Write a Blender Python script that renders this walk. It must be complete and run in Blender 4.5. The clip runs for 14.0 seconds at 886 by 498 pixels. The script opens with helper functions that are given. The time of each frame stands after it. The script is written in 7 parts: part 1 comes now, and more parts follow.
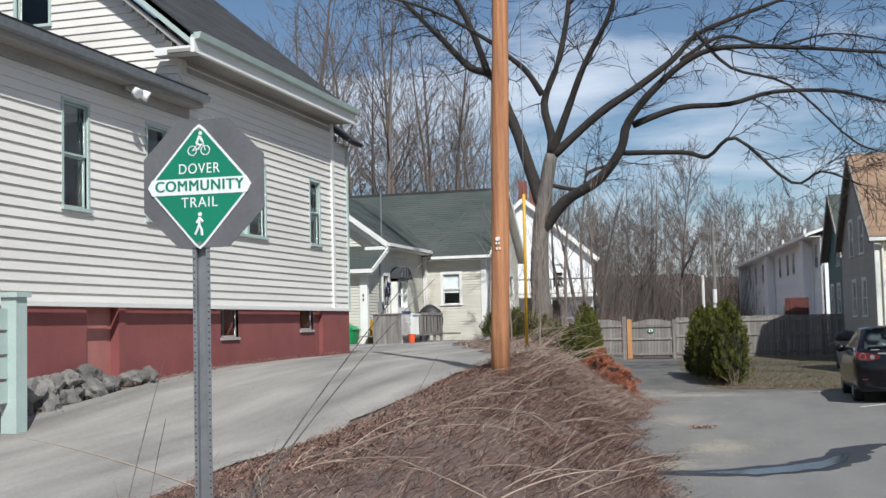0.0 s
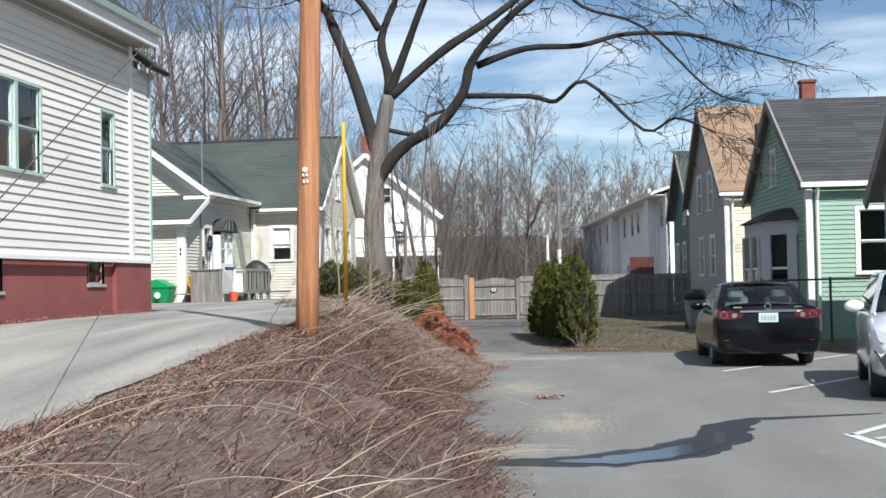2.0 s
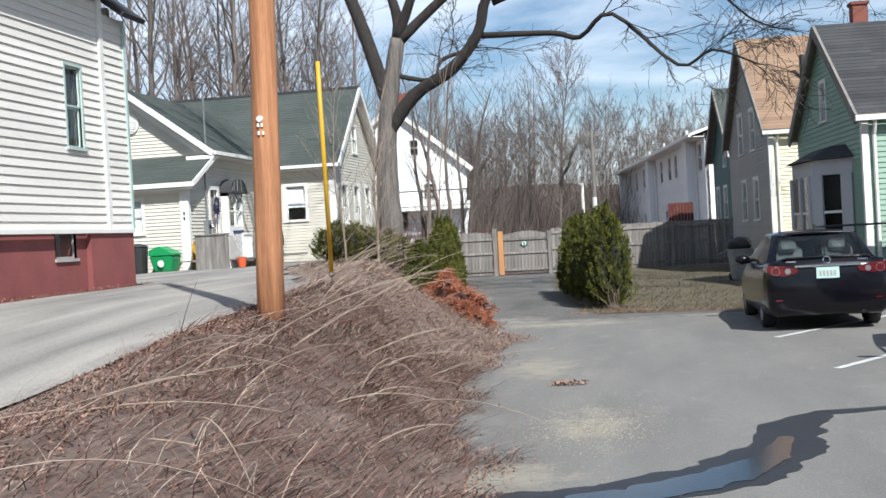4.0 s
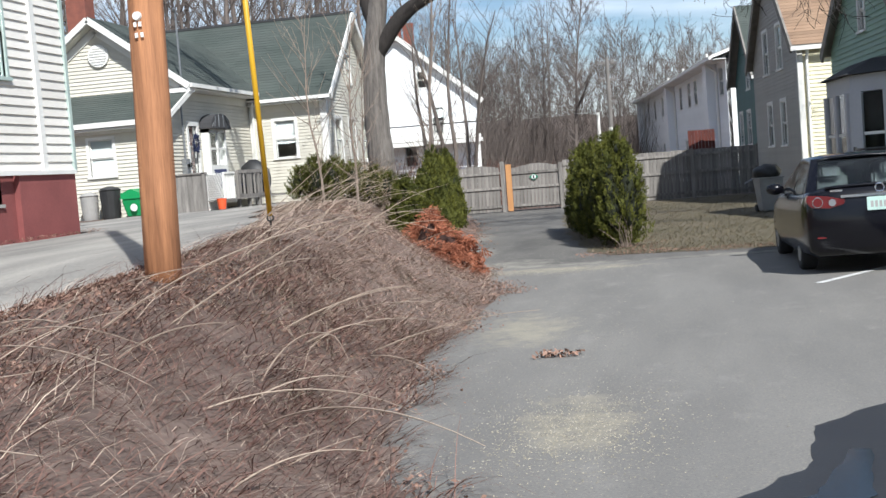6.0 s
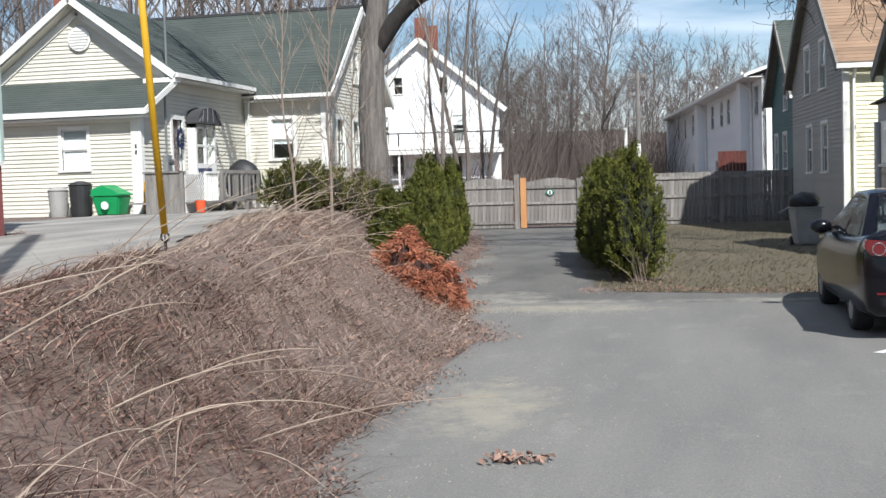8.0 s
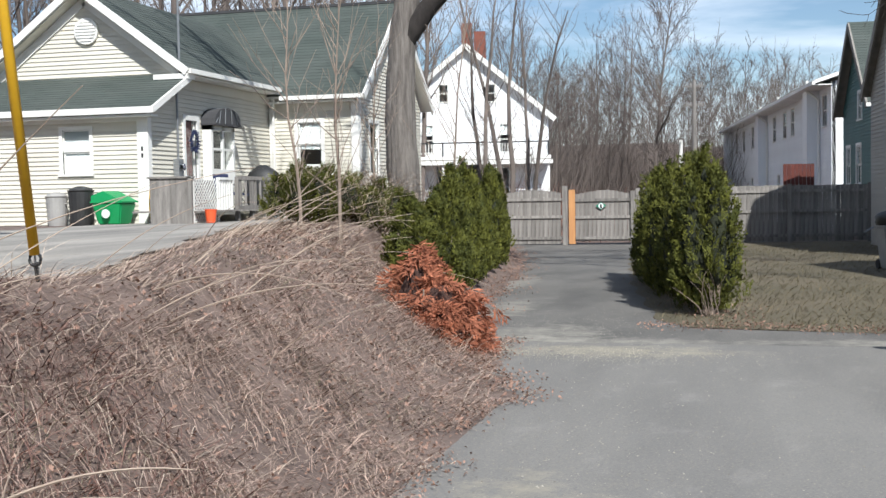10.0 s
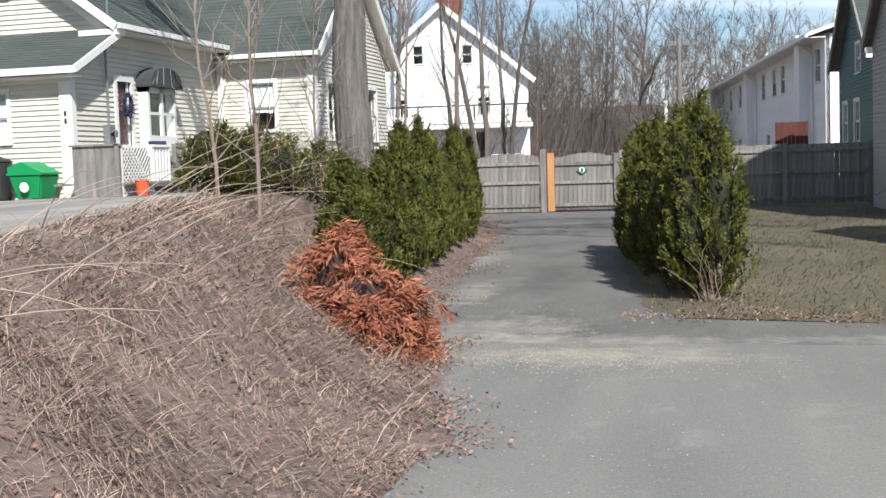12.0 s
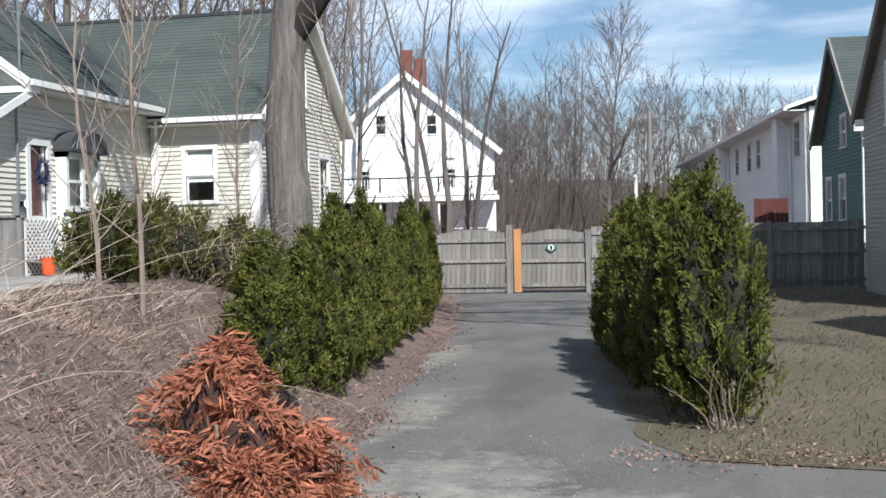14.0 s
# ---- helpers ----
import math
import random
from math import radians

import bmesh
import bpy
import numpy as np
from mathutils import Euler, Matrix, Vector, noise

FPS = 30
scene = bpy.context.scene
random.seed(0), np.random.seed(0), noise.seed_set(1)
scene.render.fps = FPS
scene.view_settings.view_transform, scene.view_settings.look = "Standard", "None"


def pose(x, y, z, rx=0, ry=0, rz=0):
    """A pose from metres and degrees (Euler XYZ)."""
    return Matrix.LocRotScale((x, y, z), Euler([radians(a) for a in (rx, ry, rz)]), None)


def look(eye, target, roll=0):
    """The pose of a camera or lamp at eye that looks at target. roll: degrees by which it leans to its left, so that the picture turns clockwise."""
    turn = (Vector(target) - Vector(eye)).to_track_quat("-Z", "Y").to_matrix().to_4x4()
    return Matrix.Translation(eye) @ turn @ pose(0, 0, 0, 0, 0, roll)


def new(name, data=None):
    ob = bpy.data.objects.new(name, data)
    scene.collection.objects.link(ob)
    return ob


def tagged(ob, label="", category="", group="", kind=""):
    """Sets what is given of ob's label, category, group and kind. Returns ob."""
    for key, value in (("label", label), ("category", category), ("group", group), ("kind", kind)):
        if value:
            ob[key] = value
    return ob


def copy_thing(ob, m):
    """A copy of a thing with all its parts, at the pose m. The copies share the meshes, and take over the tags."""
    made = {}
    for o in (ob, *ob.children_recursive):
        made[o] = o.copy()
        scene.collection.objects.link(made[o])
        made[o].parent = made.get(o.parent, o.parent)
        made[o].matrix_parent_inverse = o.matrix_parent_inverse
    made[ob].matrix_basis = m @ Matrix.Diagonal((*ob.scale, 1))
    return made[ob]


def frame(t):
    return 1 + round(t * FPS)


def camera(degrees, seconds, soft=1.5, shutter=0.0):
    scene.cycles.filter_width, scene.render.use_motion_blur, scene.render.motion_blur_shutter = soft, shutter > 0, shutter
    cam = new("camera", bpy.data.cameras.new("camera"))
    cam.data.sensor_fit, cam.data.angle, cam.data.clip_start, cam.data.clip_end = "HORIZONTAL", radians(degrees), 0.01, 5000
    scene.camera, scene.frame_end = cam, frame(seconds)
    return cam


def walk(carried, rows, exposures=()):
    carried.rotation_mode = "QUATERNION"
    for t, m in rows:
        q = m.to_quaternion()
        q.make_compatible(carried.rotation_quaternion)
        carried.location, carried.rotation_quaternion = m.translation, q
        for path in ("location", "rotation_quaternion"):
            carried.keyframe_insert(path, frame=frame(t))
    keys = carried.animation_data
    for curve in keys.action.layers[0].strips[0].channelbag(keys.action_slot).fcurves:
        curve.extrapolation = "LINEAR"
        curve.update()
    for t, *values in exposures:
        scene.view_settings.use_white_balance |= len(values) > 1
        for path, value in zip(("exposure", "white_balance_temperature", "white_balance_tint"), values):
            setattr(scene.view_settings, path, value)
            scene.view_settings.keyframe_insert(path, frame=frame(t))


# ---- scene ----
cam = camera(40.9, 14.0)
PATH = [
    (0, (0.07, -0.22, 1.659), (-0.471, 1.701, 1.789), -1.4),
    (0.5, (-0.112, 0.585, 1.62), (-0.56, 2.532, 1.731), -0.7),
    (1, (-0.09, 1.467, 1.574), (-0.407, 3.44, 1.644), -2.3),
    (1.5, (-0.128, 2.23, 1.549), (-0.425, 4.207, 1.622), 0.4),
    (2, (-0.187, 3.024, 1.51), (-0.48, 5.002, 1.57), -1.2),
    (2.2, (-0.193, 3.322, 1.511), (-0.493, 5.299, 1.54), -3.1),
    (4.3, (-0.073, 6.155, 1.667), (-0.439, 8.121, 1.625), -3.3),
    (4.5, (-0.074, 6.469, 1.66), (-0.429, 8.435, 1.577), -3.9),
    (5, (-0.081, 7.213, 1.651), (-0.424, 9.181, 1.561), -4.4),
    (5.5, (-0.076, 8.006, 1.653), (-0.438, 9.971, 1.556), -3.7),
    (6, (-0.034, 8.68, 1.581), (-0.435, 10.635, 1.457), -4.5),
    (6.5, (0.018, 9.41, 1.616), (-0.34, 11.375, 1.507), -3.1),
    (7, (0.042, 10.208, 1.623), (-0.323, 12.171, 1.518), 0.2),
    (7.5, (0.029, 10.94, 1.604), (-0.348, 12.901, 1.501), -2.4),
    (8, (-0.013, 11.713, 1.625), (-0.453, 13.661, 1.517), -1.7),
    (8.5, (-0.087, 12.519, 1.619), (-0.53, 14.466, 1.505), -2.4),
    (9, (-0.165, 13.337, 1.599), (-0.643, 15.277, 1.492), -2.8),
    (9.2, (-0.24, 13.648, 1.552), (-0.719, 15.588, 1.483), -1.1),
    (11.3, (-0.585, 16.554, 1.599), (-1.149, 18.47, 1.478), -2.0),
    (11.5, (-0.612, 16.816, 1.568), (-1.169, 18.732, 1.444), -2.1),
    (12, (-0.71, 17.598, 1.528), (-1.207, 19.531, 1.387), -1.9),
    (12.5, (-0.799, 18.288, 1.603), (-1.276, 20.227, 1.491), 0.7),
    (13, (-0.957, 18.97, 1.622), (-1.446, 20.909, 1.557), -2.2),
    (13.5, (-1.035, 19.683, 1.65), (-1.531, 21.62, 1.66), -0.1),
    (14, (-1.164, 20.409, 1.636), (-1.604, 22.36, 1.614), -1.3),
]
walk(cam, [(t, look(eye, target, roll)) for t, eye, target, roll in PATH], exposures=((0, 0.02, 6100, 9), (1, 0.32, 6050, 8), (2, 0.40, 6050, 8), (5, 0.42, 6100, 9), (9, 0.42, 6100, 9), (12.5, 0.52, 6150, 9), (13.5, 0.40, 6000, 8), (14, 0.42, 5950, 8)))

# ---- sky, sun ----
SUN = Vector((0.42, -0.72, 0.79)).normalized()
world = bpy.data.worlds.new("sky")
scene.world = world
world.use_nodes = True
wn, wl = world.node_tree.nodes, world.node_tree.links
wn.clear()
sky = wn.new("ShaderNodeTexSky")
sky.sky_type = "NISHITA"
sky.sun_disc = False
sky.sun_elevation = math.asin(SUN.z)
sky.sun_rotation = math.atan2(SUN.x, SUN.y)
sky.air_density, sky.dust_density, sky.ozone_density = 1.0, 0.25, 2.6
wtc = wn.new("ShaderNodeTexCoord")
wmap = wn.new("ShaderNodeMapping")
wmap.inputs["Scale"].default_value = (1.2, 1.2, 5.5)
wmap.inputs["Rotation"].default_value = (0.05, 0.08, 0.3)
wl.new(wtc.outputs["Generated"], wmap.inputs["Vector"])
cloud = wn.new("ShaderNodeTexNoise")
cloud.inputs["Scale"].default_value = 2.2
cloud.inputs["Detail"].default_value = 8
cloud.inputs["Roughness"].default_value = 0.55
cloud.inputs["Distortion"].default_value = 0.4
wl.new(wmap.outputs["Vector"], cloud.inputs["Vector"])
cramp = wn.new("ShaderNodeValToRGB")
cramp.color_ramp.elements[0].position, cramp.color_ramp.elements[0].color = 0.46, (0, 0, 0, 1)
cramp.color_ramp.elements[1].position, cramp.color_ramp.elements[1].color = 0.72, (0.85, 0.85, 0.85, 1)
wl.new(cloud.outputs["Fac"], cramp.inputs["Fac"])
cmix = wn.new("ShaderNodeMixRGB")
cmix.inputs["Color2"].default_value = (14.0, 14.3, 14.8, 1)
wl.new(cramp.outputs["Color"], cmix.inputs["Fac"])
wl.new(sky.outputs["Color"], cmix.inputs["Color1"])
wbg = wn.new("ShaderNodeBackground")
wbg.inputs["Strength"].default_value = 0.074
wl.new(cmix.outputs["Color"], wbg.inputs["Color"])
wout = wn.new("ShaderNodeOutputWorld")
wl.new(wbg.outputs["Background"], wout.inputs["Surface"])

sun_data = bpy.data.lights.new("sun", "SUN")
sun_data.energy, sun_data.angle, sun_data.color = 5.0, radians(0.55), (1.0, 0.965, 0.90)
sun = new("sun", sun_data)
sun.matrix_world = look(SUN * 60, (0, 0, 0))


# ---- materials ----
def material(name, base, other=None, rough=0.8, scale=6.0, fine=60.0, bump=0.15, metal=0.0, stretch=(1, 1, 1), mixed=0.5, vary=0.0, coat=0.0, island=False, spec=0.5, depth=0.01):
    """Two colours mixed by a coarse and a fine noise, with a fine relief; vary: spread of lightness between pieces."""
    m = bpy.data.materials.new(name)
    m.use_nodes = True
    n, l = m.node_tree.nodes, m.node_tree.links
    b = n["Principled BSDF"]
    b.inputs["Roughness"].default_value, b.inputs["Metallic"].default_value = rough, metal
    b.inputs["Specular IOR Level"].default_value = spec
    b.inputs["Coat Weight"].default_value = coat
    b.inputs["Coat Roughness"].default_value = 0.06
    other = other or tuple(c * 0.72 for c in base)
    tc = n.new("ShaderNodeTexCoord")
    mp = n.new("ShaderNodeMapping")
    mp.inputs["Scale"].default_value = stretch
    l.new(tc.outputs["Object"], mp.inputs["Vector"])
    n1, n2 = n.new("ShaderNodeTexNoise"), n.new("ShaderNodeTexNoise")
    n1.inputs["Scale"].default_value, n1.inputs["Detail"].default_value = scale, 5
    n2.inputs["Scale"].default_value, n2.inputs["Detail"].default_value = fine, 3
    l.new(mp.outputs["Vector"], n1.inputs["Vector"])
    l.new(mp.outputs["Vector"], n2.inputs["Vector"])
    add = n.new("ShaderNodeMath")
    add.operation = "MULTIPLY_ADD"
    add.inputs[1].default_value = 0.45
    l.new(n2.outputs["Fac"], add.inputs[0])
    l.new(n1.outputs["Fac"], add.inputs[2])
    rp = n.new("ShaderNodeMapRange")
    rp.inputs["From Min"].default_value, rp.inputs["From Max"].default_value = 0.72 - 0.26, 0.72 + 0.26
    rp.inputs["To Min"].default_value, rp.inputs["To Max"].default_value = max(0, mixed - 0.5), min(1, mixed + 0.5)
    l.new(add.outputs[0], rp.inputs["Value"])
    mix = n.new("ShaderNodeMixRGB")
    mix.inputs["Color1"].default_value, mix.inputs["Color2"].default_value = (*base, 1), (*other, 1)
    l.new(rp.outputs["Result"], mix.inputs["Fac"])
    col = mix.outputs["Color"]
    if vary:
        hsv = n.new("ShaderNodeHueSaturation")
        if island:
            src = n.new("ShaderNodeNewGeometry").outputs["Random Per Island"]
        else:
            src = n.new("ShaderNodeObjectInfo").outputs["Random"]
        r2 = n.new("ShaderNodeMapRange")
        r2.inputs["To Min"].default_value, r2.inputs["To Max"].default_value = 1 - vary, 1 + vary
        l.new(src, r2.inputs["Value"])
        l.new(r2.outputs["Result"], hsv.inputs["Value"])
        l.new(col, hsv.inputs["Color"])
        col = hsv.outputs["Color"]
    l.new(col, b.inputs["Base Color"])
    if bump:
        bp = n.new("ShaderNodeBump")
        bp.inputs["Strength"].default_value, bp.inputs["Distance"].default_value = bump, depth
        l.new(add.outputs[0], bp.inputs["Height"])
        l.new(bp.outputs["Normal"], b.inputs["Normal"])
    return m


def glass_material(name, tint=(0.9, 0.95, 0.95), rough=0.02):
    m = bpy.data.materials.new(name)
    m.use_nodes = True
    b = m.node_tree.nodes["Principled BSDF"]
    b.inputs["Base Color"].default_value = (*tint, 1)
    b.inputs["Roughness"].default_value = rough
    b.inputs["Transmission Weight"].default_value = 1.0
    b.inputs["IOR"].default_value = 1.3
    return m


WHITE = material("white paint", (0.80, 0.79, 0.75), (0.66, 0.65, 0.61), 0.55, 1.2, 30, 0.08, mixed=0.35, vary=0.05)
SIDING_A = material("off-white clapboard", (0.76, 0.73, 0.675), (0.60, 0.565, 0.515), 0.6, 0.9, 26, 0.12, stretch=(1, 0.25, 1.5), mixed=0.35, vary=0.04)
SIDING_B = material("cream clapboard", (0.66, 0.63, 0.545), (0.54, 0.51, 0.43), 0.6, 0.9, 26, 0.1, mixed=0.4, vary=0.05, island=True)
SIDING_W = material("bright white siding", (0.83, 0.84, 0.84), (0.76, 0.77, 0.78), 0.55, 0.7, 20, 0.05, mixed=0.35, vary=0.03, island=True)
# One house paint in two tones: shaded walls here, sunlit south wall next.
SIDING_SHADED = material("beige clapboard toned as shaded", (0.36, 0.34, 0.305), (0.31, 0.29, 0.26), 0.65, 0.8, 22, 0.1, mixed=0.4, vary=0.05, island=True)
SIDING_SUNLIT = material("pale yellow clapboard toned as sunlit", (0.74, 0.69, 0.49), (0.66, 0.61, 0.43), 0.6, 0.8, 22, 0.1, mixed=0.4, vary=0.04, island=True)
SIDING_GREEN = material("mint green clapboard", (0.27, 0.40, 0.31), (0.23, 0.34, 0.265), 0.6, 0.8, 22, 0.1, mixed=0.4, vary=0.04, island=True)
SIDING_TEAL = material("dark teal clapboard", (0.045, 0.13, 0.12), (0.035, 0.10, 0.095), 0.6, 0.8, 22, 0.1, mixed=0.4, vary=0.05, island=True)
SIDING_GREY = material("pale grey clapboard", (0.50, 0.50, 0.515), (0.43, 0.43, 0.445), 0.6, 0.8, 22, 0.1, mixed=0.4, vary=0.04, island=True)
# Mottled grey, darker than the white trim, for soffits and friezes.
GREY_TRIM = material("mottled grey paint", (0.40, 0.385, 0.36), (0.22, 0.21, 0.195), 0.75, 1.4, 24, 0.2, mixed=0.5, stretch=(1, 0.4, 1.5))
TEAL_TRIM = material("pale teal paint", (0.44, 0.53, 0.49), (0.34, 0.415, 0.385), 0.6, 3, 40, 0.1, mixed=0.4)
BRICK_RED = material("red painted brick", (0.26, 0.078, 0.072), (0.19, 0.056, 0.053), 0.75, 1.6, 24, 0.35, mixed=0.45)
DOOR_RED = material("faded red door paint", (0.42, 0.17, 0.145), (0.34, 0.13, 0.11), 0.65, 2.2, 30, 0.15)
STONE = material("field stone", (0.215, 0.20, 0.18), (0.085, 0.08, 0.075), 0.9, 4, 30, 0.5, vary=0.3)
CONCRETE = material("concrete", (0.42, 0.40, 0.37), (0.30, 0.29, 0.27), 0.9, 3, 50, 0.3)
ROOF_GREEN = material("dark green shingle", (0.043, 0.056, 0.049), (0.072, 0.083, 0.074), 0.9, 0.7, 40, 0.5, mixed=0.5, vary=0.10, island=True)
ROOF_DARK = material("dark grey shingle", (0.035, 0.035, 0.038), (0.06, 0.06, 0.062), 0.9, 1.2, 40, 0.5, mixed=0.5, vary=0.25, island=True)
ROOF_BROWN = material("brown shingle", (0.30, 0.20, 0.13), (0.22, 0.14, 0.09), 0.9, 1.2, 40, 0.5, mixed=0.5, vary=0.18, island=True)
ROOF_LIGHT = material("pale grey shingle", (0.50, 0.48, 0.44), (0.40, 0.38, 0.35), 0.9, 1.2, 40, 0.4, mixed=0.5, vary=0.1, island=True)
CHIMNEY = material("chimney brick", (0.26, 0.09, 0.06), (0.17, 0.06, 0.045), 0.9, 5, 30, 0.3, vary=0.2, island=True)
DARK = material("dark interior", (0.035, 0.033, 0.03), (0.02, 0.02, 0.02), 0.9, 1, 10, 0)
BLIND = material("window blind", (0.52, 0.53, 0.53), (0.44, 0.45, 0.455), 0.8, 1.5, 20, 0.05)
GLASS = glass_material("window glass")
CAR_GLASS = glass_material("car glass", (0.20, 0.235, 0.25))


def asphalt_material(name, base, worn, sand, drifts, streak=0.3):
    """Aggregate speckle, long worn streaks, pale scuffs, and drifts of sand: each (x, y, half-length x, half-length y)."""
    m = bpy.data.materials.new(name)
    m.use_nodes = True
    n, l = m.node_tree.nodes, m.node_tree.links
    b = n["Principled BSDF"]
    b.inputs["Roughness"].default_value = 0.93
    b.inputs["Specular IOR Level"].default_value = 0.3
    pos = n.new("ShaderNodeTexCoord").outputs["Object"]

    def noise_of(scale, detail, stretch=(1, 1, 1), rough=0.55):
        mp = n.new("ShaderNodeMapping")
        mp.inputs["Scale"].default_value = stretch
        l.new(pos, mp.inputs["Vector"])
        t = n.new("ShaderNodeTexNoise")
        t.inputs["Scale"].default_value, t.inputs["Detail"].default_value, t.inputs["Roughness"].default_value = scale, detail, rough
        l.new(mp.outputs["Vector"], t.inputs["Vector"])
        return t.outputs["Fac"]

    def ranged(src, a, b_, c=0.0, d=1.0):
        r = n.new("ShaderNodeMapRange")
        for k, v in zip(("From Min", "From Max", "To Min", "To Max"), (a, b_, c, d)):
            r.inputs[k].default_value = v
        l.new(src, r.inputs["Value"])
        return r.outputs["Result"]

    def maths(op, a, b_):
        t = n.new("ShaderNodeMath")
        t.operation = op
        for k, v in enumerate((a, b_)):
            if isinstance(v, (int, float)):
                t.inputs[k].default_value = v
            else:
                l.new(v, t.inputs[k])
        return t.outputs[0]

    def mixed(fac, c1, c2, how="MIX"):
        t = n.new("ShaderNodeMixRGB")
        t.blend_type = how
        for k, v in (("Fac", fac), ("Color1", c1), ("Color2", c2)):
            if isinstance(v, tuple):
                t.inputs[k].default_value = (*v, 1)
            elif isinstance(v, (int, float)):
                t.inputs[k].default_value = v
            else:
                l.new(v, t.inputs[k])
        return t.outputs["Color"]

    col = mixed(ranged(noise_of(0.8, 6, (1.4, streak, 1)), 0.34, 0.66), base, worn)
    scuff = maths("MULTIPLY", ranged(noise_of(2.3, 8, (1, 0.55, 1), 0.7), 0.56, 0.74), 0.55)
    col = mixed(scuff, col, tuple(c * 1.35 for c in base))
    fleck = noise_of(62, 3, (1, 1, 1), 0.7)
    col = mixed(maths("MULTIPLY", ranged(fleck, 0.56, 0.70), 0.5), col, sand)
    col = mixed(maths("MULTIPLY", ranged(fleck, 0.44, 0.30), 0.5), col, tuple(c * 0.5 for c in worn))
    sep = n.new("ShaderNodeSeparateXYZ")
    l.new(pos, sep.inputs[0])
    ragged = noise_of(3.1, 8, (1, 1, 1), 0.72)
    for x, y, hx, hy in drifts:
        dx = maths("MULTIPLY", maths("ADD", sep.outputs[0], -x), 1 / hx)
        dy = maths("MULTIPLY", maths("ADD", sep.outputs[1], -y), 1 / hy)
        d = maths("ADD", maths("MULTIPLY", dx, dx), maths("MULTIPLY", dy, dy))
        near = ranged(d, 0.0, 1.0, 1.0, 0.0)
        cover = maths("MULTIPLY", ranged(maths("ADD", maths("MULTIPLY", near, 0.42), ragged), 0.72, 0.98), 0.6)
        col = mixed(cover, col, sand)
    l.new(col, b.inputs["Base Color"])
    bp = n.new("ShaderNodeBump")
    bp.inputs["Strength"].default_value, bp.inputs["Distance"].default_value = 0.35, 0.008
    l.new(fleck, bp.inputs["Height"])
    l.new(bp.outputs["Normal"], b.inputs["Normal"])
    return m


ASPHALT = asphalt_material("worn asphalt", (0.205, 0.196, 0.182), (0.158, 0.152, 0.144), (0.36, 0.325, 0.245), ((-0.75, 15.9, 0.55, 1.3), (-1.9, 26.8, 2.0, 0.7), (-1.6, 20.2, 0.8, 1.8), (-1.3, 13.6, 0.9, 1.2)))
TRAIL = asphalt_material("older dark asphalt", (0.150, 0.142, 0.131), (0.095, 0.091, 0.086), (0.33, 0.31, 0.265), ((-2.2, 27.5, 2.8, 0.7), (1.2, 27.7, 3.0, 0.5), (-2.9, 28.3, 1.2, 1.4), (-3.9, 31.0, 0.6, 2.6), (-4.8, 36.0, 0.6, 3.5)), 0.5)
LINE = material("road paint", (0.72, 0.72, 0.70), (0.40, 0.40, 0.39), 0.8, 6, 60, 0.2, mixed=0.3)
WET = material("wet asphalt", (0.022, 0.022, 0.024), (0.03, 0.03, 0.03), 0.45, 2, 60, 0.25, spec=0.5)
WATER = material("standing water", (0.02, 0.025, 0.03), (0.025, 0.03, 0.035), 0.14, 2, 12, 0.02, spec=0.6)
POLE_WOOD = material("orange-brown treated pole", (0.56, 0.26, 0.12), (0.20, 0.085, 0.04), 0.8, 1.5, 14, 0.8, stretch=(12, 12, 0.45), mixed=0.45)
GREY_WOOD = material("weathered grey wood", (0.29, 0.268, 0.245), (0.125, 0.115, 0.105), 0.9, 2.5, 24, 0.5, stretch=(5, 5, 0.5), vary=0.22)
NEW_WOOD = material("new orange fence board", (0.55, 0.28, 0.11), (0.42, 0.20, 0.08), 0.8, 2, 20, 0.3, stretch=(5, 5, 0.5))
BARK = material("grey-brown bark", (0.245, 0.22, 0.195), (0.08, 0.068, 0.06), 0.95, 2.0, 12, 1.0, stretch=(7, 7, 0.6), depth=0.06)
# The tree's bark again, darkened as limbs look against bright sky.
LIMB_BACKLIT = material("bark toned dark as backlit", (0.042, 0.035, 0.031), (0.018, 0.015, 0.013), 0.95, 2.5, 14, 0.9, stretch=(5, 5, 1.5), depth=0.03)
BARK_FAR = material("grey twig bark", (0.165, 0.136, 0.118), (0.085, 0.069, 0.061), 0.95, 2, 16, 0.3, stretch=(3, 3, 0.7), vary=0.25)
SAPLING = material("pale sapling bark", (0.30, 0.24, 0.19), (0.20, 0.15, 0.12), 0.9, 3, 22, 0.3)
LEAF_GREEN = material("arborvitae foliage", (0.130, 0.132, 0.020), (0.022, 0.030, 0.008), 0.75, 5.0, 22, 0.0, mixed=0.5, vary=0.28, island=True, spec=0.25)
# Shade deep inside the shrubs, put into a dark colour.
INNER_SHADE = material("inner shade, dark green", (0.022, 0.026, 0.010), (0.012, 0.014, 0.007), 0.95, 6, 40, 0.8, depth=0.05)
LEAF_DEAD = material("dead orange foliage", (0.42, 0.155, 0.085), (0.15, 0.055, 0.034), 0.85, 4, 30, 0.0, mixed=0.4, vary=0.4, island=True, spec=0.2)
STRAW = material("dry straw", (0.52, 0.43, 0.34), (0.36, 0.27, 0.21), 0.85, 1.2, 20, 0.0, mixed=0.5, vary=0.45, island=True, spec=0.2)
STRAW_RED = material("dry reddish brush", (0.265, 0.150, 0.118), (0.075, 0.042, 0.035), 0.9, 0.9, 7, 0.0, mixed=0.5, vary=0.45, island=True, spec=0.2)
BRUSH_PALE = material("pale matted brush", (0.52, 0.385, 0.312), (0.21, 0.147, 0.122), 0.9, 0.7, 5, 0.0, mixed=0.5, vary=0.5, island=True, spec=0.2)
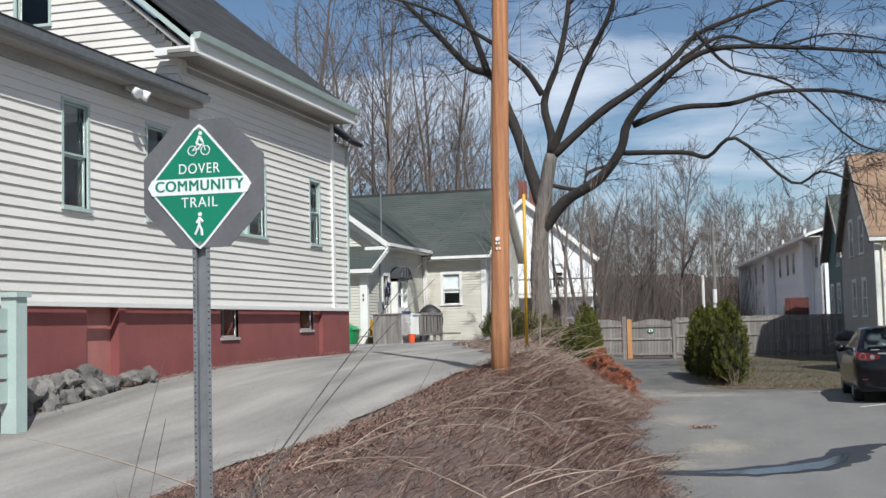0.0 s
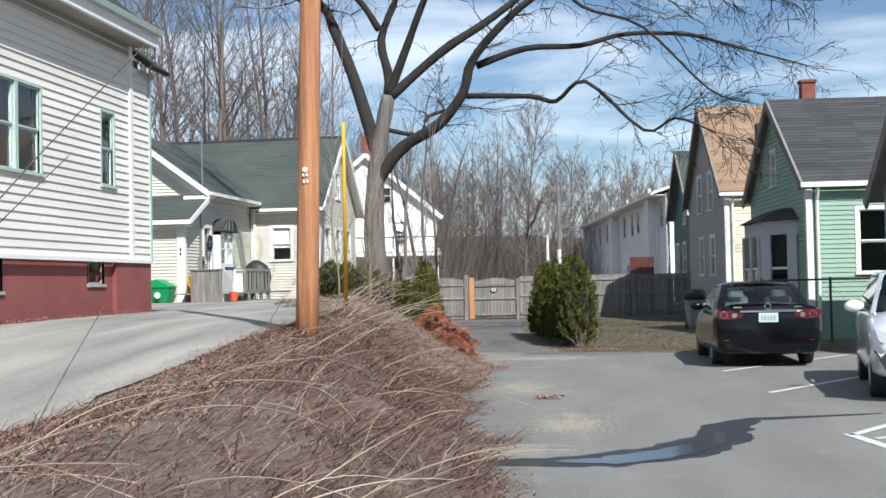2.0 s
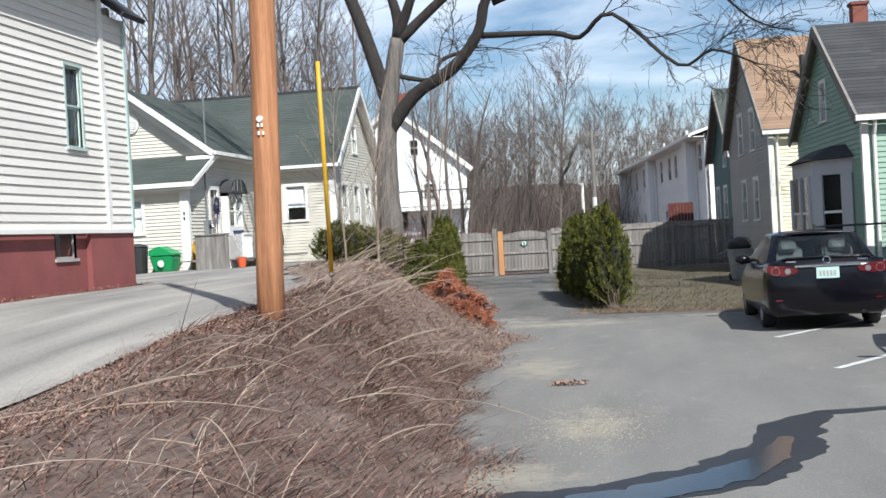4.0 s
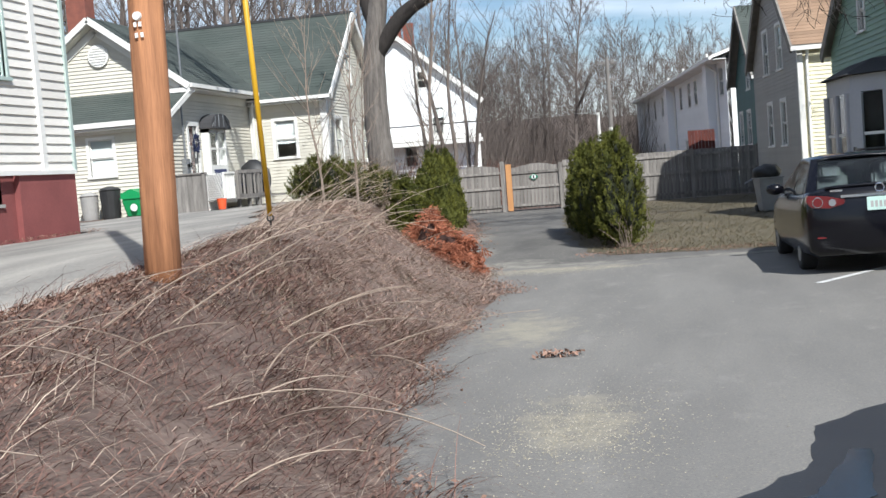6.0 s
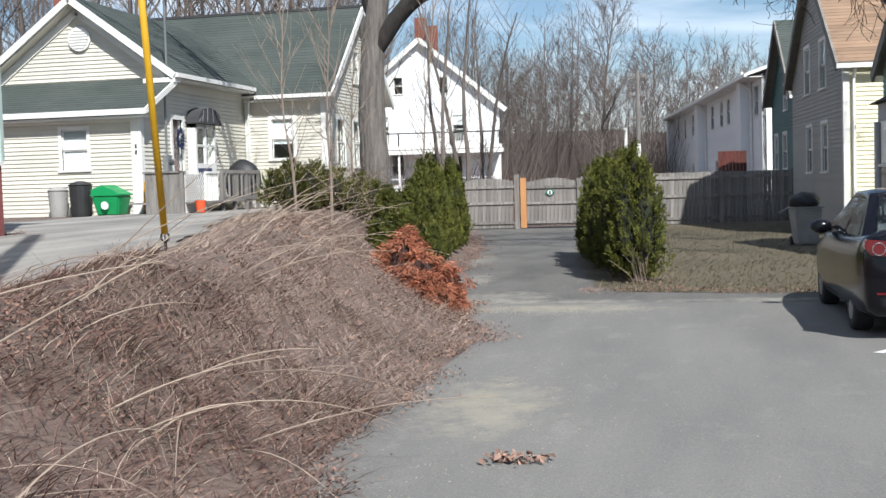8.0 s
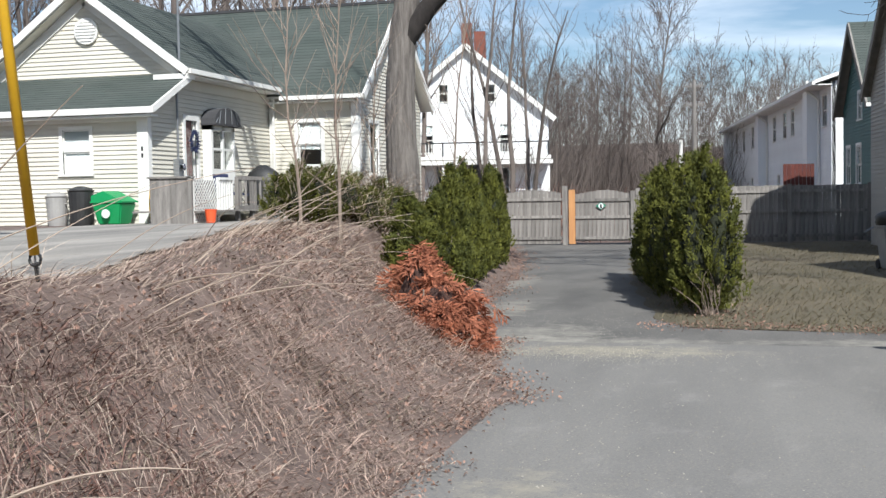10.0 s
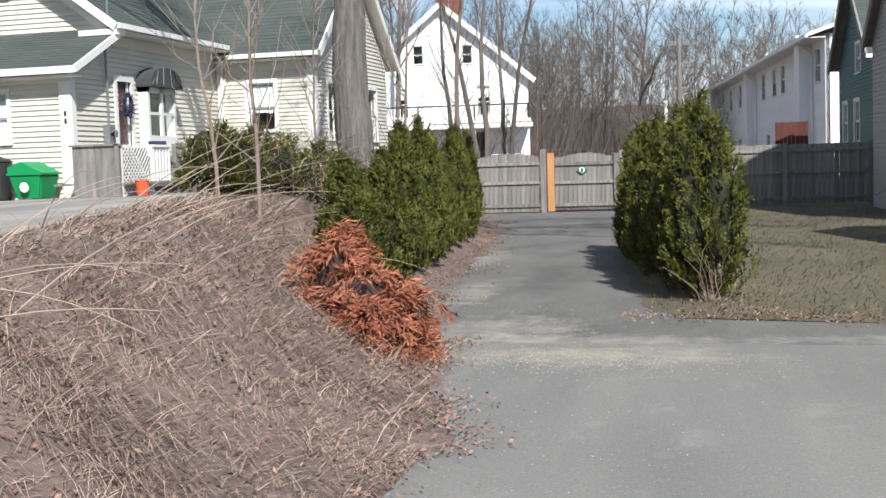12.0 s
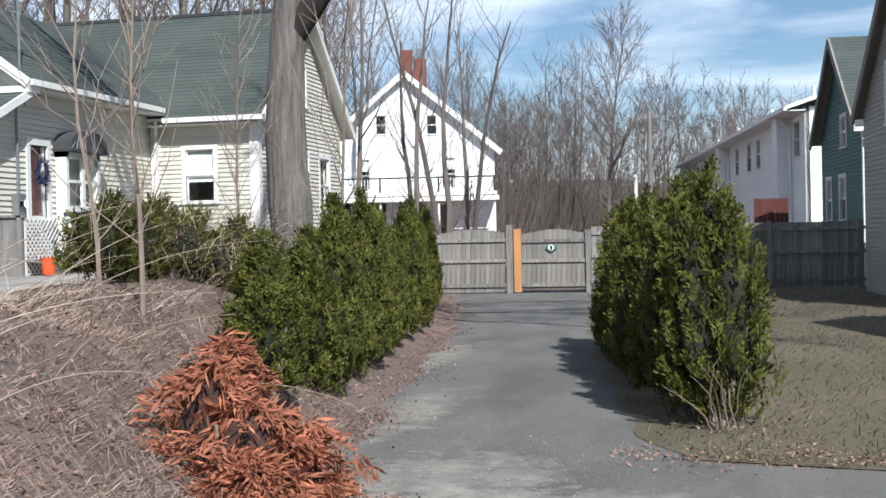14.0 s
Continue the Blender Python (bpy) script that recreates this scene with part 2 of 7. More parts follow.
BRUSH_MOSS = material("greenish dry grass", (0.235, 0.215, 0.140), (0.13, 0.125, 0.078), 0.9, 0.9, 8, 0.0, mixed=0.5, vary=0.3, island=True, spec=0.2)
LEAF_LITTER = material("fallen brown leaf", (0.29, 0.185, 0.14), (0.17, 0.10, 0.075), 0.85, 3, 30, 0.1, mixed=0.5, vary=0.5, island=True, spec=0.2)
GRASS = material("half-dry grass blade", (0.098, 0.088, 0.042), (0.20, 0.158, 0.104), 0.85, 0.5, 20, 0.0, mixed=0.5, vary=0.4, island=True, spec=0.2)
YELLOW = material("yellow plastic", (0.62, 0.36, 0.012), (0.52, 0.29, 0.01), 0.5, 3, 30, 0.05)
STEEL = material("galvanised steel", (0.33, 0.34, 0.35), (0.24, 0.25, 0.26), 0.5, 8, 60, 0.1, metal=0.7)
DARK_STEEL = material("dark iron", (0.06, 0.06, 0.06), (0.04, 0.04, 0.04), 0.5, 8, 60, 0.1, metal=0.6)
SIGN_BACK = material("dull aluminium sign back", (0.16, 0.16, 0.165), (0.11, 0.11, 0.115), 0.6, 4, 40, 0.05, metal=0.3)
SIGN_GREEN = material("green sign sheeting", (0.005, 0.20, 0.11), (0.005, 0.17, 0.095), 0.45, 4, 40, 0.0)
SIGN_WHITE = material("white sign sheeting", (0.76, 0.77, 0.76), (0.70, 0.71, 0.70), 0.45, 4, 40, 0.0)
BIN_GREEN = material("green recycling plastic", (0.01, 0.28, 0.085), (0.008, 0.23, 0.07), 0.5, 4, 40, 0.05)
BLACK_PLASTIC = material("black plastic", (0.018, 0.018, 0.019), (0.03, 0.03, 0.03), 0.55, 4, 40, 0.1)
GREY_PLASTIC = material("grey plastic", (0.36, 0.35, 0.33), (0.28, 0.27, 0.26), 0.6, 4, 40, 0.1)
ORANGE_PLASTIC = material("orange plastic", (0.75, 0.11, 0.03), (0.65, 0.09, 0.03), 0.5, 4, 40, 0.05)
BLUE_CLOTH = material("dark blue cloth", (0.02, 0.03, 0.09), (0.03, 0.035, 0.07), 0.9, 4, 40, 0.2)
CAR_BLACK = material("black car paint", (0.004, 0.004, 0.006), (0.003, 0.003, 0.005), 0.22, 4, 60, 0.0, coat=0.25, spec=0.25)
CAR_WHITE = material("white car paint", (0.78, 0.80, 0.82), (0.75, 0.77, 0.79), 0.3, 4, 60, 0.0, coat=1.0)
RUBBER = material("tyre rubber", (0.02, 0.02, 0.02), (0.03, 0.03, 0.03), 0.85, 8, 60, 0.3)
CHROME = material("chrome", (0.75, 0.76, 0.78), (0.7, 0.71, 0.73), 0.12, 4, 60, 0.0, metal=1.0)
ALLOY = material("alloy rim", (0.42, 0.43, 0.44), (0.35, 0.36, 0.37), 0.35, 4, 60, 0.0, metal=0.9)
LAMP_RED = material("red lamp lens", (0.13, 0.005, 0.008), (0.07, 0.003, 0.005), 0.12, 4, 60, 0.0, coat=1.0)
PLATE = material("pale green number plate", (0.46, 0.62, 0.56), (0.40, 0.55, 0.50), 0.5, 20, 60, 0.0)
LAMP_CLEAR = material("clear lamp lens", (0.55, 0.57, 0.60), (0.45, 0.47, 0.5), 0.1, 4, 60, 0.0, coat=1.0)
SEAT_GREY = material("grey car seat", (0.30, 0.31, 0.30), (0.24, 0.25, 0.24), 0.9, 4, 40, 0.1)


# ---- builders ----
def mesh_of(bm, name, mat, smooth=False):
    me = bpy.data.meshes.new(name)
    bm.to_mesh(me)
    bm.free()
    me.materials.append(mat)
    if smooth:
        for p in me.polygons:
            p.use_smooth = True
    return me


def thing(name, x=0, y=0, z=0, turn=0, label="", category="", group="", kind=""):
    ob = new(name)
    ob.empty_display_size = 0.2
    ob.matrix_basis = pose(x, y, z, 0, 0, turn)
    return tagged(ob, label, category, group, kind)


def part(name, bm, mat, parent=None, label="", smooth=False, at=None):
    """Links a bmesh as one mesh object under parent."""
    ob = new(name, mesh_of(bm, name, mat, smooth))
    if parent is not None:
        ob.parent = parent
    if at is not None:
        ob.matrix_basis = at
    return tagged(ob, label)


def solo(name, bm, mat, label, category="", group="", kind="", smooth=False, at=None):
    return tagged(part(name, bm, mat, None, "", smooth, at), label, category, group, kind)


def box(bm, x0, y0, z0, x1, y1, z1, m=None):
    co = [(x0, y0, z0), (x1, y0, z0), (x1, y1, z0), (x0, y1, z0), (x0, y0, z1), (x1, y0, z1), (x1, y1, z1), (x0, y1, z1)]
    vs = [bm.verts.new(m @ Vector(c) if m is not None else c) for c in co]
    for f in ((3, 2, 1, 0), (4, 5, 6, 7), (0, 1, 5, 4), (1, 2, 6, 5), (2, 3, 7, 6), (3, 0, 4, 7)):
        bm.faces.new([vs[i] for i in f])
    return bm


def prism(bm, outline, d0, d1, m):
    """A polygon given in (u, z), pushed from depth d0 to d1; m carries (u, d, z) into place."""
    a = [bm.verts.new(m @ Vector((u, d0, z))) for u, z in outline]
    b = [bm.verts.new(m @ Vector((u, d1, z))) for u, z in outline]
    n = len(a)
    bm.faces.new(a)
    bm.faces.new(b[::-1])
    for i in range(n):
        bm.faces.new((a[i], b[i], b[(i + 1) % n], a[(i + 1) % n]))
    bmesh.ops.recalc_face_normals(bm, faces=bm.faces)
    return bm


def tube(bm, pts, radii, sides=6, cap=True):
    """A round bar along pts."""
    rings = []
    n = len(pts)
    for i, p in enumerate(pts):
        p = Vector(p)
        d = (Vector(pts[min(i + 1, n - 1)]) - Vector(pts[max(i - 1, 0)])).normalized()
        side = d.cross(Vector((0.31, 0.17, 0.94)))
        if side.length < 1e-3:
            side = d.cross(Vector((1, 0, 0)))
        side.normalize()
        up = side.cross(d)
        r = radii[i] if isinstance(radii, (list, tuple)) else radii
        rings.append([bm.verts.new(p + (side * math.cos(2 * math.pi * k / sides) + up * math.sin(2 * math.pi * k / sides)) * r) for k in range(sides)])
    for a, b in zip(rings, rings[1:]):
        for k in range(sides):
            bm.faces.new((a[k], a[(k + 1) % sides], b[(k + 1) % sides], b[k]))
    if cap:
        bm.faces.new(rings[0][::-1])
        bm.faces.new(rings[-1])
    return bm


def fresh():
    return bmesh.new()


class Wall:
    """A flat outside wall: u runs along it, z up, d out of it. outline(z) gives the run of u at that height."""

    def __init__(self, x, y, turn, outline, z0, z1):
        self.m = pose(x, y, 0, 0, 0, turn)
        self.outline, self.z0, self.z1, self.holes = outline, z0, z1, []

    def slabs(self, levels, gap=0.0):
        """Pieces (za, zb, ua, ub) left between the holes."""
        for za, zb in zip(levels, levels[1:]):
            zm = (za + zb) / 2
            a, b = self.outline(zm)
            cuts = sorted((u0 - gap, u1 + gap) for u0, u1, h0, h1 in self.holes if h0 - gap < zm < h1 + gap)
            u = a
            for c0, c1 in cuts + [(b, b)]:
                if c0 - u > 0.005:
                    yield za, zb, u, min(c0, b)
                u = max(u, c1)

    def levels(self, step, gap=0.0):
        zs = {round(self.z0 + i * step, 4) for i in range(int((self.z1 - self.z0) / step) + 1)} | {self.z1}
        for _, _, h0, h1 in self.holes:
            zs |= {h0 - gap, h1 + gap}
        zs = sorted(z for z in zs if self.z0 - 1e-6 <= z <= self.z1 + 1e-6)
        out = [zs[0]]
        for z in zs[1:]:
            if z - out[-1] > 0.004:
                out.append(z)
        return out

    def core(self, parent, mat, thick=0.16, step=0.25, name="wall"):
        bm = fresh()
        for za, zb, ua, ub in self.slabs(self.levels(step)):
            box(bm, ua, 0, za, ub, thick, zb, self.m)
        bmesh.ops.remove_doubles(bm, verts=bm.verts, dist=0.0005)
        return part(name, bm, mat, parent)

    def siding(self, parent, mat, step=0.11, each=False, lap=0.022):
        """Lapped boards: the lower edge of each stands proud of the one below."""
        bm = fresh()
        for za, zb, ua, ub in self.slabs(self.levels(step, 0.02), 0.02):
            f0 = ((za - self.z0) / step) % 1.0
            f0 = 0.0 if f0 > 0.97 else f0
            f1 = min(1.0, f0 + (zb - za) / step)
            d0, d1 = lap * (1 - f0) + 0.004, lap * (1 - f1) + 0.004
            if each:
                bm = fresh()
            co = [(ua, -d0, za), (ub, -d0, za), (ub, -d1, zb), (ua, -d1, zb), (ua, 0, za), (ub, 0, za), (ub, 0, zb), (ua, 0, zb)]
            vs = [bm.verts.new(self.m @ Vector(c)) for c in co]
            for f in ((0, 1, 2, 3), (1, 0, 4, 5), (3, 2, 6, 7), (0, 3, 7, 4), (2, 1, 5, 6)):
                bm.faces.new([vs[i] for i in f])
            if each:
                part("clapboard", bm, mat, parent)
        if each:
            return None
        return tagged(part("siding", bm, mat, parent), kind="stuff")


def window(house, wall, u0, z0, u1, z1, trim=WHITE, width=0.1, sashes=2, blind=0.0, label="", proud=0.035, mullion=False):
    """Opening u0..u1, z0..z1 in a wall, with casing, sill, sash bars, panes and, if blind, a drawn blind over that share."""
    wall.holes.append((u0, u1, z0, z1))
    m = wall.m
    bm = fresh()
    w = width
    box(bm, u0 - w, -proud, z0 - 0.02, u0, 0.10, z1 + w, m)
    box(bm, u1, -proud, z0 - 0.02, u1 + w, 0.10, z1 + w, m)
    box(bm, u0, -proud, z1, u1, 0.10, z1 + w, m)
    if mullion:
        um = (u0 + u1) / 2
        box(bm, um - 0.05, -proud, z0, um + 0.05, 0.09, z1, m)
    win = part("window", bm, trim, house, label)
    bm = fresh()
    box(bm, u0 - w - 0.02, -proud - 0.04, z0 - 0.055, u1 + w + 0.02, 0.10, z0 - 0.001, m)
    part("sill", bm, trim, win)
    runs = [(u0, u1)] if not mullion else [(u0, (u0 + u1) / 2 - 0.05), ((u0 + u1) / 2 + 0.05, u1)]
    zm = (z0 + z1) / 2
    for a, b in runs:
        for k, (h0, h1) in enumerate(((z0, zm), (zm, z1)) if sashes == 2 else ((z0, z1),)):
            d = 0.032 if k == 0 else 0.008
            t = 0.035
            bm = fresh()
            for q in ((a, h0, a + t, h1), (b - t, h0, b, h1), (a + t, h0, b - t, h0 + t), (a + t, h1 - t, b - t, h1)):
                box(bm, q[0] + 0.001, d, q[1] + 0.001, q[2] - 0.001, d + 0.03, q[3] - 0.001, m)
            part("sash", bm, trim, win)
            bm = fresh()
            box(bm, a + t - 0.004, d + 0.012, h0 + t - 0.004, b - t + 0.004, d + 0.018, h1 - t + 0.004, m)
            part("pane", bm, GLASS, win).visible_shadow = False
        if blind:
            bm = fresh()
            hb = z1 - (z1 - z0) * blind
            box(bm, a + 0.005, 0.070, hb, b - 0.005, 0.078, z1 - 0.005, m)
            part("blind", bm, BLIND, win, "pale drawn blind")
    return win


def roof_slab(parent, pts, thick, mat, name="roof", course=0.0, edge=None):
    """A roof pane: pts are eave start, eave end, ridge end, ridge start; laid with lapped shingle courses if course is given."""
    a, b, c, d = [Vector(p) for p in pts]
    nrm = (b - a).cross(d - a).normalized()
    bm = fresh()
    lo = [bm.verts.new(p - nrm * thick) for p in (a, b, c, d)]
    hi = [bm.verts.new(p) for p in (a, b, c, d)]
    bm.faces.new(hi)
    bm.faces.new(lo[::-1])
    for i in range(4):
        bm.faces.new((lo[i], lo[(i + 1) % 4], hi[(i + 1) % 4], hi[i]))
    ob = part(name, bm, edge or mat, parent)
    if course:
        n = max(2, int((d - a).length / course))
        bm = fresh()
        rng = random.Random(int(abs(a.x * 31 + a.y * 17) * 10))
        for i in range(n):
            f0, f1 = i / n, (i + 1) / n
            p0, p1 = a.lerp(d, f0), b.lerp(c, f0)
            q0, q1 = a.lerp(d, f1), b.lerp(c, f1)
            k = max(1, int((p1 - p0).length / 0.9))
            off = rng.random() / k
            edges = [0.0] + [min(1, max(0, (j + off) / k)) for j in range(k)] + [1.0]
            for e0, e1 in zip(edges, edges[1:]):
                if e1 - e0 < 1e-3:
                    continue
                vs = [p0.lerp(p1, e0) + nrm * 0.010, p0.lerp(p1, e1) + nrm * 0.010, q0.lerp(q1, e1) + nrm * 0.004, q0.lerp(q1, e0) + nrm * 0.004]
                low = [p0.lerp(p1, e0), p0.lerp(p1, e1)]
                v = [bm.verts.new(p) for p in vs]
                w = [bm.verts.new(p) for p in low]
                bm.faces.new(v)
                bm.faces.new((w[0], w[1], v[1], v[0]))
        tagged(part("shingle_layer", bm, mat, ob), kind="stuff")
    return ob


def straight(a, b):
    return lambda z: (a, b)


def gable(a, b, eave, top):
    mid, half = (a + b) / 2, (b - a) / 2

    def run(z):
        f = 1.0 if z <= eave else max(0.0, 1 - (z - eave) / (top - eave))
        return mid - half * f, mid + half * f
    return run


def beam(parent, p, q, w, h, mat, name="trim"):
    """A straight board from p to q, w wide and h high."""
    p, q = Vector(p), Vector(q)
    d = (q - p).normalized()
    side = d.cross(Vector((0, 0, 1)))
    side = side.normalized() if side.length > 1e-4 else Vector((1, 0, 0))
    up = side.cross(d)
    bm = fresh()
    vs = []
    for c in (p, q):
        vs += [bm.verts.new(c + side * s * w / 2 + up * t * h / 2) for s, t in ((-1, -1), (1, -1), (1, 1), (-1, 1))]
    for f in ((3, 2, 1, 0), (4, 5, 6, 7), (0, 1, 5, 4), (1, 2, 6, 5), (2, 3, 7, 6), (3, 0, 4, 7)):
        bm.faces.new([vs[i] for i in f])
    return part(name, bm, mat, parent)


# ---- lie of the land ----
def along(y, table):
    """Straight-line reading of a short table of (y, value)."""
    if y <= table[0][0]:
        return table[0][1]
    for (a, va), (b, vb) in zip(table, table[1:]):
        if y <= b:
            return va + (vb - va) * (y - a) / (b - a)
    return table[-1][1]


FOOT = ((4, -0.9), (8, -1.0), (12, -1.2), (14, -1.6), (17, -2.25), (20, -2.45), (24, -2.5), (27, -3.3), (29, -3.97), (32.7, -4.5), (40, -5.5), (48, -7.2), (53, -8.6), (70, -9.5))
DRIVE_EDGE = ((4, -5.0), (12, -4.9), (16, -4.8), (19, -4.75), (22, -5.1), (26, -6.5), (34, -9.4), (38, -10.2), (60, -12.0))
DRIVE_Z = ((0, 0.0), (6, 0.15), (9, 0.30), (13, 0.47), (16, 0.78), (20, 1.0), (27, 1.06), (40, 1.10), (52, 1.05), (70, 0.6))


def smooth(f):
    f = max(0.0, min(1.0, f))
    return f * f * (3 - 2 * f)


def foot_x(y):
    return along(y, FOOT) + 0.14 * math.sin(y * 1.9) + 0.08 * math.sin(y * 5.3 + 1)


def ground_z(x, y):
    s = along(y, FOOT) - x
    if s <= 0:
        return smooth((y - 92) / 95) * 9.0
    w = along(y, FOOT) - along(y, DRIVE_EDGE)
    zd = along(y, DRIVE_Z)
    berm = along(y, ((4, 0.35), (12, 0.28), (17, 0.2), (24, 0.16), (34, 0.12), (60, 0.1)))
    rise = min(0.8 * w, 2.4)
    z = zd * smooth(s / rise)
    if s < w:
        f = math.sin(math.pi * min(1, s / w)) ** 0.8
        z += f * (berm + 0.10 * noise.noise((x * 0.8, y * 0.8, 4.0)) + 0.05 * noise.noise((x * 2.3, y * 2.3, 1.0)))
    if y > 92:
        z += smooth((y - 92) / 95) * 9.0
    return z


def grid_sheet(xs, ys, height, mat, keep=None, name="ground"):
    bm = fresh()
    rows = [[bm.verts.new((x, y, height(x, y))) for x in xs] for y in ys]
    for j in range(len(ys) - 1):
        for i in range(len(xs) - 1):
            if keep is None or keep((xs[i] + xs[i + 1]) / 2, (ys[j] + ys[j + 1]) / 2):
                bm.faces.new((rows[j][i], rows[j][i + 1], rows[j + 1][i + 1], rows[j + 1][i]))
    return bm


def spread(marks):
    """Marks (value, step up to the next)."""
    out = []
    for (a, s), (b, _) in zip(marks, marks[1:]):
        n = max(1, round((b - a) / s))
        out += [a + (b - a) * i / n for i in range(n)]
    return out + [marks[-1][0]]


SOIL = material("leafy brown soil", (0.082, 0.058, 0.049), (0.19, 0.137, 0.112), 0.95, 0.9, 14, 0.8, mixed=0.5, depth=0.03)
TURF = material("thin dry turf", (0.135, 0.110, 0.074), (0.078, 0.068, 0.040), 0.95, 0.45, 30, 0.7, mixed=0.5, depth=0.03)
DRIVE = material("pale worn driveway", (0.39, 0.366, 0.328), (0.145, 0.138, 0.130), 0.93, 0.9, 60, 0.4, mixed=0.5, spec=0.3, stretch=(1.5, 0.22, 1))

XS = spread(((-900, 120), (-60, 12), (-22, 2), (-11, 0.22), (-1, 0.5), (5, 3), (30, 15), (60, 120), (900, 1)))
YS = spread(((-400, 90), (-40, 10), (-6, 2), (4, 0.25), (31, 0.4), (44, 0.8), (56, 4), (80, 20), (160, 120), (1500, 1)))
solo("ground", grid_sheet(XS, YS, ground_z, SOIL), SOIL, "brown leafy ground rising in a bank beside the lot", "ground", kind="structure", smooth=True)


def ribbon(ya, yb, step, left, right, height, cells):
    """A strip of ground between two lines left(y) and right(y)."""
    bm = fresh()
    n = max(1, round((yb - ya) / step))
    rows = []
    for j in range(n + 1):
        y = ya + (yb - ya) * j / n
        a, b = left(y), right(y)
        rows.append([bm.verts.new((a + (b - a) * i / cells, y, height(a + (b - a) * i / cells, y))) for i in range(cells + 1)])
    for r, s in zip(rows, rows[1:]):
        for i in range(cells):
            bm.faces.new((r[i], r[i + 1], s[i + 1], s[i]))
    return bm


def trail_right(y):
    return along(y, ((27.4, 4.25), (28.0, 4.2), (28.6, 0.9), (28.9, -1.3), (30, -1.75), (36, -2.7), (44, -3.6), (53, -4.3))) + 0.05 * math.sin(y * 3.1)


lot = solo("road", ribbon(-30, 27.4, 0.2, foot_x, lambda y: 4.25 + 0.05 * math.sin(2.2 * y), lambda x, y: 0.004, 1), ASPHALT, "worn grey asphalt parking lot with faded lines", "parking lot", kind="structure")
trail = solo("pavement", ribbon(27.4, 54.5, 0.1, foot_x, trail_right, lambda x, y: 0.004, 1), TRAIL, "worn grey asphalt trail leading to a wooden gate", "trail", kind="structure")
solo("driveway", ribbon(-6, 45, 0.5, lambda y: -9.75 + 0.1 * math.sin(y * 1.3) - (4.5 if y > 27.6 else 0), lambda y: along(y, DRIVE_EDGE) + 0.12 * math.sin(y * 1.7) + 0.06 * math.sin(y * 4.1), lambda x, y: ground_z(x, y) + 0.03, 10), DRIVE, "pale worn driveway climbing past the white house", "driveway", kind="structure", smooth=True)
solo("lawn", ribbon(28.1, 54.2, 0.3, lambda y: trail_right(y) + 0.0, lambda y: 9.0, lambda x, y: 0.008, 1), TURF, "thin half-dry lawn beside the trail", "lawn", kind="structure")


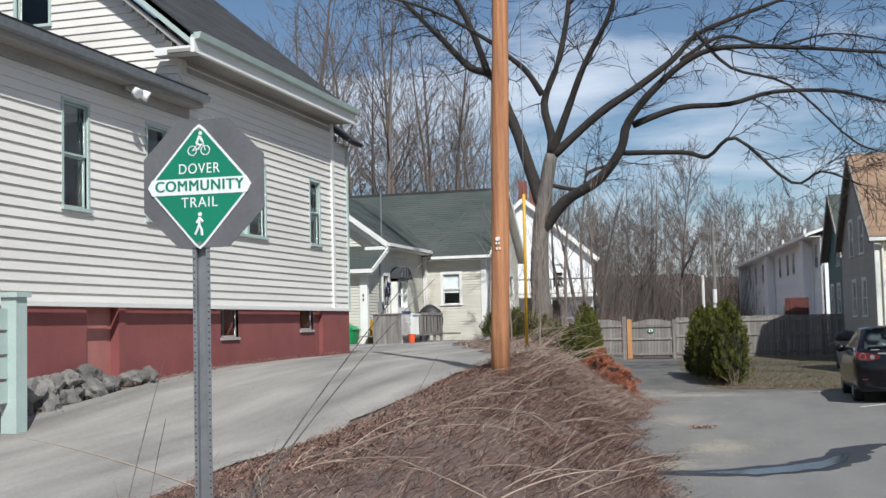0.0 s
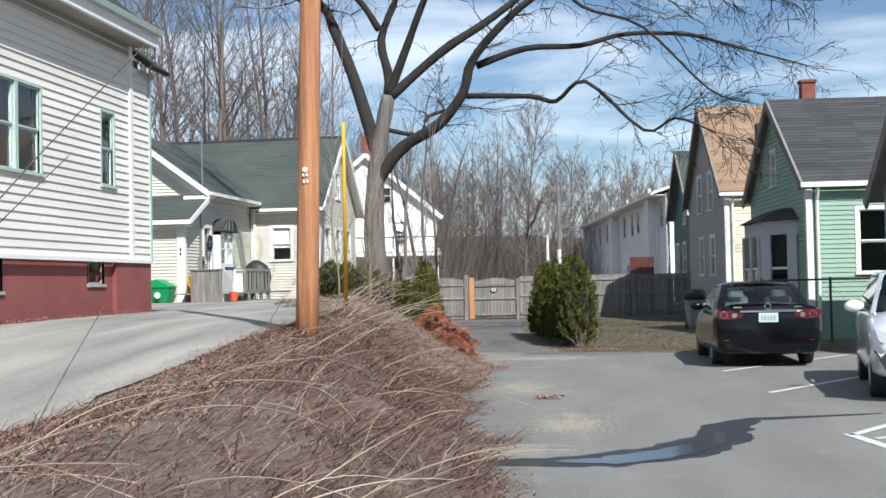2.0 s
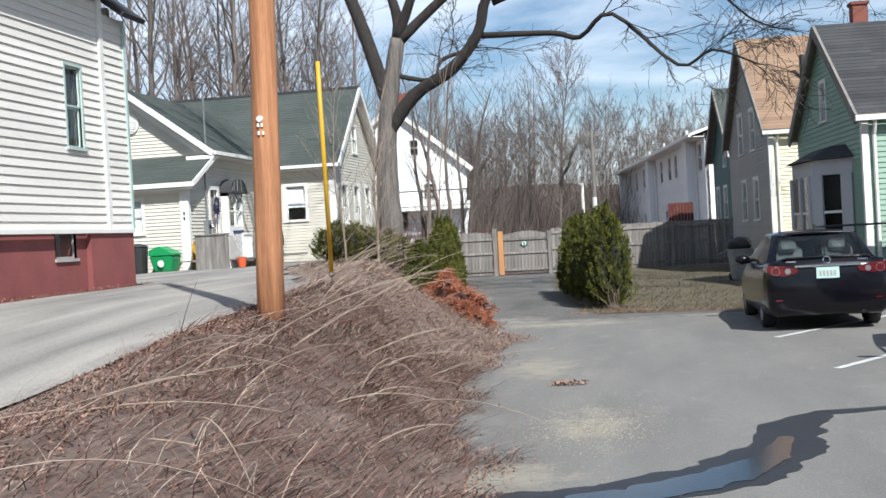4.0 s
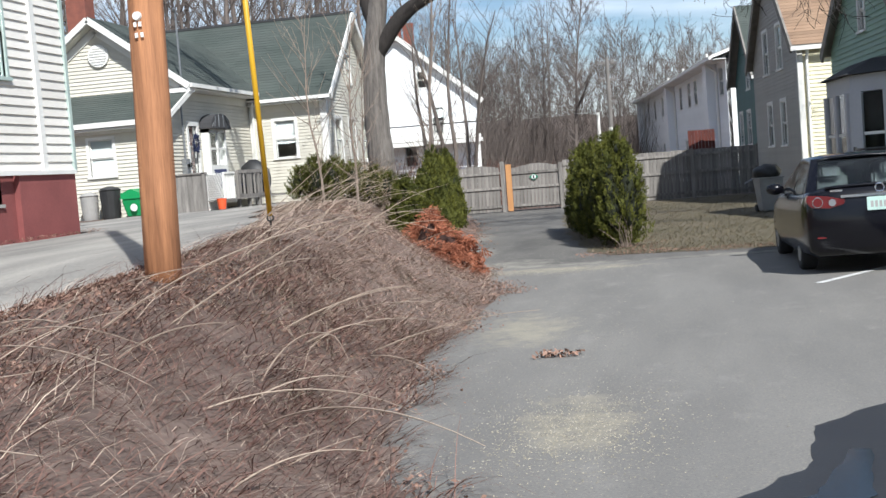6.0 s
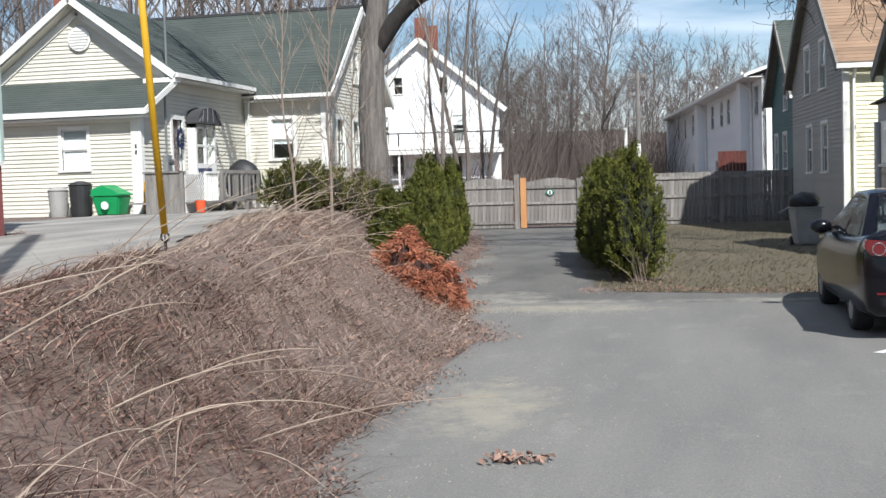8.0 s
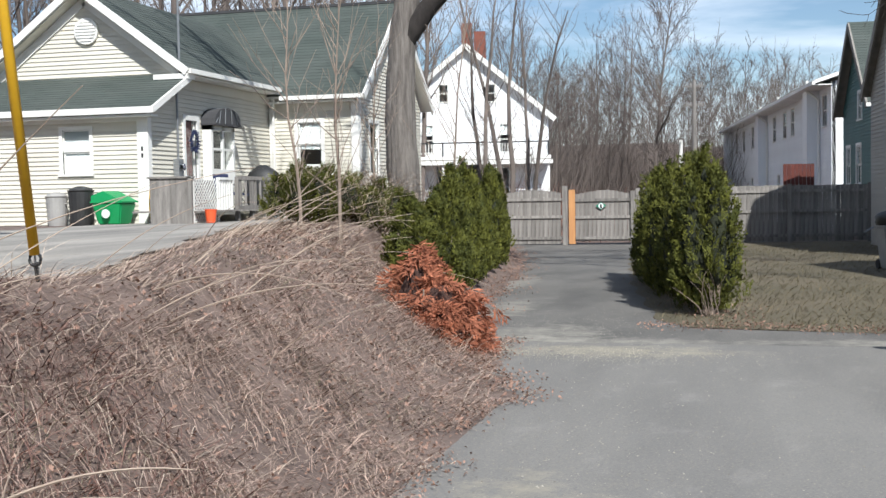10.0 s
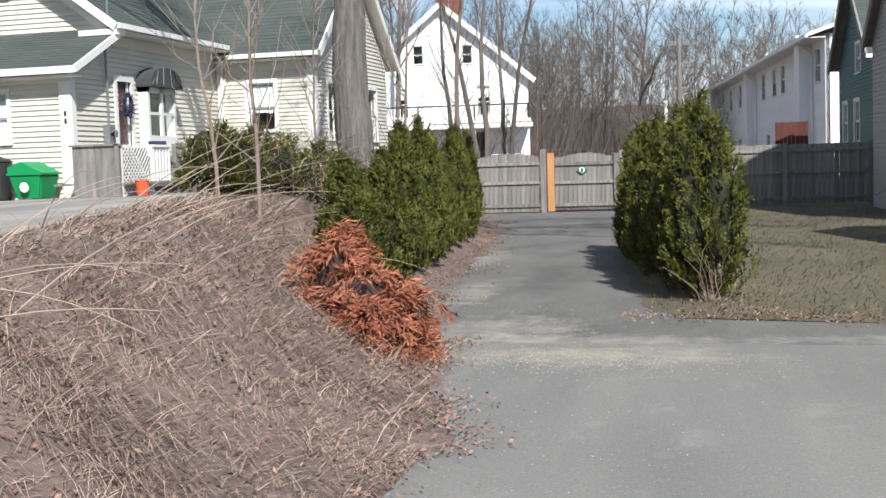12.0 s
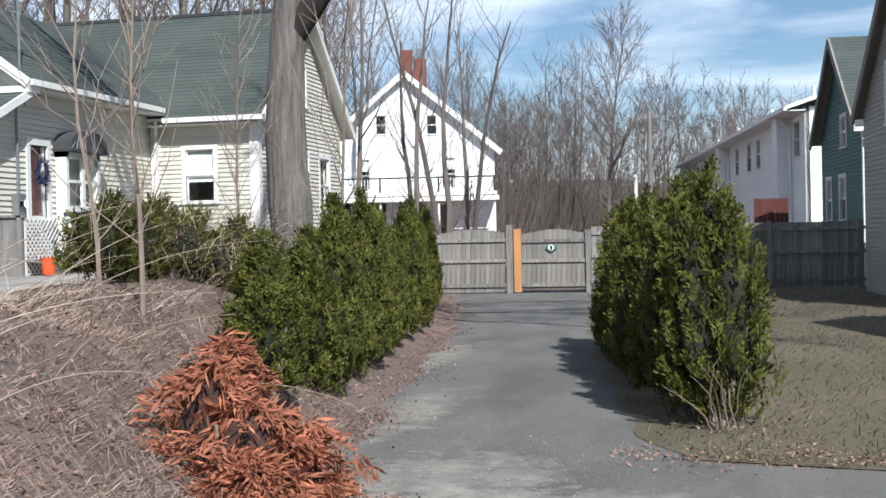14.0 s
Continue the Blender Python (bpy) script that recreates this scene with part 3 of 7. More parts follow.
# ---- white house with the red basement ----
def house_a():
    h = thing("house", label="off-white clapboard house on a red painted brick basement", category="house")
    east = Wall(-10.2, 0, 90, lambda z: (8.0 if z < 5.8 else 19.0, 26.35), 2.15, 6.75)
    for u0, z0, u1, z1 in ((15.28, 3.6, 15.93, 5.2), (17.75, 3.6, 18.4, 5.2), (25.03, 3.62, 25.6, 5.06)):
        window(h, east, u0, z0, u1, z1, TEAL_TRIM, 0.055)
    window(h, east, 20.85, 3.6, 22.55, 5.1, TEAL_TRIM, 0.055, mullion=True)
    east.core(h, DARK)
    east.siding(h, SIDING_A, 0.15, each=True, lap=0.028)
    ell = Wall(-10.16, 0, 90, straight(26.5, 27.3), 2.15, 6.2)
    ell.core(h, DARK)
    ell.siding(h, SIDING_A, 0.15, each=True, lap=0.028)
    beam(h, (-10.18, 26.42, 2.15), (-10.18, 26.42, 6.6), 0.10, 0.14, WHITE, "corner_board")
    beam(h, (-10.16, 27.33, 2.15), (-10.16, 27.33, 6.2), 0.12, 0.08, TEAL_TRIM, "corner_board")
    base = Wall(-10.22, 0, 90, straight(8.0, 25.55), -0.2, 2.15)
    for u0, z0, u1, z1 in ((20.55, 1.55, 21.25, 2.12), (24.45, 1.66, 25.15, 2.12)):
        window(h, base, u0, z0, u1, z1, CONCRETE, 0.03, sashes=1, proud=0.0)
    base.holes.append((15.95, 17.05, 0.3, 2.1))
    base.core(h, BRICK_RED, 0.3, name="basement_wall")
    m = base.m
    bm = box(fresh(), 15.95, 0.14, 0.75, 16.85, 0.2, 2.1, m)
    box(bm, 16.05, 0.13, 0.85, 16.75, 0.14, 2.0, m)
    part("basement_door", bm, DOOR_RED, h, "faded red plank door")
    bm = box(fresh(), 16.85, -0.02, 0.7, 17.05, 0.14, 2.13, m)
    part("door_jamb", bm, BRICK_RED, h)
    pier = Wall(-10.12, 0, 90, straight(25.55, 27.3), -0.2, 2.15)
    pier.core(h, BRICK_RED, 0.4, name="basement_wall")
    part("water_table", box(fresh(), 8.0, -0.05, 2.09, 27.3, 0.02, 2.155, pier.m), WHITE, h)
    # other walls, closing the house
    for w in (Wall(-19.5, 27.3, 180, straight(-9.2, 0), 0, 6.2), Wall(-19.5, 0, -90, straight(-27.3, -8), 0, 6.2)):
        w.core(h, SIDING_A)
    Wall(0, 8.0, 0, straight(-19.5, -10.2), 0, 5.8).core(h, SIDING_A)
    upper = Wall(0, 18.95, 0, gable(-19.3, -10.2, 6.75, 11.0), 5.6, 10.9)
    window(h, upper, -13.6, 7.5, -12.9, 9.0, TEAL_TRIM, 0.06)
    upper.core(h, SIDING_A, step=0.06)
    upper.siding(h, SIDING_A, 0.15, lap=0.028)
    # front section: low roof with boxed eave
    roof_slab(h, ((-9.78, 8, 5.98), (-9.78, 19.25, 5.98), (-14.5, 19.25, 8.0), (-14.5, 8, 8.0)), 0.08, ROOF_DARK, course=0.16)
    part("soffit", box(fresh(), -10.2, 7.8, 5.72, -9.86, 19.2, 5.80), GREY_TRIM, h)
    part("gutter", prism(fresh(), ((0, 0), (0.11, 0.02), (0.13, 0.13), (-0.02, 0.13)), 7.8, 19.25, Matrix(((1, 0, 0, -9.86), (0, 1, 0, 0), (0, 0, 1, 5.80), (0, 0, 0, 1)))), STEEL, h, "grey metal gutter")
    part("frieze", box(fresh(), -10.2, 8, 5.55, -10.14, 19.2, 5.72), GREY_TRIM, h)
    # main block: steep gable roof along y
    roof_slab(h, ((-9.72, 18.55, 6.95), (-9.72, 26.75, 6.95), (-14.75, 26.75, 11.2), (-14.75, 18.55, 11.2)), 0.1, ROOF_DARK, course=0.16)
    roof_slab(h, ((-19.8, 26.75, 6.95), (-19.8, 18.55, 6.95), (-14.75, 18.55, 11.2), (-14.75, 26.75, 11.2)), 0.1, ROOF_DARK)
    part("frieze", box(fresh(), -10.225, 19.2, 6.36, -10.175, 26.35, 6.62), GREY_TRIM, h)
    part("soffit", box(fresh(), -10.2, 18.5, 6.62, -9.74, 26.7, 6.68), GREY_TRIM, h)
    bm = box(fresh(), -9.74, 18.5, 6.60, -9.66, 26.72, 6.86)
    part("fascia", bm, WHITE, h)
    part("gutter", prism(fresh(), ((0, 0), (0.10, 0.02), (0.13, 0.13), (-0.02, 0.13)), 18.5, 26.75, Matrix(((1, 0, 0, -9.66), (0, 1, 0, 0), (0, 0, 1, 6.82), (0, 0, 0, 1)))), TEAL_TRIM, h)
    beam(h, (-9.7, 18.58, 6.80), (-14.75, 18.58, 11.05), 0.06, 0.17, TEAL_TRIM, "rake_board")
    beam(h, (-9.95, 18.8, 6.74), (-14.75, 18.8, 10.78), 0.30, 0.08, GREY_TRIM, "rake_soffit")
    part("eave_return", box(fresh(), -10.5, 18.56, 6.60, -9.74, 18.8, 6.74), WHITE, h)
    roof_slab(h, ((-9.8, 26.75, 6.25), (-9.8, 27.75, 6.25), (-14.7, 27.75, 10.0), (-14.7, 26.75, 10.0)), 0.1, ROOF_DARK)
    roof_slab(h, ((-19.6, 27.75, 6.25), (-19.6, 26.75, 6.25), (-14.7, 26.75, 10.0), (-14.7, 27.75, 10.0)), 0.1, ROOF_DARK)
    Wall(-19.5, 27.3, 180, gable(-9.3, 0.0, 6.2, 10.0), 6.2, 9.9).core(h, SIDING_A)
    return h


house_a()


# ---- cream house at the end of the drive ----
def house_b():
    h = thing("house", label="cream clapboard house with a dark green shingle roof", category="house")
    # lower front with a shed roof
    front = Wall(0, 38.9, 0, straight(-18.6, -13.78), 0.9, 3.62)
    window(h, front, -15.9, 2.27, -15.2, 3.27, WHITE, 0.085, blind=0.97)
    front.core(h, DARK)
    front.siding(h, SIDING_B, 0.105, lap=0.026)
    side = Wall(-13.78, 0, 90, lambda z: (38.9 if z < 3.62 else min(40.5, 38.9 + (z - 3.62) / 0.55), 45.9), 0.9, 4.66)
    side.holes.append((40.72, 41.32, 1.45, 3.55))
    side.core(h, DARK, step=0.07)
    side.siding(h, SIDING_B, 0.105, lap=0.026)
    # gable over it
    gab = Wall(0, 40.5, 0, gable(-18.64, -13.78, 4.62, 6.45), 3.6, 6.42)
    gab.core(h, SIDING_B, step=0.05)
    gab.siding(h, SIDING_B, 0.105, lap=0.026)
    south = Wall(0, 45.9, 0, straight(-13.78, -11.2), 0.9, 4.45)
    window(h, south, -12.95, 2.55, -12.26, 3.75, WHITE, 0.1, blind=0.62)
    south.core(h, DARK)
    south.siding(h, SIDING_B, 0.105, lap=0.026)
    end = Wall(-11.2, 0, 90, gable(45.9, 52.1, 4.45, 7.3), 0.9, 7.2)
    for a in (46.9, 48.6, 50.3):
        window(h, end, a, 2.3, a + 0.75, 3.75, WHITE, 0.1)
    window(h, end, 48.7, 5.0, 49.3, 6.0, WHITE, 0.08)
    end.core(h, SIDING_B, step=0.05)
    end.siding(h, SIDING_B, 0.105, lap=0.026)
    Wall(-19.0, 52.1, 180, straight(-7.8, 0), 0.9, 4.45).core(h, SIDING_B)
    Wall(-18.64, 0, -90, straight(-46.0, -38.9), 0.9, 4.4).core(h, SIDING_B)
    Wall(-19.0, 0, -90, gable(-52.1, -45.9, 4.45, 7.3), 0.9, 7.2).core(h, SIDING_B)
    Wall(0, 45.94, 0, straight(-19.0, -18.64), 0.9, 4.45).core(h, SIDING_B)
    part("corner_board", box(fresh(), -13.98, 38.84, 0.9, -13.73, 38.88, 3.45), WHITE, h)
    part("corner_board", box(fresh(), -13.76, 38.85, 0.9, -13.71, 39.02, 3.5), WHITE, h)
    part("corner_board", box(fresh(), -13.74, 45.74, 0.9, -13.62, 45.87, 4.4), WHITE, h)
    part("corner_board", box(fresh(), -11.36, 45.84, 0.9, -11.15, 45.88, 4.3), WHITE, h)
    part("corner_board", box(fresh(), -11.19, 45.86, 0.9, -11.14, 46.05, 4.4), WHITE, h)
    # roofs: the wing's gable, then the main block
    ex, ez, rx, rz = -13.34, 4.70, -16.21, 6.82
    roof_slab(h, ((ex, 40.08, ez), (ex, 45.9, ez), (rx, 48.45, rz), (rx, 40.08, rz)), 0.08, ROOF_GREEN, course=0.15, edge=WHITE)
    roof_slab(h, ((-19.08, 47.0, ez), (-19.08, 40.08, ez), (rx, 40.08, rz), (rx, 48.45, rz)), 0.08, ROOF_GREEN, edge=WHITE)
    roof_slab(h, ((-19.4, 45.52, 4.46), (-10.88, 45.52, 4.46), (-10.88, 49.0, 7.45), (-19.4, 49.0, 7.45)), 0.08, ROOF_GREEN, course=0.15, edge=WHITE)
    roof_slab(h, ((-10.88, 52.48, 4.46), (-19.4, 52.48, 4.46), (-19.4, 49.0, 7.45), (-10.88, 49.0, 7.45)), 0.08, ROOF_GREEN, edge=WHITE)
    part("ridge_cap", box(fresh(), -19.4, 48.92, 7.42, -10.86, 49.08, 7.50), ROOF_DARK, h)
    beam(h, (-13.42, 45.98, 4.80), (-16.21, 48.43, 6.86), 0.22, 0.02, ROOF_DARK, "valley_flashing")
    for x, k in ((ex, 1), (-19.08, -1)):
        beam(h, (x + 0.02 * k, 40.05, ez - 0.09), (rx, 40.05, rz - 0.09), 0.06, 0.17, WHITE, "rake_board")
        beam(h, (x - 0.20 * k, 40.27, ez - 0.08), (rx, 40.27, rz - 0.20), 0.36, 0.03, SIDING_B, "rake_soffit")
        beam(h, (x - 0.42 * k, 40.46, ez - 0.06), (rx, 40.46, rz - 0.36), 0.05, 0.20, WHITE, "frieze")
    part("eave_return", box(fresh(), -14.2, 40.06, ez - 0.24, -13.32, 40.44, ez - 0.12), WHITE, h)
    beam(h, (ex + 0.05, 40.08, ez - 0.06), (ex + 0.05, 45.5, ez - 0.06), 0.1, 0.11, WHITE, "gutter")
    part("soffit", box(fresh(), -13.78, 40.5, ez - 0.17, -13.36, 45.8, ez - 0.12), WHITE, h)
    part("frieze", box(fresh(), -13.755, 40.6, ez - 0.42, -13.725, 45.74, ez - 0.18), SIDING_B, h)
    beam(h, (-13.3, 45.47, 4.40), (-10.88, 45.47, 4.40), 0.1, 0.11, WHITE, "gutter")
    part("soffit", box(fresh(), -13.7, 45.53, 4.28, -11.2, 45.9, 4.32), WHITE, h)
    part("frieze", box(fresh(), -13.6, 45.845, 4.05, -11.4, 45.87, 4.27), SIDING_B, h)
    beam(h, (-10.86, 45.5, 4.38), (-10.86, 49.0, 7.37), 0.06, 0.2, WHITE, "rake_board")
    beam(h, (-10.86, 52.5, 4.38), (-10.86, 49.0, 7.37), 0.06, 0.2, WHITE, "rake_board")
    beam(h, (-11.15, 45.95, 4.42), (-11.15, 49.0, 7.08), 0.05, 0.18, WHITE, "frieze")
    part("downspout", tube(fresh(), [(-13.5, 45.5, 4.4), (-13.62, 45.72, 4.1), (-13.62, 45.72, 1.2)], 0.04, 6), WHITE, h)
    # shed roof of the lower front
    roof_slab(h, ((-18.9, 38.52, 3.70), (-13.40, 38.52, 3.70), (-13.40, 40.46, 4.62), (-18.9, 40.46, 4.62)), 0.07, ROOF_GREEN, course=0.15, edge=WHITE)
    beam(h, (-18.9, 38.50, 3.64), (-13.38, 38.50, 3.64), 0.05, 0.14, WHITE, "fascia")
    beam(h, (-13.38, 38.50, 3.65), (-13.38, 40.46, 4.57), 0.05, 0.14, WHITE, "fascia")
    beam(h, (-13.70, 38.80, 3.62), (-13.70, 40.46, 4.42), 0.05, 0.12, WHITE, "frieze")
    part("soffit", box(fresh(), -18.6, 38.54, 3.50, -13.45, 38.86, 3.55), WHITE, h)
    part("frieze", box(fresh(), -18.6, 38.845, 3.28 + 0.14, -13.72, 38.875, 3.50), WHITE, h)
    part("house_number", box(fresh(), -13.88, 38.832, 2.75, -13.83, 38.838, 2.85), DARK_STEEL, h)
    part("house_number", box(fresh(), -13.88, 38.832, 2.60, -13.83, 38.838, 2.70), DARK_STEEL, h)
    # round vent in the gable
    vx, vz = -16.15, 5.74
    bm = fresh()
    bmesh.ops.create_cone(bm, cap_ends=True, segments=20, radius1=0.32, radius2=0.32, depth=0.08, matrix=pose(vx, 40.44, vz, 90))
    vent = part("gable_vent", bm, WHITE, h)
    for k in range(7):
        z = vz - 0.225 + k * 0.075
        half = math.sqrt(0.27 ** 2 - (z - vz) ** 2)
        part("slat", box(fresh(), vx - half, 40.375, z - 0.018, vx + half, 40.40, z + 0.018), WHITE, vent)
    # side door with its casing
    m = side.m
    bm = box(fresh(), 40.60, -0.05, 1.4, 40.72, 0.1, 3.68, m)
    box(bm, 41.32, -0.05, 1.4, 41.44, 0.1, 3.68, m)
    box(bm, 40.72, -0.05, 3.55, 41.32, 0.1, 3.68, m)
    door = part("door", bm, WHITE, h, "white casing of a storm door")
    bm = box(fresh(), 40.73, 0.02, 1.45, 41.31, 0.06, 2.2, m)
    box(bm, 40.73, 0.02, 2.2, 40.81, 0.06, 3.54, m)
    box(bm, 41.23, 0.02, 2.2, 41.31, 0.06, 3.54, m)
    part("door_leaf", bm, WHITE, door)
    part("pane", box(fresh(), 40.81, 0.03, 2.2, 41.23, 0.036, 3.54, m), GLASS, door)
    part("door_backing", box(fresh(), 40.73, 0.09, 1.45, 41.31, 0.11, 3.54, m), DOOR_RED, door)
    # bay window under a ribbed dark metal hood
    b0, b1, dp = 41.62, 42.95, -0.27
    bay = part("bay_window", prism(fresh(), ((b0, 1.95), (b1, 1.95), (b1, 2.4), (b0, 2.4)), dp, -0.03, m), WHITE, h, "small white bay window under a curved hood")
    for a, b, d0, d1 in ((b0, b0 + 0.1, dp, -0.03), (b1 - 0.1, b1, dp, -0.03), (42.23, 42.34, dp, dp + 0.06)):
        part("mullion", box(fresh(), a, d0, 2.4, b, d1, 3.5, m), WHITE, bay)
    part("bay_head", box(fresh(), b0, dp, 3.36, b1, -0.03, 3.5, m), WHITE, bay)
    for a, b in ((b0 + 0.1, 42.23), (42.34, b1 - 0.1)):
        part("rail", box(fresh(), a, dp + 0.01, 2.86, b, dp + 0.05, 2.92, m), WHITE, bay)
        part("pane", box(fresh(), a, dp + 0.025, 2.4, b, dp + 0.031, 3.36, m), GLASS, bay).visible_shadow = False
    # Dark sheet over the wall stands in for an unlit room behind the panes.
    part("room_shade", box(fresh(), b0 + 0.1, -0.06, 2.4, b1 - 0.1, -0.04, 3.36, m), DARK, bay)
    mid, half = (b0 + b1) / 2, (b1 - b0) / 2 + 0.08
    curve = [(mid - half * math.cos(math.pi * k / 12), 3.5 + 0.42 * math.sin(math.pi * k / 12) ** 0.8) for k in range(13)]
    hood = part("hood", prism(fresh(), curve, -0.42, -0.03, m), ROOF_DARK, bay)
    for k in range(1, 12, 2):
        u, z = curve[k]
        part("rib", tube(fresh(), [m @ Vector((u, -0.43, 3.52)), m @ Vector((mid + (u - mid) * 0.8, -0.43, z)), m @ Vector((mid + (u - mid) * 0.8, -0.05, z + 0.01))], 0.014, 5), STEEL, hood)
    part("hood_edge", box(fresh(), mid - half, -0.44, 3.47, mid + half, -0.03, 3.51, m), ROOF_DARK, hood)
    # brick chimney
    part("chimney", box(fresh(), -18.6, 43.4, 5.0, -17.95, 44.0, 8.3), CHIMNEY, h)
    part("chimney_cap", box(fresh(), -18.66, 43.34, 8.3, -17.89, 44.06, 8.4), CHIMNEY, h)
    return h


house_b()


# ---- far white house with a balcony ----
def house_c():
    h = thing("house", label="bright white gabled house with a railed balcony", category="house")
    h.matrix_basis = Matrix.Translation((-12.9, 86, 0)) @ pose(0, 0, 0, 0, 0, 11) @ Matrix.Translation((12.9, -86, 0))
    w = Wall(0, 86, 0, gable(-22.8, -12.9, 6.4, 10.6), 0.2, 10.5)
    for u0, z0, u1, z1 in ((-19.5, 7.4, -18.95, 8.45), (-16.65, 7.35, -16.1, 8.4), (-20.6, 4.2, -19.9, 6.0), (-15.85, 4.2, -15.1, 6.0), (-19.75, 2.3, -19.0, 3.6), (-17.8, 2.3, -17.0, 3.6), (-16.2, 1.0, -15.3, 3.4), (-21.7, 2.3, -21.0, 3.6)):
        window(h, w, u0, z0, u1, z1, WHITE, 0.1, blind=0.35 if z0 == 4.2 else 0)
    w.core(h, SIDING_W, step=0.07)
    w.siding(h, SIDING_W, 0.14)
    e = Wall(-12.9, 0, 90, straight(86, 96), 0.2, 6.4)
    e.core(h, SIDING_W)
    Wall(-22.8, 0, -90, straight(-96, -86), 0.2, 6.4).core(h, SIDING_W)
    Wall(-22.8, 96, 180, gable(-9.9, 0, 6.4, 10.6), 0.2, 10.5).core(h, SIDING_W)
    roof_slab(h, ((-12.5, 85.6, 6.3), (-12.5, 96.4, 6.3), (-17.85, 96.4, 10.85), (-17.85, 85.6, 10.85)), 0.16, ROOF_DARK, edge=WHITE, course=0.2)
    roof_slab(h, ((-23.2, 96.4, 6.3), (-23.2, 85.6, 6.3), (-17.85, 85.6, 10.85), (-17.85, 96.4, 10.85)), 0.16, ROOF_DARK, edge=WHITE, course=0.2)
    beam(h, (-12.5, 85.55, 6.2), (-17.85, 85.55, 10.75), 0.1, 0.3, WHITE, "rake_board")
    beam(h, (-23.2, 85.55, 6.2), (-17.85, 85.55, 10.75), 0.1, 0.3, WHITE, "rake_board")
    chim = part("chimney", box(fresh(), -18.2, 88.5, 9.8, -17.55, 89.2, 12.5), CHIMNEY, h)
    part("chimney", box(fresh(), -17.4, 88.0, 9.6, -16.7, 88.7, 11.9), CHIMNEY, h)
    b = part("balcony", box(fresh(), -22.4, 84.2, 3.85, -12.8, 86, 4.05), WHITE, h, "white balcony over the porch")
    part("fascia", box(fresh(), -22.5, 84.1, 3.55, -12.7, 84.2, 3.8), WHITE, b)
    for z in (4.25, 4.85):
        part("rail", box(fresh(), -22.3, 84.25, z - 0.04, -12.9, 84.33, z + 0.04), DARK_STEEL if z > 4.5 else WHITE, b)
    part("rail", box(fresh(), -12.98, 84.33, 4.81, -12.9, 86, 4.89), DARK_STEEL, b)
    for k in range(56):
        x = -22.25 + k * 0.168
        part("baluster", box(fresh(), x, 84.27, 4.05, x + 0.05, 84.31, 4.82), WHITE, b)
    for x in (-22.3, -19.2, -16.0, -12.95):
        part("post", box(fresh(), x - 0.06, 84.25, 0.2, x + 0.06, 84.37, 3.6), WHITE, h)
        part("post", box(fresh(), x - 0.05, 84.23, 4.0, x + 0.05, 84.33, 4.9), DARK_STEEL, b)
    return h


house_c()


# ---- houses on the other side of the lot; local x to the east, y along the trail, origin at the near west corner ----
ROW_TURN = 5.0


RAKE = material("weathered grey-brown rake board", (0.27, 0.25, 0.225), (0.18, 0.165, 0.145), 0.8, 4, 60, 0.2)


def side_house(y, depth, width, eave, top, west_mat, south_mat, roof_mat, windows, label, x=None, over=0.35, trim=WHITE, course=0.16):
    x = 4.3 - math.tan(radians(ROW_TURN)) * (y - 33) if x is None else x
    h = thing("house", x, y, 0, ROW_TURN, label, "house")
    west = Wall(0, 0, -90, gable(-depth, 0, eave, top), 0.0, top - 0.05)
    for a, z0, b, z1 in windows:
        window(h, west, -b, z0, -a, z1, trim, 0.1, blind=0.5)
    south = Wall(0, 0, 0, straight(0, width), 0.0, eave)
    window(h, south, 1.2, 1.6, 1.95, 3.1, trim, 0.1)
    window(h, south, width - 2.4, 1.6, width - 1.6, 3.1, trim, 0.1)
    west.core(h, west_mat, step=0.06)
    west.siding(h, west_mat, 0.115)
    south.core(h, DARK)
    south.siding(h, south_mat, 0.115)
    Wall(0, depth, 180, straight(-width, 0), 0, eave).core(h, west_mat)
    Wall(width, 0, 90, gable(0, depth, eave, top), 0, top - 0.05).core(h, west_mat)
    o = over
    k = (top - eave) / (depth / 2)
    roof_slab(h, ((-o, -o, eave - o * k + 0.12), (width + o, -o, eave - o * k + 0.12), (width + o, depth / 2, top + 0.12), (-o, depth / 2, top + 0.12)), 0.1, roof_mat, course=course, edge=RAKE)
    roof_slab(h, ((width + o, depth + o, eave - o * k + 0.12), (-o, depth + o, eave - o * k + 0.12), (-o, depth / 2, top + 0.12), (width + o, depth / 2, top + 0.12)), 0.1, roof_mat, edge=RAKE)
    for s in (-o, depth + o):
        beam(h, (-o + 0.02, s, eave - o * k), (-o + 0.02, depth / 2, top), 0.06, 0.24, RAKE, "rake_board", )
    beam(h, (-o, -o - 0.05, eave - o * k + 0.02), (width + o, -o - 0.05, eave - o * k + 0.02), 0.1, 0.12, WHITE, "gutter")
    part("corner_board", box(fresh(), -0.05, -0.05, 0.0, 0.10, 0.10, eave), trim, h)
    bm = tube(fresh(), [(0.2, -o - 0.05, eave - o * k), (0.2, -0.1, eave - 0.5), (0.2, -0.1, 0.25), (0.0, -0.3, 0.1)], 0.045, 6)
    part("downspout", bm, WHITE, h)
    return h


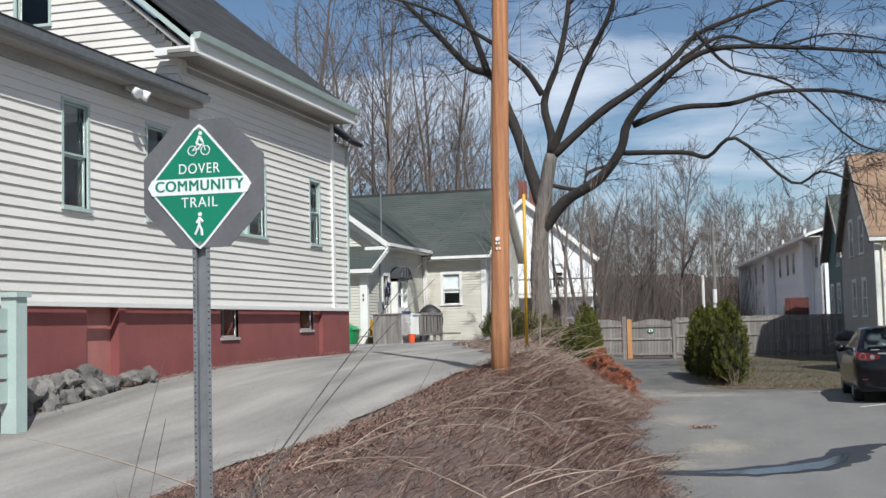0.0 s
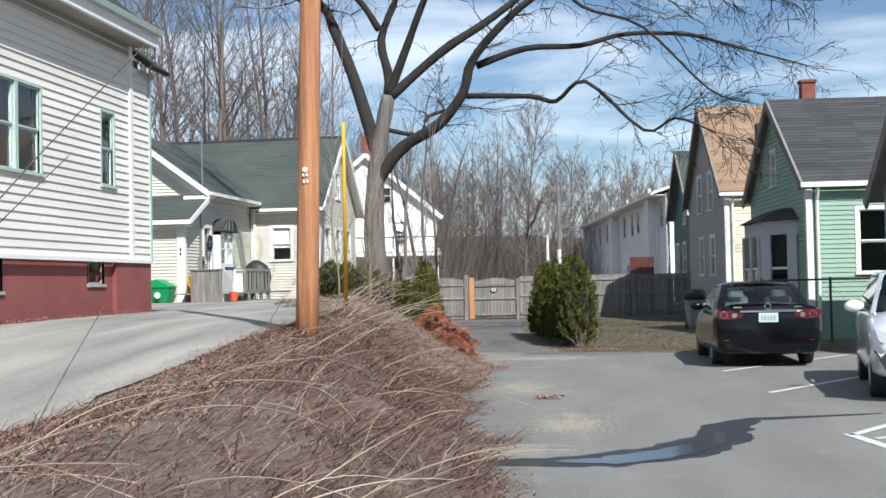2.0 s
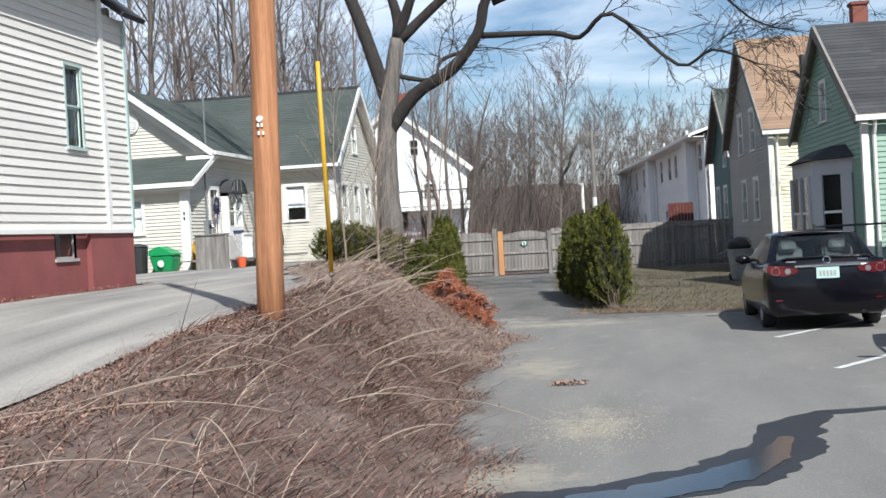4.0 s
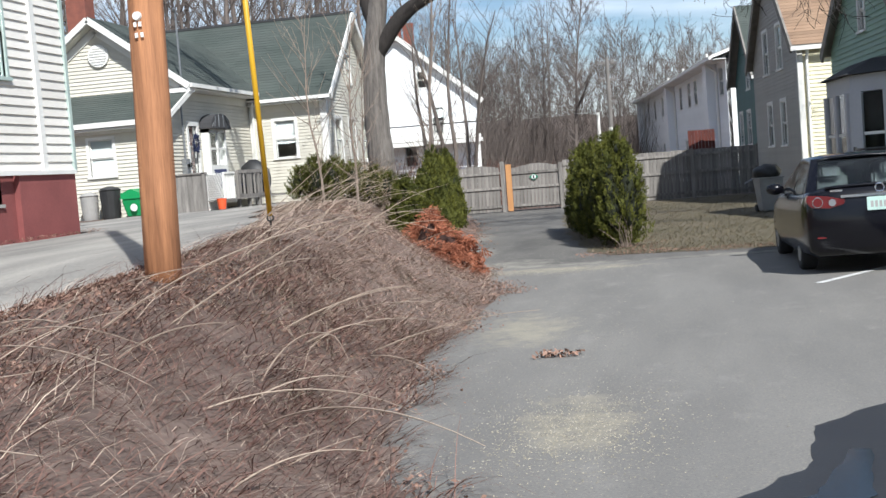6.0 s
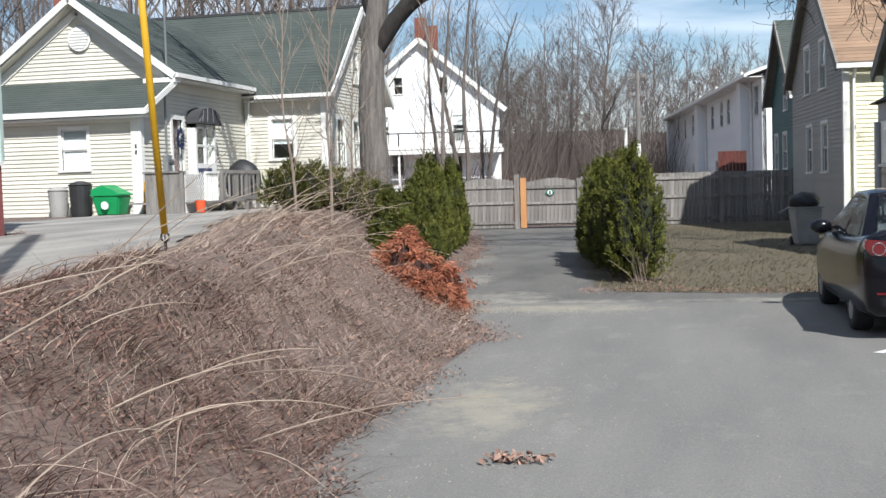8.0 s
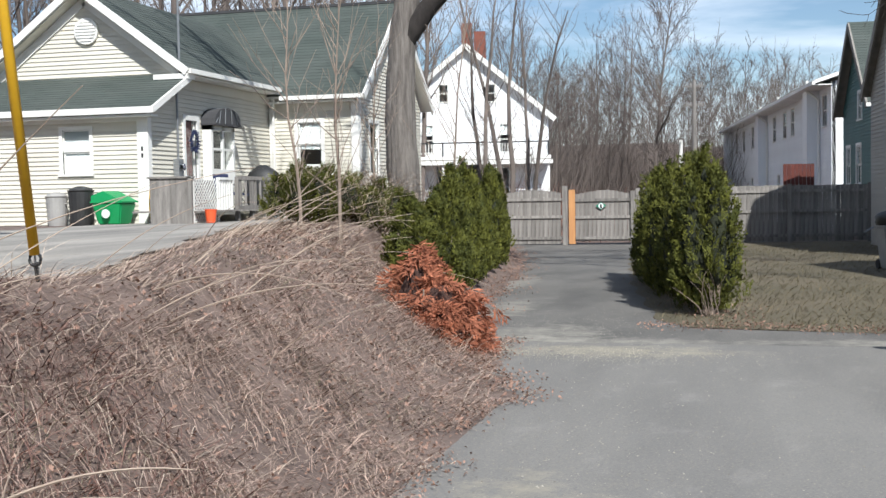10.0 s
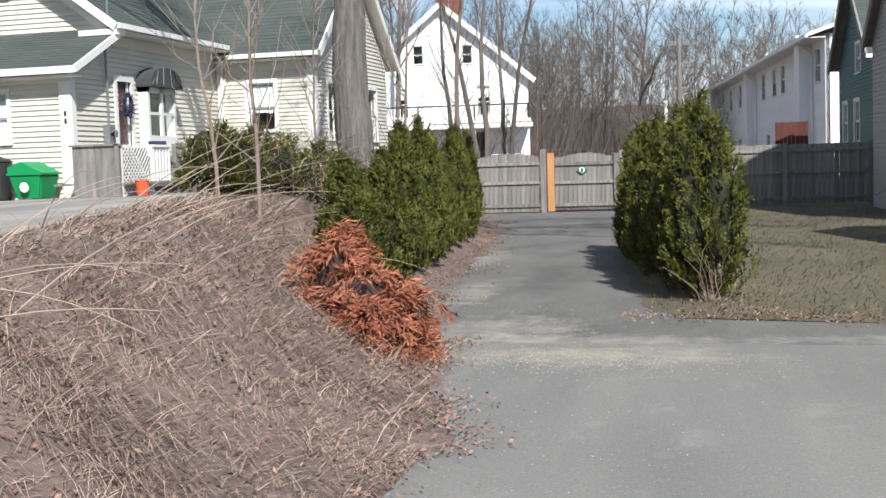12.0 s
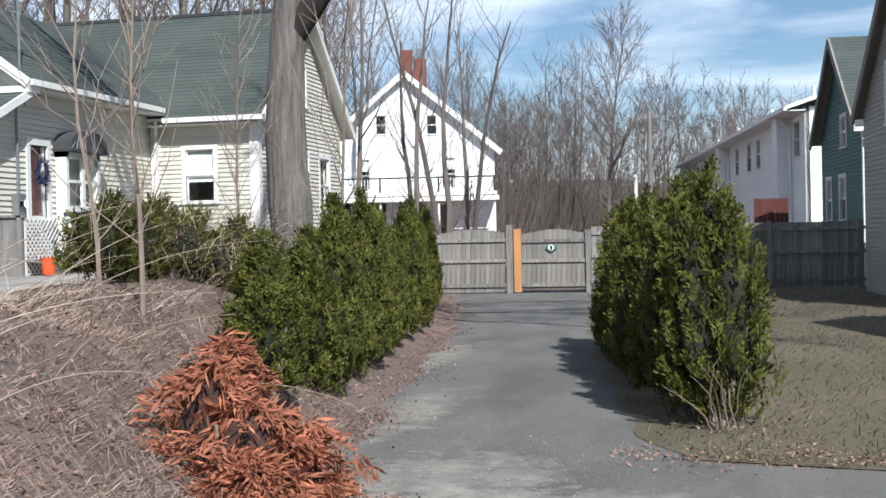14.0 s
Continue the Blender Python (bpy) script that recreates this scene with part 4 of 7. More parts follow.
# West and south walls carry shaded and sunlit tones of one paint.
tan = side_house(43.6, 8.3, 9.0, 4.5, 7.75, SIDING_SHADED, SIDING_SUNLIT, ROOF_BROWN, ((2.3, 1.68, 3.15, 3.0), (4.75, 1.68, 5.6, 3.0), (2.5, 4.0, 3.35, 5.3), (5.0, 4.0, 5.85, 5.35)), "tall gabled house, walls toned sunlit and shaded, with a brown shingle roof", over=0.26)
teal = side_house(55.3, 6.4, 8.0, 4.6, 7.3, SIDING_TEAL, SIDING_TEAL, ROOF_GREEN, ((2.55, 1.85, 3.45, 3.15), (2.35, 4.05, 3.1, 4.95), (4.8, 1.85, 5.6, 3.15)), "dark teal gabled house with white trim", x=3.05)
mint = side_house(32.6, 6.8, 8.0, 3.85, 6.2, SIDING_GREEN, SIDING_GREEN, ROOF_DARK, ((3.3, 4.0, 3.8, 4.9),), "mint green gabled house with a dark roof and brick chimney", over=0.22)
part("chimney", box(fresh(), 0.82, 3.6, 5.6, 1.18, 3.96, 6.8), CHIMNEY, mint)
grey = side_house(24.6, 5.6, 7.0, 3.4, 6.0, SIDING_GREY, SIDING_GREY, ROOF_DARK, ((1.2, 1.2, 1.8, 2.5), (2.3, 1.2, 2.9, 2.5)), "pale grey gabled house beside the lot", x=6.1)


def terrace():
    """Long white two-storey terrace beyond the fence."""
    n = 37.5
    h = thing("terrace", 2.3, 66, 0, 7.5, "long white two-storey terrace with narrow dark windows", "terrace")
    w = Wall(0, 0, -90, straight(-n, 0), 0, 6.1)
    for a in (0.9, 5.4, 9.3, 11.8, 15.4, 24.6, 29.2, 33.4):
        window(h, w, -a - 1.0, 4.35, -a, 5.65, WHITE, 0.05)
    for a in (6.5, 14.0, 25.0, 31.0):
        window(h, w, -a - 0.9, 1.0, -a, 2.5, WHITE, 0.06)
    w.core(h, DARK)
    w.siding(h, SIDING_W, 0.16)
    s = Wall(0, 0, 0, straight(0, 10), 0, 6.1)
    s.core(h, SIDING_W)
    Wall(0, n, 180, straight(-10, 0), 0, 6.1).core(h, SIDING_W)
    Wall(10, 0, 90, straight(0, n), 0, 6.1).core(h, SIDING_W)
    roof_slab(h, ((-0.75, n + 0.4, 6.12), (-0.75, -0.4, 6.12), (5, -0.4, 8.0), (5, n + 0.4, 8.0)), 0.14, ROOF_LIGHT, edge=WHITE, course=0.3)
    roof_slab(h, ((10.5, -0.4, 6.12), (10.5, n + 0.4, 6.12), (5, n + 0.4, 8.0), (5, -0.4, 8.0)), 0.14, ROOF_LIGHT, edge=WHITE)
    beam(h, (-0.78, -0.4, 6.0), (-0.78, n + 0.4, 6.0), 0.12, 0.14, WHITE, "gutter")
    part("soffit", box(fresh(), -0.72, -0.3, 5.92, -0.03, n + 0.3, 5.96), WHITE, h)
    for a in (2.6, 18.6, 36.4):
        part("party_wall", box(fresh(), -0.55, a, 0, -0.03, a + 1.1, 5.92), SIDING_W, h)
        part("downspout", tube(fresh(), [(-0.62, a - 0.2, 5.95), (-0.1, a - 0.2, 5.5), (-0.1, a - 0.2, 0.2)], 0.06, 6), WHITE, h)
    for a in (4.0, 13.0, 23.0, 31.0):
        part("roof_vent", tube(fresh(), [(1.2, a, 6.7), (1.2, a, 7.3)], 0.08, 6), WHITE, h)
    return h


terrace()


# ---- trees ----
def bare_tree_meshes(seed, height, lean, first, spread_, girth, kids=(20, 6, 4), twig=0.011):
    """Trunk and crown of a bare tree: an upright leader, rising boughs, and fine twigs as thin blades."""
    rng = random.Random(seed)
    trunk, crown = fresh(), fresh()

    def blade(pts, w0, w1):
        side = (pts[-1] - pts[0]).cross(Vector((rng.uniform(-1, 1), rng.uniform(-1, 1), rng.uniform(-0.3, 0.3))))
        side.normalize()
        n = len(pts) - 1
        row = [(crown.verts.new(p - side * (w0 + (w1 - w0) * i / n)), crown.verts.new(p + side * (w0 + (w1 - w0) * i / n))) for i, p in enumerate(pts)]
        for a, b in zip(row, row[1:]):
            crown.faces.new((a[0], a[1], b[1], b[0]))

    def run(p, d, length, steps, wob, rise):
        pts = [p]
        for _ in range(steps):
            d = (d + Vector((rng.gauss(0, wob), rng.gauss(0, wob), rng.gauss(rise, wob)))).normalized()
            p = p + d * (length / steps)
            pts.append(p)
        return pts

    base = run(Vector((0, 0, -0.4)), Vector((lean, 0, 1)).normalized(), height, 8, 0.035, 0.05)
    r0 = height * girth
    tube(trunk, base, [max(0.02, r0 * (1 - 0.9 * i / 8)) for i in range(9)], 6, cap=False)
    for k in range(kids[0]):
        f = first + (0.98 - first) * (k + rng.random()) / kids[0]
        j = min(7, int(f * 8))
        q = base[j].lerp(base[j + 1], f * 8 - j)
        a = rng.uniform(0, 6.283)
        g = (f - first) / (1 - first)
        length = height * spread_ * (0.55 + 0.45 * math.sin(math.pi * min(1, 0.25 + g * 0.8))) * rng.uniform(0.7, 1.1)
        bough = run(q, Vector((math.cos(a), math.sin(a), rng.uniform(0.6, 1.1) + g)).normalized(), length, 4, 0.12, 0.12)
        rb = max(twig * 1.6, r0 * (1 - 0.9 * f) * 0.5)
        tube(crown, bough, [rb, rb * 0.8, rb * 0.6, rb * 0.42, twig], 3, cap=False)
        for i in range(kids[1]):
            u = 0.2 + 0.8 * (i + rng.random()) / kids[1]
            j2 = min(3, int(u * 4))
            q2 = bough[j2].lerp(bough[j2 + 1], min(1, u * 4 - j2))
            d2 = (bough[j2 + 1] - bough[j2]).normalized()
            d2 = (d2 + Vector((rng.gauss(0, 0.55), rng.gauss(0, 0.55), rng.gauss(0.15, 0.35)))).normalized()
            limb = run(q2, d2, length * rng.uniform(0.28, 0.5), 3, 0.14, 0.08)
            blade(limb, twig * 1.3, twig * 0.6)
            for _ in range(kids[2]):
                q3 = limb[rng.randint(0, 2)].lerp(limb[rng.randint(1, 3)], rng.random())
                d3 = ((limb[3] - limb[0]).normalized() + Vector((rng.gauss(0, 0.6), rng.gauss(0, 0.6), rng.gauss(0.1, 0.45)))).normalized()
                blade(run(q3, d3, length * rng.uniform(0.10, 0.24), 2, 0.15, 0.05), twig * 0.75, twig * 0.35)
    return trunk, crown


def wood_tree(seed, height, lean=0.0, first=0.35, spread_=0.24, girth=0.0095, kids=(20, 6, 4), twig=0.011):
    t = thing("tree", label="tall bare grey woodland tree in early spring", category="tree", group="bare trees of the wood")
    a, b = bare_tree_meshes(seed, height, lean, first, spread_, girth, kids, twig)
    part("trunk", a, BARK_FAR, t, smooth=True)
    part("crown", b, BARK_FAR, t)
    return t


def plant_wood():
    tall_kinds = [wood_tree(11, 18, 0.0, 0.30), wood_tree(12, 18, 0.04, 0.4, 0.2), wood_tree(14, 18, -0.03, 0.35, 0.26)]
    low_kinds = [wood_tree(21, 10, -0.05, 0.25, 0.30, 0.007), wood_tree(22, 10, 0.03, 0.3, 0.26, 0.008), wood_tree(23, 10, 0.0, 0.2, 0.32, 0.006), wood_tree(24, 10, 0.06, 0.35, 0.28, 0.007)]
    oval = wood_tree(31, 14.6, 0.01, 0.22, 0.29, 0.011, (44, 9, 6), 0.012)
    oval.matrix_basis = pose(-7.5, 95.0, ground_z(-7.5, 95))
    rng = random.Random(5)
    used = set()
    spots = []
    for k in range(52):  # tall trees behind the cream and white houses
        spots.append((rng.uniform(-46, -19.8), rng.uniform(58, 84), rng.uniform(0.85, 1.3), tall_kinds))
    for k in range(18):
        spots.append((rng.uniform(-36, -24), rng.uniform(84, 112), rng.uniform(0.85, 1.15), tall_kinds))
    for k in range(16):
        spots.append((rng.uniform(-26, -11), rng.uniform(100, 120), rng.uniform(0.72, 0.86), tall_kinds))
    for k in range(185):  # woods closing the view along the trail
        y = rng.uniform(97, 160)
        x = rng.uniform(-19, 26) * (y / 110)
        top = rng.uniform(0.066, 0.100) * (1.06 if x < -2 else (0.95 if x > 8 else 1.0))
        spots.append((x, y, max(4.5, top * y + 1.6 - ground_z(x, y)) / 10, low_kinds))
    for i, (x, y, s, kinds) in enumerate(spots):
        src = kinds[i % len(kinds)]
        m = pose(x, y, ground_z(x, y), 0, 0, rng.uniform(0, 360)) @ Matrix.Diagonal((s, s, s, 1))
        if src not in used:
            src.matrix_basis = m
            used.add(src)
        else:
            c = copy_thing(src, m)
            c.matrix_basis = m


plant_wood()


def big_tree():
    """The wide-spreading tree by the trail: its main limbs, then forked twigs along each."""
    t = thing("tree", -7.1, 37.0, 1.0, label="large bare spreading tree with limbs toned dark as backlit and pale grey trunk", category="tree")
    rng = random.Random(3)
    k = 1.072

    def place(x, z, depth=0.0):
        return Vector((((x - 0.07) * k + 0.07) + 7.1, depth, ((z - 1.66) * k + 1.66) - 1.0))

    def chain(name, pts, r0, r1, swing, parent=t, sides=9, mat=LIMB_BACKLIT):
        n = len(pts)
        path = [place(x, z, swing * (i / max(1, n - 1)) ** 1.3 * 3.0) for i, (x, z) in enumerate(pts)]
        fine, rad = [], []
        for i in range(n - 1):
            p0, p1, p2, p3 = path[max(0, i - 1)], path[i], path[i + 1], path[min(n - 1, i + 2)]
            for s in range(4):
                f = s / 4
                c = 0.5 * ((2 * p1) + (p2 - p0) * f + (2 * p0 - 5 * p1 + 4 * p2 - p3) * f * f + (3 * p1 - p0 - 3 * p2 + p3) * f ** 3)
                fine.append(c)
                rad.append((r0 + (r1 - r0) * ((i + f) / (n - 1))) * (1 + rng.uniform(-0.06, 0.06)))
        fine.append(path[-1])
        rad.append(r1)
        part(name, tube(fresh(), fine, rad, sides), mat, parent, smooth=True)
        return fine, rad

    base = chain("trunk", [(-6.60, -0.1), (-6.62, 0.55), (-6.66, 1.4), (-6.74, 3.0), (-6.68, 4.4), (-6.52, 5.5), (-6.28, 6.7)], 0.40, 0.20, 0.0, mat=BARK)
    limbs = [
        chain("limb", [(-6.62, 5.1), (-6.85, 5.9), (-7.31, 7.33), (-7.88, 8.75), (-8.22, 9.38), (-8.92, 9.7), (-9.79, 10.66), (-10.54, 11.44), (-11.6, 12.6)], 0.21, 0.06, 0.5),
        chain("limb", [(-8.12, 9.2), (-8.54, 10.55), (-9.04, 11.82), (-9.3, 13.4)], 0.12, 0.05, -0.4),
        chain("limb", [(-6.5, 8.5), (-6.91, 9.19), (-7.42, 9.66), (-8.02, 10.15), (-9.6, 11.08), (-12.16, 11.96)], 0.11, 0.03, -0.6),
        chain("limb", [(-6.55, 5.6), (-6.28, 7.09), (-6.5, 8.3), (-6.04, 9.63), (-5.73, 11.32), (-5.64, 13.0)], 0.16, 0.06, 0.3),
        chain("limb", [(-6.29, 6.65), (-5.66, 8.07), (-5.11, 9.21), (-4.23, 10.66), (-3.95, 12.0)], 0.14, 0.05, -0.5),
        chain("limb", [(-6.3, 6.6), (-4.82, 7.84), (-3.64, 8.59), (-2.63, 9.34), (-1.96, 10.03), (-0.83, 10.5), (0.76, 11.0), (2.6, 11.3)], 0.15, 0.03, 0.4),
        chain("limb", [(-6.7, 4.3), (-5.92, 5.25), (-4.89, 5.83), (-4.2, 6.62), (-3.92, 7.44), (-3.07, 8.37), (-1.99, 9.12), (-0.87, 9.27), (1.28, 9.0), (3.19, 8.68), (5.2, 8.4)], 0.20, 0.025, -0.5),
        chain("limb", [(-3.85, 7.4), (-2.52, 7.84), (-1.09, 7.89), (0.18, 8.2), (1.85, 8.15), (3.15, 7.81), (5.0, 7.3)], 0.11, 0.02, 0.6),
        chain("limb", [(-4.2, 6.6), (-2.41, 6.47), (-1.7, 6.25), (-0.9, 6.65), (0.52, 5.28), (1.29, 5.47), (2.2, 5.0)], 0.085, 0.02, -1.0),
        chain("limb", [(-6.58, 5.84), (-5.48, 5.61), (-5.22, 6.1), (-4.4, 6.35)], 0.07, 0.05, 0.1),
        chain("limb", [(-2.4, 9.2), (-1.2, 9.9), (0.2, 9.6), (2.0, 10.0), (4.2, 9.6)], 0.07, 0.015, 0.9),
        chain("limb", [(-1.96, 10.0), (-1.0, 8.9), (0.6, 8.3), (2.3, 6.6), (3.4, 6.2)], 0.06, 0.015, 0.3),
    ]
    crown = fresh()

    def twig(p, d, length, r, level):
        pts, rad = [p], [r]
        for i in range(4):
            d = (d + Vector((rng.uniform(-1, 1), rng.uniform(-1, 1), rng.uniform(-0.8, 0.7))) * 0.3).normalized()
            p = p + d * length / 4
            pts.append(p)
            rad.append(max(0.006, r * (1 - 0.2 * (i + 1))))
        tube(crown, pts, rad, 3, cap=False)
        if level < 2:
            for _ in range(rng.randint(3, 5)):
                q = pts[rng.randint(1, 4)]
                a = (d + Vector((rng.uniform(-1, 1), rng.uniform(-1, 1), rng.uniform(-0.7, 0.6))) * 0.9).normalized()
                twig(q, a, length * rng.uniform(0.4, 0.65), max(0.007, r * 0.5), level + 1)

    for fine, rad in limbs:
        n = len(fine)
        for i in range(int(n * 0.4), n):
            for _ in range(2 if i > n * 0.7 else 1):
                d = (fine[min(n - 1, i + 1)] - fine[i - 1]).normalized()
                a = (d * 0.7 + Vector((rng.uniform(-1, 1), rng.uniform(-1, 1), rng.uniform(-0.7, 0.8)))).normalized()
                twig(fine[i], a, rng.uniform(0.7, 1.9), max(0.012, min(0.03, rad[i] * 0.4)), 0)
    part("crown", crown, LIMB_BACKLIT, t)
    return t


big_tree()


def sapling(x, y, height, seed, spread_=0.25, mat=SAPLING, r=0.026):
    rng = random.Random(seed)
    z0 = ground_z(x, y)
    t = thing("sapling", x, y, z0, label="slender bare sapling growing on the bank", category="sapling", group="saplings on the bank")
    twigs = fresh()
    for s in range(rng.randint(1, 2)):
        p, d = Vector((rng.uniform(-0.1, 0.1), 0, -0.1)), Vector((rng.uniform(-1, 1) * spread_, rng.uniform(-0.2, 0.2), 1)).normalized()
        pts = [p]
        for i in range(7):
            d = (d + Vector((rng.uniform(-1, 1), rng.uniform(-1, 1), 0.5)) * 0.12).normalized()
            p = p + d * height / 7
            pts.append(p)
        part("stem", tube(fresh(), pts, [r * (1 - 0.12 * i) for i in range(8)], 6), mat, t)
        for i in range(2, 8):
            for _ in range(4):
                a = Vector((rng.uniform(-1, 1), rng.uniform(-1, 1), rng.uniform(0.7, 2.0))).normalized()
                q = pts[i].lerp(pts[i - 1], rng.random())
                k = 0.12 * height ** 0.7
                rt = min(r * 0.32, 0.014)
                w = [q, q + a * k, q + a * k * 2 + Vector((rng.uniform(-0.12, 0.12), 0, 0.1)) * k * 2, q + a * k * rng.uniform(2.6, 4.0) + Vector((0, 0, 0.4)) * k]
                tube(twigs, w, [rt, rt * 0.7, rt * 0.5, 0.003], 4, cap=False)
                for u in (1, 2):
                    e = w[u] + Vector((rng.uniform(-1, 1), rng.uniform(-1, 1), rng.uniform(0.4, 1.6))) * k
                    tube(twigs, [w[u], e], [rt * 0.45, 0.002], 3, cap=False)
    part("crown", twigs, mat, t)
    return t


for x, y, hgt, s in ((-5.85, 29.6, 3.6, 1), (-6.7, 30.6, 4.0, 2), (-5.2, 33.4, 5.5, 4), (-6.9, 34.6, 3.2, 6)):
    sapling(x, y, hgt, s)
for x, y, hgt, s in ((-9.3, 52.5, 8.5, 21), (-8.7, 53.6, 9.0, 23), (-8.1, 54.4, 8.0, 25), (-9.9, 55.0, 7.0, 29)):
    sapling(x, y, hgt, s, 0.06, BARK_FAR, 0.11)


# ---- clipped evergreen shrubs ----
def foliage_mesh(seed, lobes, clumps, leaves, size, droop=0.0, ragged=0.12, plume=0.12, slim=(0.14, 0.22), upright=0.4):
    """Flat fans of small sprays over several upright lobes, each (x, y, half-width, foot, top, pointed)."""
    rng = np.random.default_rng(seed)
    share = np.array([b[2] * (b[4] - b[3]) for b in lobes])
    share /= share.sum()
    verts, faces = [], []
    for c in range(clumps):
        x, y, rx, z0, z1, pointed = lobes[rng.choice(len(lobes), p=share)]
        f = rng.uniform(0.0, 1.0)
        a = rng.uniform(0, 2 * math.pi)
        low = min(1.0, 0.68 + f * 1.8)
        prof = rx * low * (1 - pointed * f ** 1.5 * 0.95 - (1 - pointed) * f ** 4 * 0.85)
        prof *= 1 + rng.normal(0, ragged)
        out = np.array((math.cos(a), math.sin(a), 0.0))
        p = np.array((x, y, z0 + f * (z1 - z0))) + out * prof
        grow = out * upright + np.array((0, 0, 0.95 - droop)) + rng.normal(0, 0.22, 3)
        grow /= np.linalg.norm(grow)
        side = np.cross(grow, out * 0.4 + rng.normal(0, 0.8, 3))
        side /= np.linalg.norm(side)
        nrm = np.cross(side, grow)
        big = rng.uniform(0.6, 1.25)
        for k in range(leaves):
            u = k / (leaves - 1)
            swing = rng.normal(0, 0.75)
            b = p + grow * (u * 2.0 - 0.8) * plume * big + side * rng.normal(0, plume * 0.18) + nrm * rng.normal(0, plume * 0.10)
            d = grow + side * swing + nrm * rng.normal(0, 0.25)
            d /= np.linalg.norm(d)
            w = np.cross(d, nrm + rng.normal(0, 0.35, 3))
            w *= size * rng.uniform(*slim) / np.linalg.norm(w)
            ln = size * rng.uniform(0.7, 1.5) * (1.15 - 0.5 * u)
            i = len(verts)
            verts += [tuple(b), tuple(b + d * ln * 0.5 + w), tuple(b + d * ln), tuple(b + d * ln * 0.5 - w)]
            faces.append((i, i + 1, i + 2, i + 3))
    me = bpy.data.meshes.new("foliage")
    me.from_pydata(verts, [], faces)
    return me


# The same inner shade as colour, for the dead shrubs.
INNER_SHADE_DEAD = material("inner shade, dark brown", (0.075, 0.034, 0.024), (0.035, 0.018, 0.014), 0.95, 6, 40, 0.8, depth=0.05)


def shrub(seed, lobes, label, group, mat=LEAF_GREEN, inner=INNER_SHADE, name="shrub", core=0.64, **looks):
    s = thing(name, label=label, category="shrub", group=group)
    me = foliage_mesh(seed, lobes, **looks)
    me.materials.append(mat)
    f = new("foliage", me)
    f.parent = s
    rng = random.Random(seed)
    # Solid dark lumps fill each lobe so the gaps between sprays look shaded.
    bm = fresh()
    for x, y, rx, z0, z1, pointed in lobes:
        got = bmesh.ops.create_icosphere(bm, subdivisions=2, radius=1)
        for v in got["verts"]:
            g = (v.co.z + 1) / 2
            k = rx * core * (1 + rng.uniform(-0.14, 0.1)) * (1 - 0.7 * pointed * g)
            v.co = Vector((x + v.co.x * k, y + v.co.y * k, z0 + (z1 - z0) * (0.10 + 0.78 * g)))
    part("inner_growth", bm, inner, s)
    st = fresh()
    top = max(b[4] for b in lobes)
    for k in range(5):
        a = 2 * math.pi * k / 5 + seed
        tube(st, [(0.05 * math.cos(a), 0.05 * math.sin(a), -0.1), (0.12 * math.cos(a), 0.12 * math.sin(a), top * 0.16), (0.2 * math.cos(a), 0.2 * math.sin(a), top * 0.6)], [0.03, 0.025, 0.012], 5)
    part("stem", st, SAPLING, s)
    return s


def hedge(kinds, spots):
    used = set()
    rng = random.Random(len(spots))
    for i, (x, y, z, sx, sz) in enumerate(spots):
        src = kinds[i % len(kinds)]
        m = pose(x, y, z, rng.uniform(-3, 3), rng.uniform(-3, 3), rng.uniform(0, 360)) @ Matrix.Diagonal((sx, sx, sz, 1))
        if src not in used:
            src.matrix_basis = m
            used.add(src)
        else:
            copy_thing(src, m).matrix_basis = m


E_LABEL = "dense dark green arborvitae shrub in a clipped hedge"


def columns(seed, n, ring_, rx, top, pointed):
    """Upright lobes set round a middle one."""
    rng = random.Random(seed)
    out = [(0, 0, rx, 0.10, top, pointed)]
    for k in range(n):
        a = 6.283 * (k + rng.uniform(-0.25, 0.25)) / n
        out.append((ring_ * math.cos(a), ring_ * math.sin(a), rx * rng.uniform(0.72, 0.95), rng.uniform(0.05, 0.25), top * rng.uniform(0.74, 0.97), pointed))
    return out


tall = [shrub(41 + i, columns(41 + i, 6, 0.24, 0.29, 2.15, 0.3), E_LABEL, "tall hedge beside the lawn", clumps=1150, leaves=22, size=0.052, plume=0.085, ragged=0.14, slim=(0.15, 0.24)) for i in range(2)]
hedge(tall, [(-1.12, 30.6, 0, 1.0, 1.0), (-1.45, 31.8, 0, 1.02, 0.98), (-1.75, 33.2, 0, 0.95, 0.95), (-2.0, 34.5, 0, 0.92, 0.93), (-2.2, 35.8, 0, 0.9, 0.92), (-2.4, 37.0, 0, 0.9, 0.9)])


def bare_twigs(host):
    """Dead lower twigs at the sunny foot of the first shrub."""
    rng = random.Random(19)
    inv = host.matrix_basis.inverted()
    for k in range(9):
        a = rng.uniform(-2.9, -0.6)
        p = Vector((-1.05 + rng.gauss(0, 0.05), 30.3 + rng.gauss(0, 0.03), -0.05))
        d = Vector((math.cos(a) * 0.4, math.sin(a) * 0.25, 1.0))
        pts = [p]
        for q in range(5):
            d += Vector((rng.gauss(0, 0.28), rng.gauss(-0.04, 0.15), rng.gauss(-0.05, 0.15)))
            p = p + d.normalized() * rng.uniform(0.08, 0.2)
            pts.append(p)
        part("twig", tube(fresh(), [inv @ q for q in pts], [0.008, 0.007, 0.006, 0.005, 0.003, 0.002], 5), SAPLING, host)


